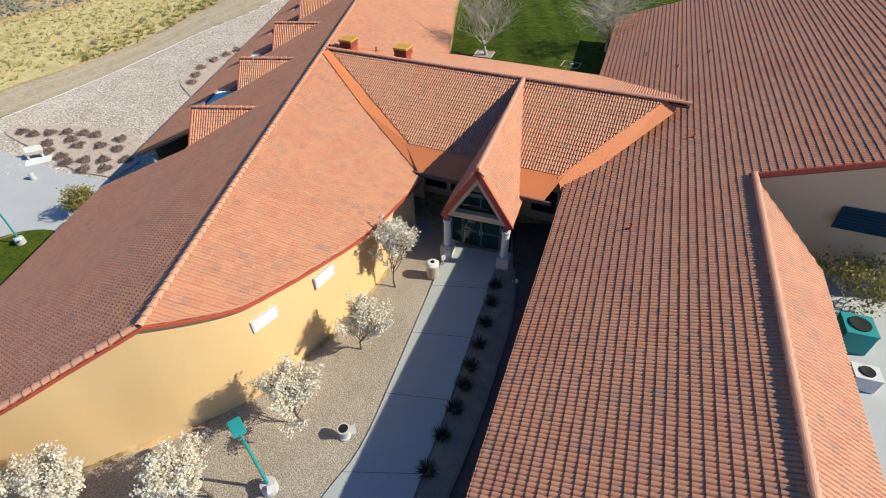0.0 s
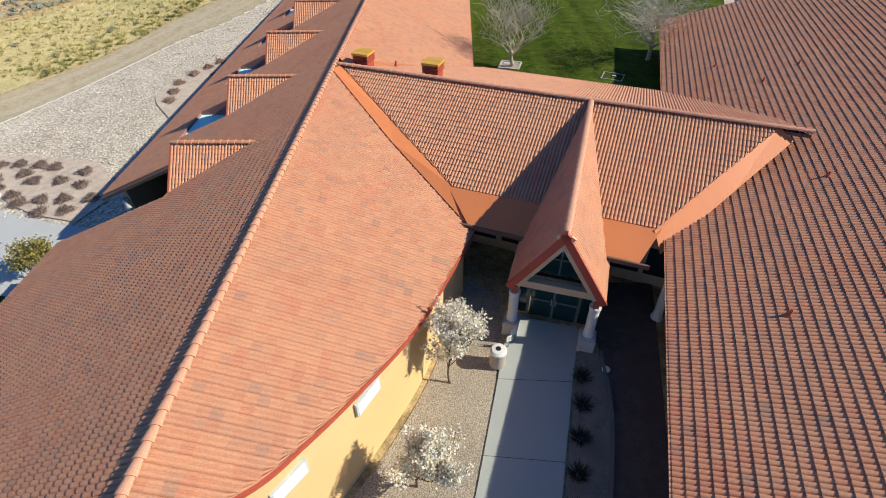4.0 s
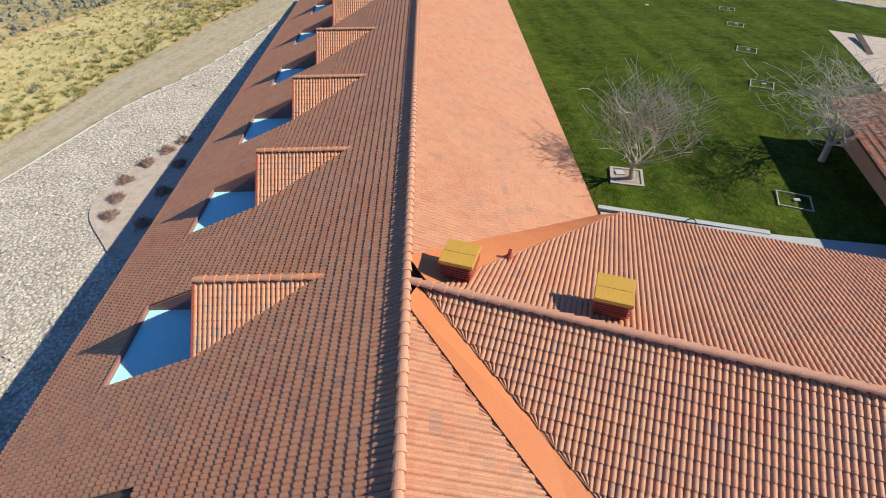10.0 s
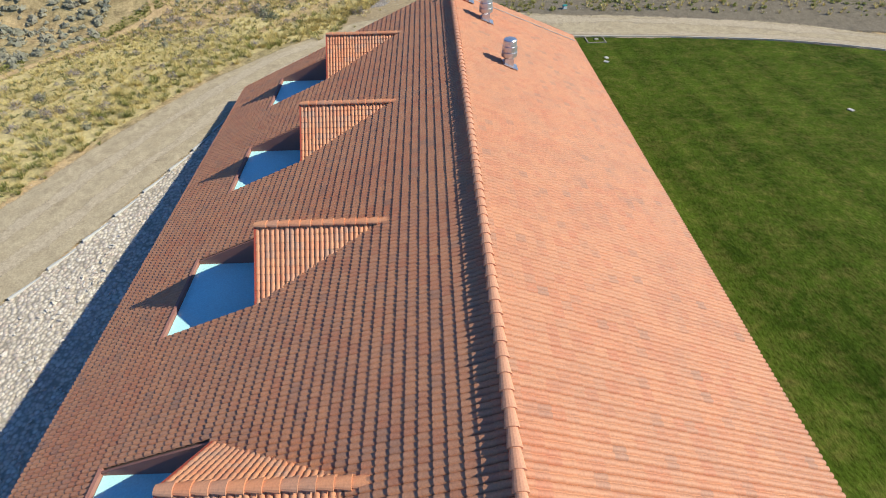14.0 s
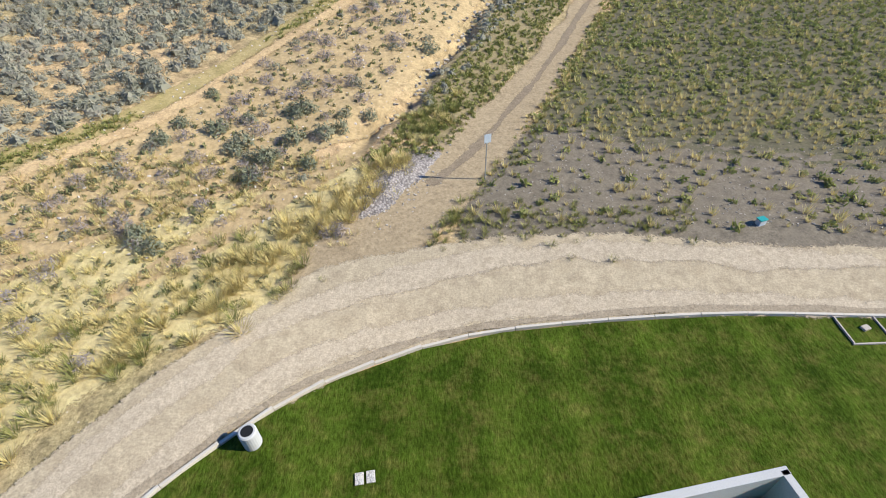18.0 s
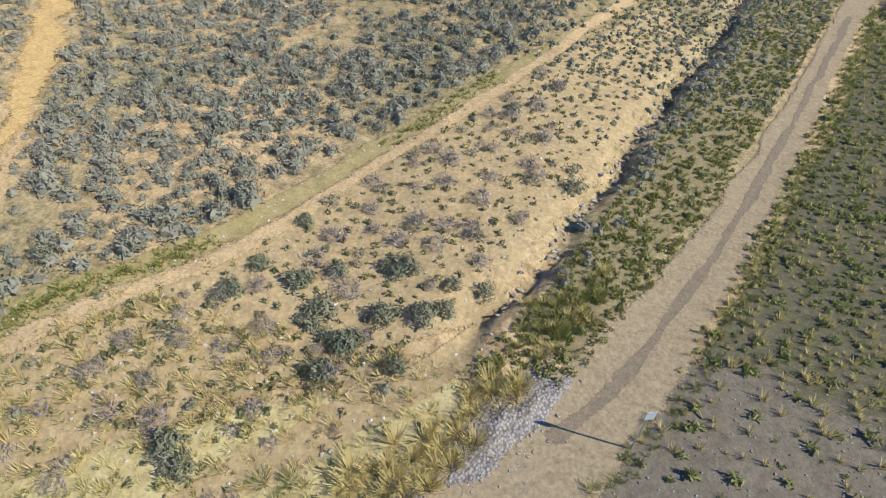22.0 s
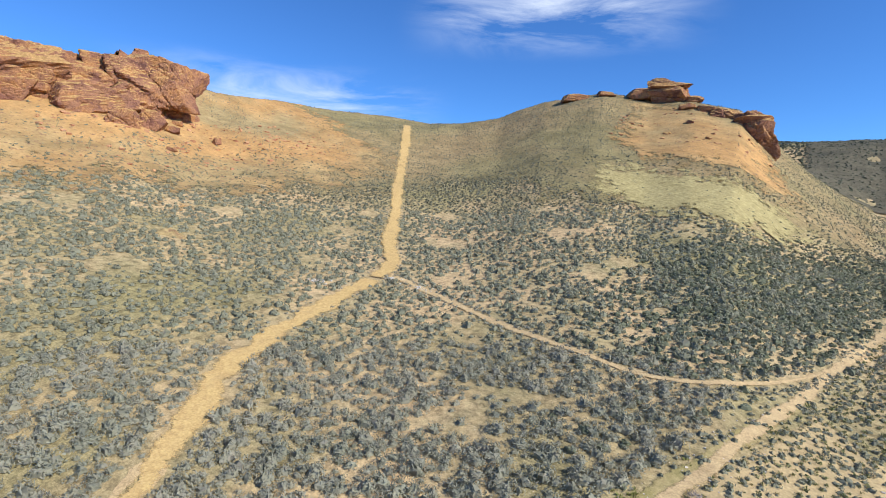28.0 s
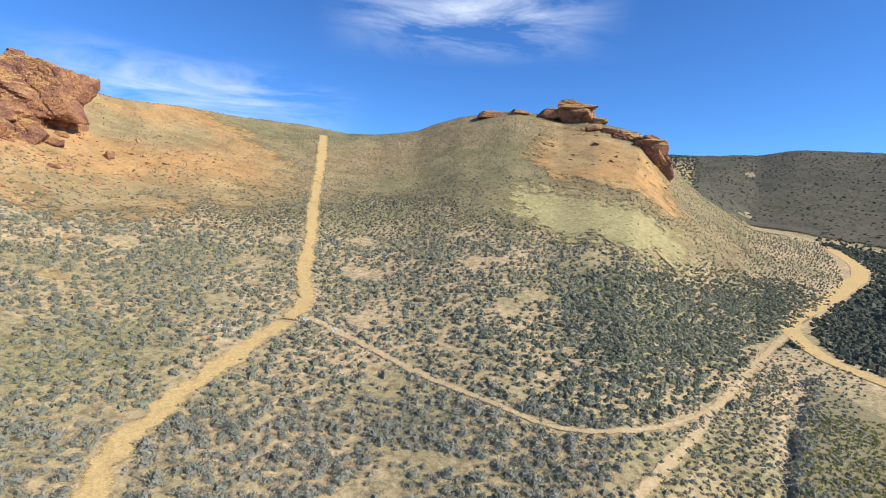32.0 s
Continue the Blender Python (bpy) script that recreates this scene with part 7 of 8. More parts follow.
tree("bare_tree", 22.3, 42.4, "leafless pale-barked tree beside the east wing", "tree", 17.0, 0.74, 9, 5, (9, 4, 3, 2, 2), M_PALEBARK, "bare lawn trees", first=0.12, thick=0.2, upward=0.28, reach=(0.76, 1.0))
tree("yard_tree", 27.4, 11.5, "young tree with yellow-green leaves in the yard", "tree", 4.9, 0.5, 23, 3, (6, 4, 4), M_PALEBARK, "", M_NEWLEAF, 9, 0.055, first=0.35, thick=0.06, upward=0.6)
tree("plaza_bush", -17.4, 21.2, "loose yellow-green bush beside the plaza", "bush", 5.2, 0.55, 31, 3, (6, 4, 3), M_BARK, "", M_NEWLEAF, 6, 0.06, first=0.2, thick=0.06, upward=0.5)
tree("plaza_bush", -17.6, 22.9, "low olive bush at the plaza corner", "bush", 3.6, 0.55, 37, 3, (6, 4, 3), M_BARK, "", M_NEWLEAF, 8, 0.06, first=0.2, thick=0.05, upward=0.5)

# ---- courtyard furniture ----


def lamp_post(x, y, top, head_turn, label):
    z = float(land(x, y))
    ob = thing("lamp_post", label, "lamp post", (x, y, z), "teal lamp posts")
    bm = bmesh.new()
    add_lathe(bm, (0, 0, -0.1), [(0.3, 0), (0.3, 0.55), (0.27, 0.62), (0.1, 0.64)], 20)
    part("footing", bm, M_CONC, ob, "round concrete footing")
    bm = bmesh.new()
    add_tube(bm, [(0, 0, 0.5), (0, 0, top)], [0.06, 0.05], 10)
    part("pole", bm, M_TEAL, ob)
    d = Vector((math.cos(head_turn), math.sin(head_turn), 0))
    bm = bmesh.new()
    add_tube(bm, [(0, 0, top - 0.1), d * 0.35 + Vector((0, 0, top - 0.02))], 0.035, 8)
    part("arm", bm, M_TEAL, ob)
    box_part("lamp_head", d * 0.62 + Vector((0, 0, top)), (0.6, 0.42, 0.2), M_TEAL, ob, head_turn, 0.03, "square teal lamp head")
    bm = bmesh.new()
    add_box(bm, Vector((0.28, -0.24, 0.62)), (0.34, 0.3, 0.12), 0.4, 0.01)
    part("ballast_box", bm, M_COL, ob, "pale box on the footing")
    return ob


lamp_post(3.48, 2.05, 3.5, 2.3, "teal steel lamp post on a round concrete footing")
lamp_post(-20.1, 18.6, 4.0, 2.6, "teal steel lamp post on lawn by the plaza")
ob = thing("ash_urn", "pale concrete urn with dark open top", "urn", (5.77, 4.2, -0.97))
bm = bmesh.new()
add_lathe(bm, (0, 0, 0), [(0.2, 0), (0.23, 0.06), (0.16, 0.12), (0.18, 0.35), (0.24, 0.55), (0.25, 0.62), (0.19, 0.62)], 24)
part("bowl", bm, M_CONC, ob)
bm = bmesh.new()
add_lathe(bm, (0, 0, 0.625), [(0.185, 0), (0.185, 0.004)], 24)
part("sand_well", bm, M_BLACK, ob)
box_part("footplate", (0.1, 0.25, 0.02), (0.5, 0.4, 0.05), M_CONC, ob, 0.3)
ob = thing("litter_bin", "round pebbled concrete litter bin with domed lid", "litter bin", (8.5, 13.3, -0.92))
bm = bmesh.new()
add_lathe(bm, (0, 0, 0), [(0.3, 0), (0.32, 0.05), (0.32, 0.78), (0.3, 0.8)], 28)
part("drum", bm, M_PIER, ob)
bm = bmesh.new()
add_lathe(bm, (0, 0, 0.8), [(0.34, 0), (0.34, 0.08), (0.26, 0.16), (0.12, 0.18)], 28)
part("lid", bm, M_COL, ob, "pale lid with round hole")
bm = bmesh.new()
add_lathe(bm, (0, 0, 0.975), [(0.11, 0), (0.11, 0.012)], 20)
part("hole", bm, M_BLACK, ob)
for k, (x, y) in enumerate(((9.0, 14.15), (9.2, 14.5))):
    ob = thing("sign_stake", "short white panel on a stake by the entrance", "sign", (x, y, -0.95), "entrance stakes")
    box_part("stake", (0, 0, 0.35), (0.04, 0.04, 0.7), M_FRAME, ob)
    box_part("panel", (0, 0, 0.55), (0.22, 0.03, 0.34), M_ENAMEL, ob, 0.5, 0.006)
ob = thing("ground_disc", "white round cover lying in the shaded bed", "cover", (12.78, 13.1, -0.95))
bm = bmesh.new()
add_lathe(bm, (0, 0, 0), [(0.16, 0), (0.16, 0.05), (0.12, 0.08), (0.02, 0.085)], 20)
part("cap", bm, M_ENAMEL, ob)

# windows in the curved wall
for k, (x, y, z, w, tx, ty) in enumerate(((2.68, 6.8, 2.75, 1.05, 0.57, 0.82), (4.3, 9.55, 2.45, 1.05, 0.47, 0.88))):
    n = Vector((ty, -tx, 0))
    c = Vector((x, y, z)) - n * 0.12
    a = math.atan2(ty, tx)
    win = box_part("window_1" if k == 0 else "window_2", c, (w + 0.12, 0.1, 0.62), M_FRAME, None, a, 0.01)
    tagged(win, "white blind behind a small wall window", "window", kind="structure")
    box_part("pane", c + n * 0.052, (w, 0.02, 0.5), M_ENAMEL, win, a)

# ---- roof fittings ----


def roof_vent(x, y, label):
    """A round louvred vent on a flashed square base."""
    z = roof_z(x)
    ob = thing("roof_vent", label, "roof vent", (x, y, z), "metal roof vents")
    tilt = Matrix.Rotation(math.atan(SLOPE), 4, "Y")
    box_part("flashing", (0.08, 0, 0.06), (0.75, 0.62, 0.03), M_METAL, ob, tilt=tilt)
    box_part("curb", (0, 0, 0.2), (0.42, 0.42, 0.42), M_METAL, ob, bevel=0.01)
    bm = bmesh.new()
    add_lathe(bm, (0, 0, 0.4), [(0.2, 0), (0.24, 0.06), (0.36, 0.1), (0.37, 0.3), (0.33, 0.3), (0.35, 0.34), (0.34, 0.56), (0.3, 0.56), (0.32, 0.6), (0.3, 0.82), (0.27, 0.86), (0.1, 0.88)], 28)
    part("drum", bm, M_METAL, ob)
    return ob


roof_vent(1.75, 78.9, "squat silver metal vent on the sunlit slope")
roof_vent(2.35, 73.6, "squat silver metal vent on the sunlit slope")
ob = thing("chimney_flue", "silver flue pipe on a red painted base", "flue", (0.66, 81.1, roof_z(0.66)))
box_part("base", (0, 0, 0.12), (0.62, 0.6, 0.42), M_REDPAINT, ob, bevel=0.02)
box_part("base_flashing", (0.3, 0, -0.02), (0.7, 0.7, 0.03), M_METAL, ob, tilt=Matrix.Rotation(math.atan(SLOPE), 4, "Y"))
bm = bmesh.new()
add_lathe(bm, (0, 0, 0.33), [(0.2, 0), (0.2, 0.22)], 24)
part("collar", bm, M_REDPAINT, ob)
bm = bmesh.new()
add_lathe(bm, (0, 0, 0.5), [(0.18, 0), (0.18, 0.4), (0.21, 0.42), (0.21, 0.5), (0.05, 0.53)], 24)
part("pipe", bm, M_METAL, ob)


def vent_pipe(x, y, z, label, h=0.32, r=0.06):
    ob = thing("vent_pipe", label, "vent pipe", (x, y, z), "small vent pipes")
    bm = bmesh.new()
    add_lathe(bm, (0, 0, -0.05), [(r, 0), (r, h), (r * 0.8, h), (r * 0.8, h - 0.03)], 14)
    part("pipe", bm, M_REDPAINT, ob)
    bm = bmesh.new()
    add_lathe(bm, (0, 0, 0.0), [(r * 2.4, 0), (r * 1.5, 0.06), (r * 1.05, 0.1)], 14)
    part("boot", bm, M_REDPAINT, ob)


vent_pipe(0.35, 81.95, roof_z(0.35) + 0.02, "small red vent pipe by the ridge")
q = cross(2.5, -2.0)
vent_pipe(3.2, 30.75, 4.42, "small red vent pipe on the connecting wing")
for a, d in ((-3.5, 4.6), (4.2, 2.2), (14.5, 3.0), (16.0, 1.2), (18.0, 5.0)):
    p = big(a, d, 0.04)
    vent_pipe(p.x, p.y, p.z, "small dull red vent pipe on the tile slope", 0.26, 0.045)


def hooded_vent(a, d):
    """A square louvred box with a yellow sheet-metal top."""
    p = cross(a, d)
    ob = thing("roof_box_vent", "red louvred roof vent with yellow metal top", "roof vent", p, "square roof vents")
    ob.rotation_euler = (0, 0, ct)
    box_part("curb", (0, 0, 0.15), (0.8, 0.8, 0.5), M_REDPAINT, ob, bevel=0.01)
    for k in range(5):
        box_part("louvre", (0, 0, 0.34 + 0.085 * k), (0.94, 0.94, 0.035), M_REDPAINT, ob, bevel=0.008)
    top = box_part("top", (0, 0, 0.80), (1.0, 1.0, 0.12), M_OCHRE, ob, bevel=0.02, label="yellow sheet-metal top")
    box_part("top_rib", (0, 0, 0.865), (0.9, 0.04, 0.012), M_OCHRE, top)


hooded_vent(1.35, -1.1)
hooded_vent(5.65, -0.95)

CABLE = [(1.15, 81.76), (2.4, 81.84), (4.0, 82.02), (5.8, 82.25), (7.85, 82.52)]
bm = bmesh.new()
add_tube(bm, [Vector((x, y, roof_z(x) + 0.075)) for x, y in CABLE], [0.022] * len(CABLE), 5)
tagged(part("roof_cable", bm, M_CONC, None), "thin pale cable lying across the roof tiles", "cable")

# ---- north yard ----
yard = thing("equipment_enclosure", "low concrete walls round an equipment pit on the lawn", "enclosure", (0, 0, 0))
box_part("wall", (2.9, 86.95, -1.25), (5.3, 0.22, 2.5), M_CONC, yard, 0.155, 0.01)
box_part("wall", (5.75, 85.6, -1.25), (0.22, 3.6, 2.5), M_CONC, yard, 0.2, 0.01)
box_part("wall", (0.3, 84.9, -1.25), (0.22, 3.4, 2.5), M_CONC, yard, 0.02, 0.01)
box_part("pit_floor", (3.0, 85.0, -1.12), (5.4, 3.8, 0.1), M_CONC, yard)
unit = thing("chiller_unit", "teal rooftop-style cooling unit with two fans", "cooling unit", (2.6, 84.95, -1.07), "")
unit.rotation_euler = (0, 0, 0.02)
box_part("cabinet", (0, 0, 0.75), (2.0, 1.7, 1.4), M_TEAL, unit, bevel=0.02)
for k, (x, y, sx, sy) in enumerate(((0, 0.72, 2.06, 0.3), (-0.93, -0.1, 0.2, 1.5), (0.93, -0.1, 0.2, 1.5), (0, -0.8, 2.06, 0.14))):
    box_part("rim", (x, y, 1.53), (sx, sy, 0.22), M_TEAL, unit, bevel=0.01)
for sx in (-0.42, 0.42):
    bm = bmesh.new()
    add_lathe(bm, (sx, -0.1, 1.45), [(0.36, 0), (0.38, 0.1), (0.34, 0.1), (0.34, 0.02), (0.02, 0.02)], 28)
    fan = part("fan_ring", bm, M_METAL, unit)
    for j in range(4):
        box_part("blade", (sx + 0.16 * math.cos(j * 1.57), -0.1 + 0.16 * math.sin(j * 1.57), 1.5), (0.3, 0.12, 0.015), M_METAL, fan, j * 1.57, tilt=Matrix.Rotation(0.35, 4, "X"))

ob = thing("stone_bin", "short concrete bin standing by the kerb", "litter bin", (-9.12, 89.62, float(land(-9.12, 89.62)) + 0.03))
bm = bmesh.new()
add_lathe(bm, (0, 0, 0), [(0.26, 0), (0.28, 0.04), (0.28, 0.72), (0.24, 0.76), (0.2, 0.76)], 24)
part("drum", bm, M_CONC, ob)
bm = bmesh.new()
add_lathe(bm, (0, 0, 0.762), [(0.19, 0), (0.19, 0.004)], 20)
part("opening", bm, M_BLACK, ob)


def flat_marker(x, y, w, d, turn, label):
    ob = new("lawn_marker", mesh_of("lawn_marker", [], []))
    bpy.data.objects.remove(ob)
    ob = box_part("lawn_marker", (0, 0, 0), (w, d, 0.04), M_PALESTONE, None, 0, 0.008)
    ob.location, ob.rotation_euler = (x, y, float(land(x, y)) + 0.09), (0, 0, turn)
    return tagged(ob, label, "marker", "pale lawn markers")


for x, y, t in ((-5.76, 88.44, 0.1), (-5.43, 88.5, 0.12), (12.55, 89.3, 0.2), (12.3, 88.5, 0.9), (25.4, 79.2, 0.4), (39, 82, 0.5), (38.6, 81.2, 0.2)):
    flat_marker(x, y, 0.26, 0.36, t, "flat pale stone marker set in the lawn")


def valve_box(x, y, turn, w=1.5, d=1.3):
    ob = thing("valve_pit", "concrete-edged valve pit sunk in the lawn", "valve pit", (x, y, float(land(x, y)) + 0.06), "lawn valve pits")
    ob.rotation_euler = (0, 0, turn)
    for sx, sy, lx, ly in ((0, d / 2, w, 0.06), (0, -d / 2, w, 0.06), (w / 2, 0, 0.06, d), (-w / 2, 0, 0.06, d)):
        box_part("frame_board", (sx, sy, 0.01), (lx + (0.12 if ly < 0.2 else -0.12), ly, 0.12), M_PIER, ob, bevel=0.01)
    box_part("pit_floor", (0, 0, 0.0), (w - 0.1, d - 0.1, 0.04), M_LAWN, ob)
    box_part("valve_cover", (0.1, 0.05, 0.06), (0.3, 0.22, 0.1), M_PIER, ob, 0.3, 0.01)


for x, y, t in ((27.72, 61.5, -0.5), (24.69, 53.36, -0.5), (30.92, 69.96, -0.5), (33.28, 76.6, -0.5), (18.6, 38.6, -0.4), (12.7, 93.35, 0.0)):
    valve_box(x, y, t)

# kerb between lawn and road
M_KERB = speckled("cream_kerb_stone", (0.60, 0.55, 0.45), (0.48, 0.43, 0.35), 0.7, 0.9)
kerb = thing("kerb", "pale concrete kerb between lawn and gravel road", "kerb", kind="structure")
line = resample(KERB_LINE, 44)
for p, q in zip(line, line[1:]):
    d = q - p
    c = (p + q) / 2
    box_part("kerb_stone", (c[0], c[1], float(land(*c)) + 0.06), (float(np.hypot(*d)) - 0.02, 0.11, 0.2), M_KERB, kerb, math.atan2(d[1], d[0]), 0.012)
edge = thing("edging_strip", "thin concrete strip between river stones and road", "edging", kind="structure")
line = resample([(-39.4, 22.4), (-31, 45.2), (-26.5, 59.4), (-21.4, 66.9), (-16.2, 76.9), (-14.1, 83.2)], 34)
for p, q in zip(line, line[1:]):
    d = q - p
    c = (p + q) / 2
    box_part("edging_piece", (c[0], c[1], float(land(*c)) + 0.05), (float(np.hypot(*d)) - 0.02, 0.1, 0.12), M_CONC, edge, math.atan2(d[1], d[0]), 0.008)
sheet("road_verge", [(-40.2, 22.2), (-31.2, 45.4), (-26.8, 59.5), (-21.7, 67), (-16.5, 77), (-14.2, 83.4)], [(-41, 22.6), (-31.9, 45.7), (-27.6, 59.8), (-22.4, 67.4), (-17.1, 77.4), (-14.7, 83.6)], M_STRAW, "narrow yellow-green verge along the road", "verge", 0.075, ragged=0.12)

# sign beside the dirt track
ob = thing("track_sign", "plain pale sign plate on a thin steel post", "sign", (-0.77, 102.2, float(land(-0.77, 102.2))))
bm = bmesh.new()
add_tube(bm, [(0, 0, -0.2), (0, 0, 2.4)], 0.03, 8)
part("post", bm, M_METAL, ob)
box_part("plate", (0.03, -0.03, 2.3), (0.34, 0.02, 0.44), M_FRAME, ob, 0.35, 0.004)
ob = thing("cable_box", "small pale utility box at the road edge", "utility box", (11.05, 98.6, float(land(11.05, 98.6)) + 0.02))
box_part("body", (0, 0, 0.14), (0.36, 0.26, 0.3), M_FRAME, ob, 0.3, 0.02)
box_part("lid", (0, 0, 0.3), (0.4, 0.3, 0.04), M_TEAL, ob, 0.3, 0.01)
ob = thing("site_tank", "white storage tank beside the far dirt road", "tank", (44, 172, float(land(44, 172))))
bm = bmesh.new()
add_lathe(bm, (0, 0, 0), [(1.1, 0), (1.1, 2.6), (0.9, 2.8), (0.1, 2.9)], 20)
part("shell", bm, M_COL, ob)

# tree square, retaining wall and paving on the lawn side
sq = thing("tree_square", "concrete edging round bare soil under a tree", "tree square", (11.05, 41.15, float(land(11.05, 41.15)) + 0.06))
sq.rotation_euler = (0, 0, -0.25)
for sx, sy, lx, ly in ((0, 0.75, 1.7, 0.14), (0, -0.75, 1.7, 0.14), (0.78, 0, 0.14, 1.36), (-0.78, 0, 0.14, 1.36)):
    box_part("edge_bar", (sx, sy, 0.03), (lx, ly, 0.12), M_PIER, sq, 0, 0.012)
box_part("soil", (0, 0, 0.0), (1.5, 1.4, 0.08), M_BED, sq)
box_part("cover_slab", (-0.35, 0.3, 0.06), (0.45, 0.4, 0.06), M_CONC, sq, 0.2, 0.01)
rw = thing("retaining_wall", "low grey concrete wall beside the lawn", "wall", kind="structure")
box_part("wall_run", (12.4, 37.2, 0.28), (7.6, 0.3, 0.75), M_CONC, rw, math.atan2(-2.1, 6.8), 0.015)
sheet("yard_paving", [(8.2, 34.9), (12, 33.5), (16, 32), (20, 31)], [(8.8, 38.0), (12.3, 37.0), (16, 36), (21, 35)], M_CONC, "pale concrete paving behind the connecting wing", "paving", 0.12, nb=8)
ob = thing("bicycle_rack", "dark steel hoop rack on the rear paving", "rack", (11.2, 35.9, float(land(11.2, 35.9)) + 0.13))
for k in range(3):
    bm = bmesh.new()
    add_tube(bm, [(0.5 * k + 0.32 * math.cos(t), 0.14 * k, 0.42 + 0.4 * math.sin(t)) for t in np.linspace(-0.3, 2 * math.pi - 0.3, 22)], 0.025, 6)
    part("hoop", bm, M_BLACK, ob)
sheet("east_paving", [(31.5, 49.5), (33.7, 54.9), (36.2, 61.2), (38.6, 67.4)], [(42, 40), (45, 46), (48, 51), (51, 55)], M_PALEBED, "pale brown paving beyond the lawn", "paving", 0.09, step=1.5, smooth=False)
wt = thing("paving_strip", "narrow dark strip of planting in the paving", "planting", kind="structure")
box_part("strip", (37.5, 60.5, float(land(37.5, 60.5)) + 0.12), (9.4, 0.5, 0.06), M_DARKBED, wt, math.atan2(8.6, 3.85))

# ---- west side: plaza, beds, lawn ----
sheet("plaza", [(-8.1, 25.6), (-14.4, 25.8), (-16.2, 25.85), (-20, 26.6), (-23.5, 27.6), (-28, 29.5), (-36, 31)], [(-8.1, 18.6), (-14.4, 18.8), (-17.0, 19.6), (-20, 20.0), (-22.5, 18.6), (-26, 14), (-36, 8)], M_CONC, "pale concrete plaza at the west entrance", "paving", 0.1, na=60, nb=20)
sheet("west_lawn", [(-13.8, -4), (-13.8, 8), (-13.9, 18.6), (-15.2, 19.4), (-17.5, 20.3)], [(-36, -4), (-32, 2), (-26, 13.5), (-22.5, 18.3), (-20, 20.2)], M_LAWN, "green lawn beside the west plaza", "lawn", 0.06, na=40, nb=18)
sheet("shrub_bed", [(-32.5, 33.6), (-31.2, 32.5), (-26, 29.8), (-22, 27.6), (-18.2, 26.6)], [(-31.5, 34.6), (-28, 34.9), (-24, 34.7), (-20, 33.4), (-17.4, 29)], M_PALEBED, "rounded mulch bed full of dormant shrubs", "planting bed", 0.14, na=40, nb=12)
for x, y in ((-30.67, 33.3), (-28.1, 33.4), (-26.6, 33.6), (-25, 33.5), (-23.7, 33.2), (-21, 32.6), (-20.3, 30.9), (-22.1, 31.4), (-24.1, 31.3), (-24.5, 29.5), (-22.1, 29), (-20.5, 29.1), (-23.4, 28.6), (-21.3, 27.6), (-19.6, 27.8), (-27.1, 31.5), (-29.4, 33), (-26.2, 30.2), (-18.6, 29.2), (-25.4, 32.3)):
    shrub("dormant_shrub", x, y, 0.62, 0.42, 400, M_PURPLE, "low purplish dormant shrub in a mulch bed", "plaza bed shrubs", 0.3, 0.03)
sheet("shrub_bed", [(-17, 40.6), (-16.5, 45), (-16.3, 50), (-17, 55.4)], [(-18.6, 41.5), (-21.6, 45.5), (-21.4, 49.5), (-18.8, 55.8)], M_PALEBED, "curved mulch bed beside the building", "planting bed", 0.14, na=30, nb=8)
for x, y in ((-18.7, 54.5), (-19.4, 53), (-20.2, 51.2), (-20.8, 49), (-20.4, 46.8), (-20, 44.9), (-17.6, 47.5), (-17.5, 44), (-17.8, 51)):
    shrub("dormant_shrub", x, y, 0.62, 0.45, 420, M_TWIG, "reddish brown dormant shrub by the building", "side bed shrubs", 0.3, 0.03)
ob = thing("garden_bench", "tan bench with white back on the plaza edge", "bench", (-26.5, 29.3, -4.27))
ob.rotation_euler = (0, 0, 0.5)
box_part("seat", (0, 0, 0.45), (1.3, 0.45, 0.08), M_PIER, ob, 0, 0.02)
box_part("back", (0, 0.24, 0.75), (1.3, 0.08, 0.5), M_ENAMEL, ob, 0, 0.02)
for sx in (-0.5, 0.5):
    box_part("foot", (sx, 0, 0.2), (0.14, 0.42, 0.42), M_CONC, ob, 0, 0.02)
box_part("slab", (0.2, -0.6, 0.02), (1.9, 1.1, 0.08), M_ENAMEL, ob, 0, 0.01)
ob = thing("low_bollard", "short concrete bollard on the plaza", "bollard", (-24.6, 26.2, -4.3))
bm = bmesh.new()
add_lathe(bm, (0, 0, 0), [(0.22, 0), (0.2, 0.5), (0.14, 0.58), (0.03, 0.6)], 16)
part("shaft", bm, M_CONC, ob)
# west entrance under the first dormer
for y in (20.6, 24.8):
    bm = bmesh.new()
    add_lathe(bm, (-12.6, y, -4.5), [(0.3, 0), (0.22, 0.3), (0.2, 0.5), (0.2, 3.4)], 16)
    part("entry_post", bm, M_COL, hall, "round white entrance post")
box_part("entry_front", (-8.0, 22.5, -2.6), (0.2, 4.4, 4.2), M_TAN, hall)
box_part("entry_glass", (-8.12, 22.5, -3.1), (0.06, 3.2, 2.4), M_GREENGLASS, hall)

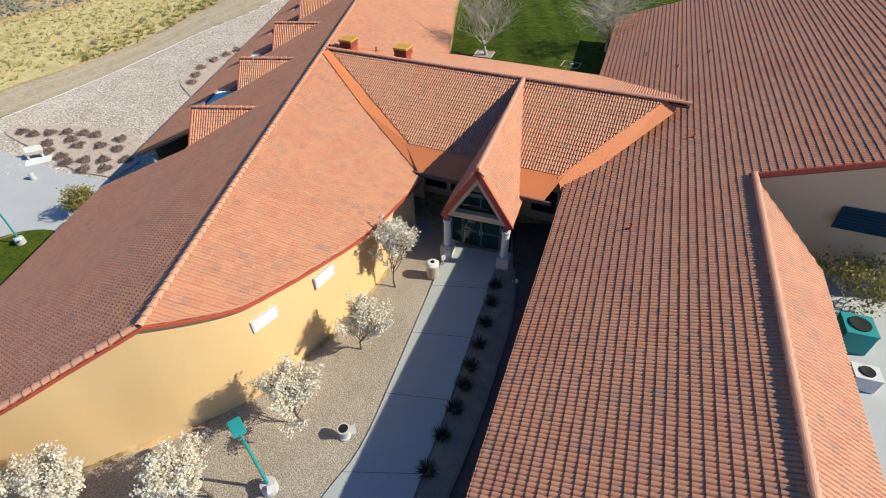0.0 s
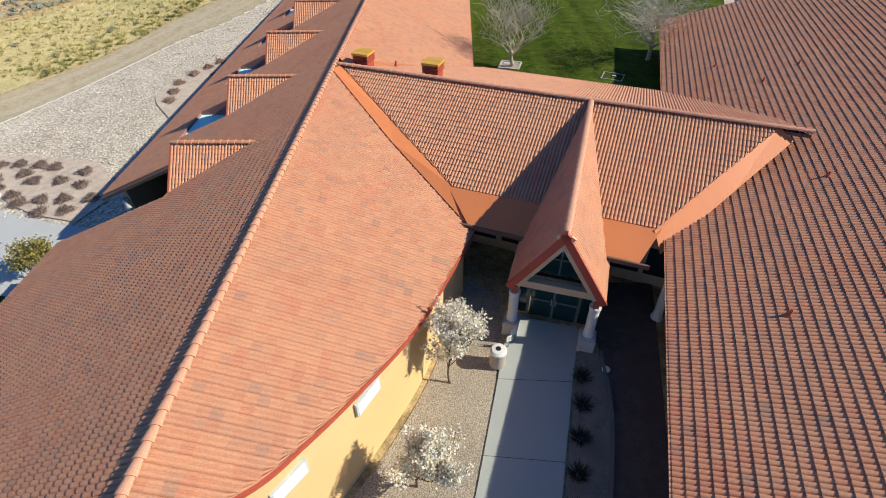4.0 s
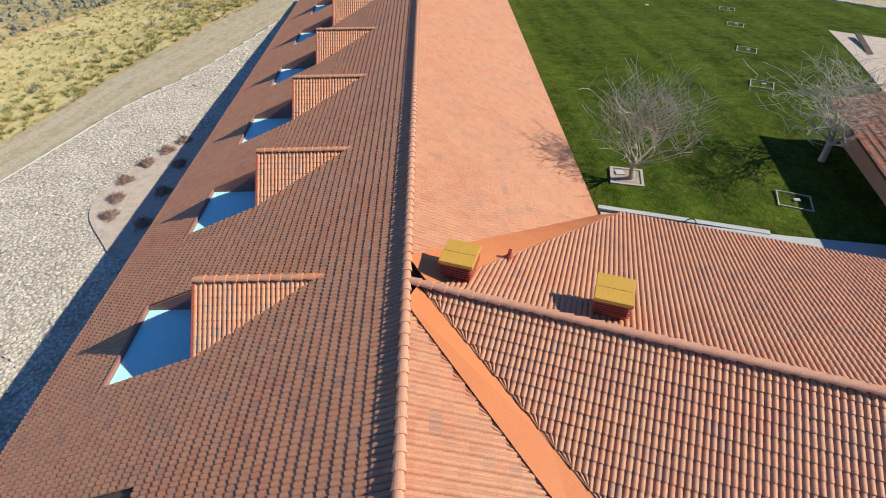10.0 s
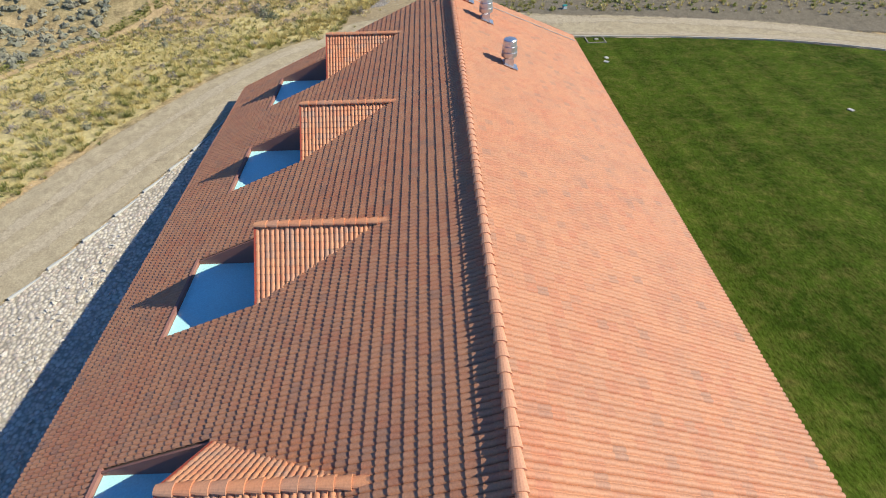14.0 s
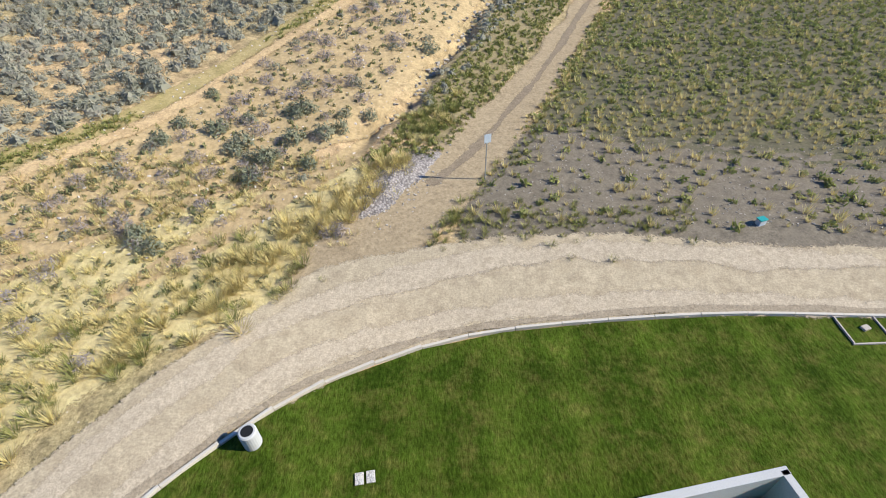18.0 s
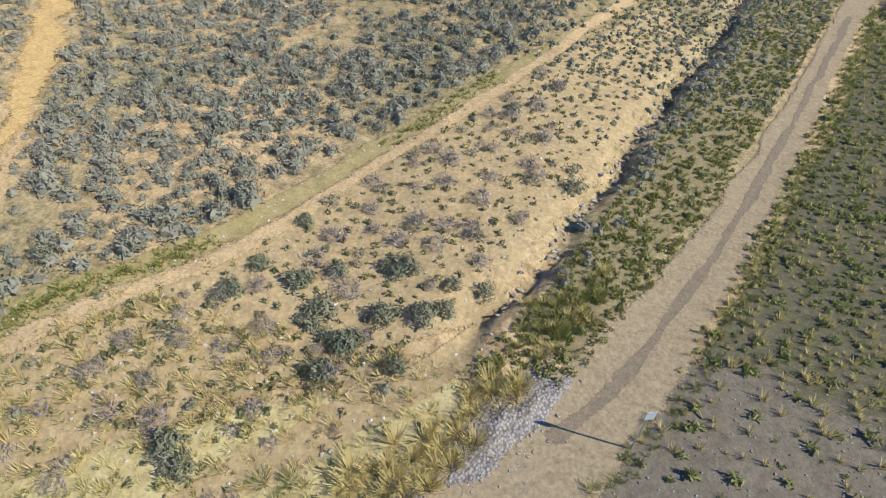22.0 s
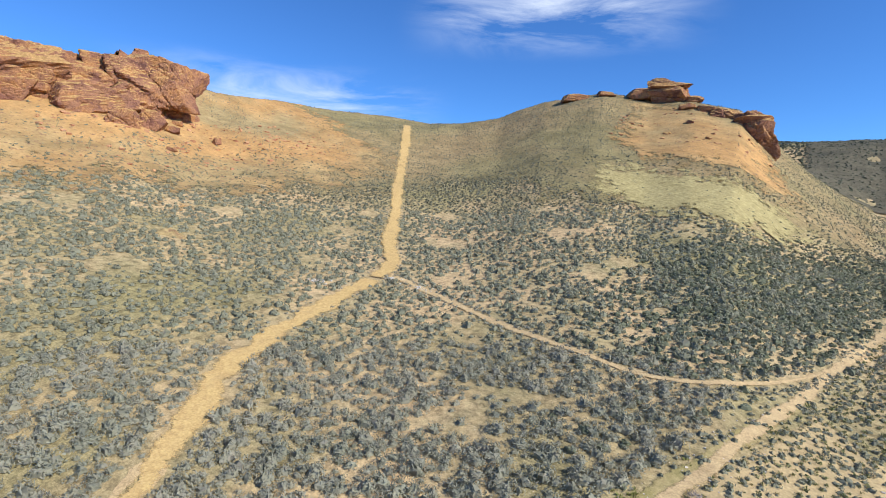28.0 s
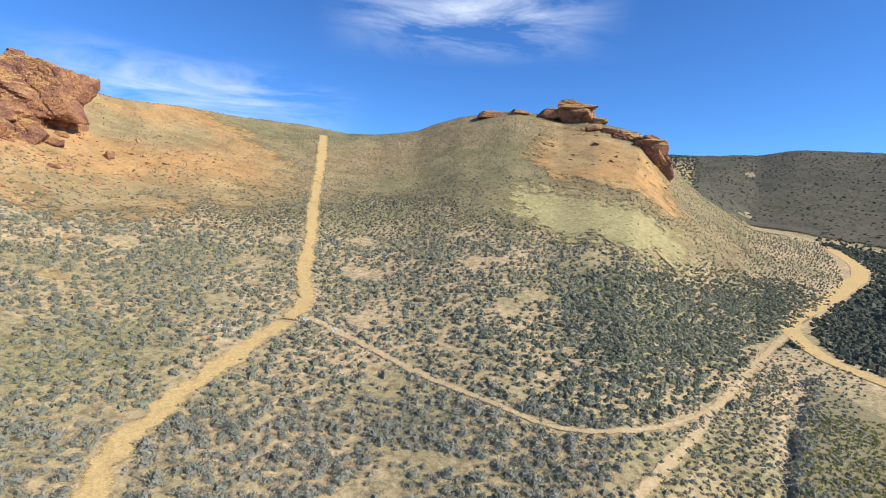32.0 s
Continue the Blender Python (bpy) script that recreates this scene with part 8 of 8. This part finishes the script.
# ---- east yard behind the wing ----
q = big(0.1, -6.2)
slab_part("yard_wall", [Vector((*big(0.05, 0.4).xy, 0.0)), Vector((*big(0.05, -12).xy, 0.0)), big(0.05, -12, -0.25), big(0.05, 0.4, -0.25)], 0.2, M_TAN, wing)
f0, f1 = big(-0.05, 0.2, 0.02), big(-0.05, -12.5, 0.02)
box_part("verge_board", (f0 + f1) / 2, ((f1 - f0).length, 0.1, 0.22), M_FASCIA, wing, tilt=(f1 - f0).to_track_quat("X", "Z").to_matrix().to_4x4())
sheet("yard_slab", [(23.6, 0), (24.6, 6), (26, 12), (27, 15)], [(40, -4), (41, 3), (42, 8), (42.5, 12)], M_CONC, "grey concrete yard slab", "paving", 1.6, nb=6)
ya = 0.63


def condenser(x, y, w, d, h, shell, label, group):
    ob = thing("condenser_unit", label, "cooling unit", (x, y, ya), group)
    ob.rotation_euler = (0, 0, -0.25)
    box_part("cabinet", (0, 0, h / 2), (w, d, h), shell, ob, 0, 0.02)
    box_part("top_rim", (0, 0, h + 0.02), (w + 0.04, d + 0.04, 0.06), shell, ob, 0, 0.01)
    bm = bmesh.new()
    add_lathe(bm, (0, 0, h + 0.05), [(min(w, d) * 0.36, 0), (min(w, d) * 0.36, 0.05), (min(w, d) * 0.32, 0.05), (0.05, 0.03)], 24)
    part("fan_guard", bm, M_BLACK, ob, "dark fan grille")


condenser(26.0, 8.6, 1.1, 1.1, 1.1, M_TEAL, "dark teal condenser unit with top fan", "yard units")
condenser(25.4, 6.6, 0.9, 0.7, 0.7, M_COL, "white condenser unit with grey sides", "yard units")
M_NAVY = speckled("dark_blue_sheet_metal", (0.012, 0.03, 0.042), (0.02, 0.04, 0.05), 1.5, 0.45)
aw = thing("awning", "dark blue corrugated awning on the yard wall", "awning", (0, 0, 0))
slab_part("sheet_roof", [(26.31, 12.95, 4.36), (29.7, 11.98, 4.3), (29.4, 11.55, 3.5), (25.97, 12.54, 3.6)], 0.05, M_NAVY, aw)
for k in range(8):
    t = k / 7
    p, q = Vector((26.31, 12.95, 4.38)).lerp(Vector((25.97, 12.54, 3.62)), t), Vector((29.7, 11.98, 4.32)).lerp(Vector((29.4, 11.55, 3.52)), t)
    bm = bmesh.new()
    add_tube(bm, [p, q], 0.03, 6)
    part("rib", bm, M_NAVY, aw)
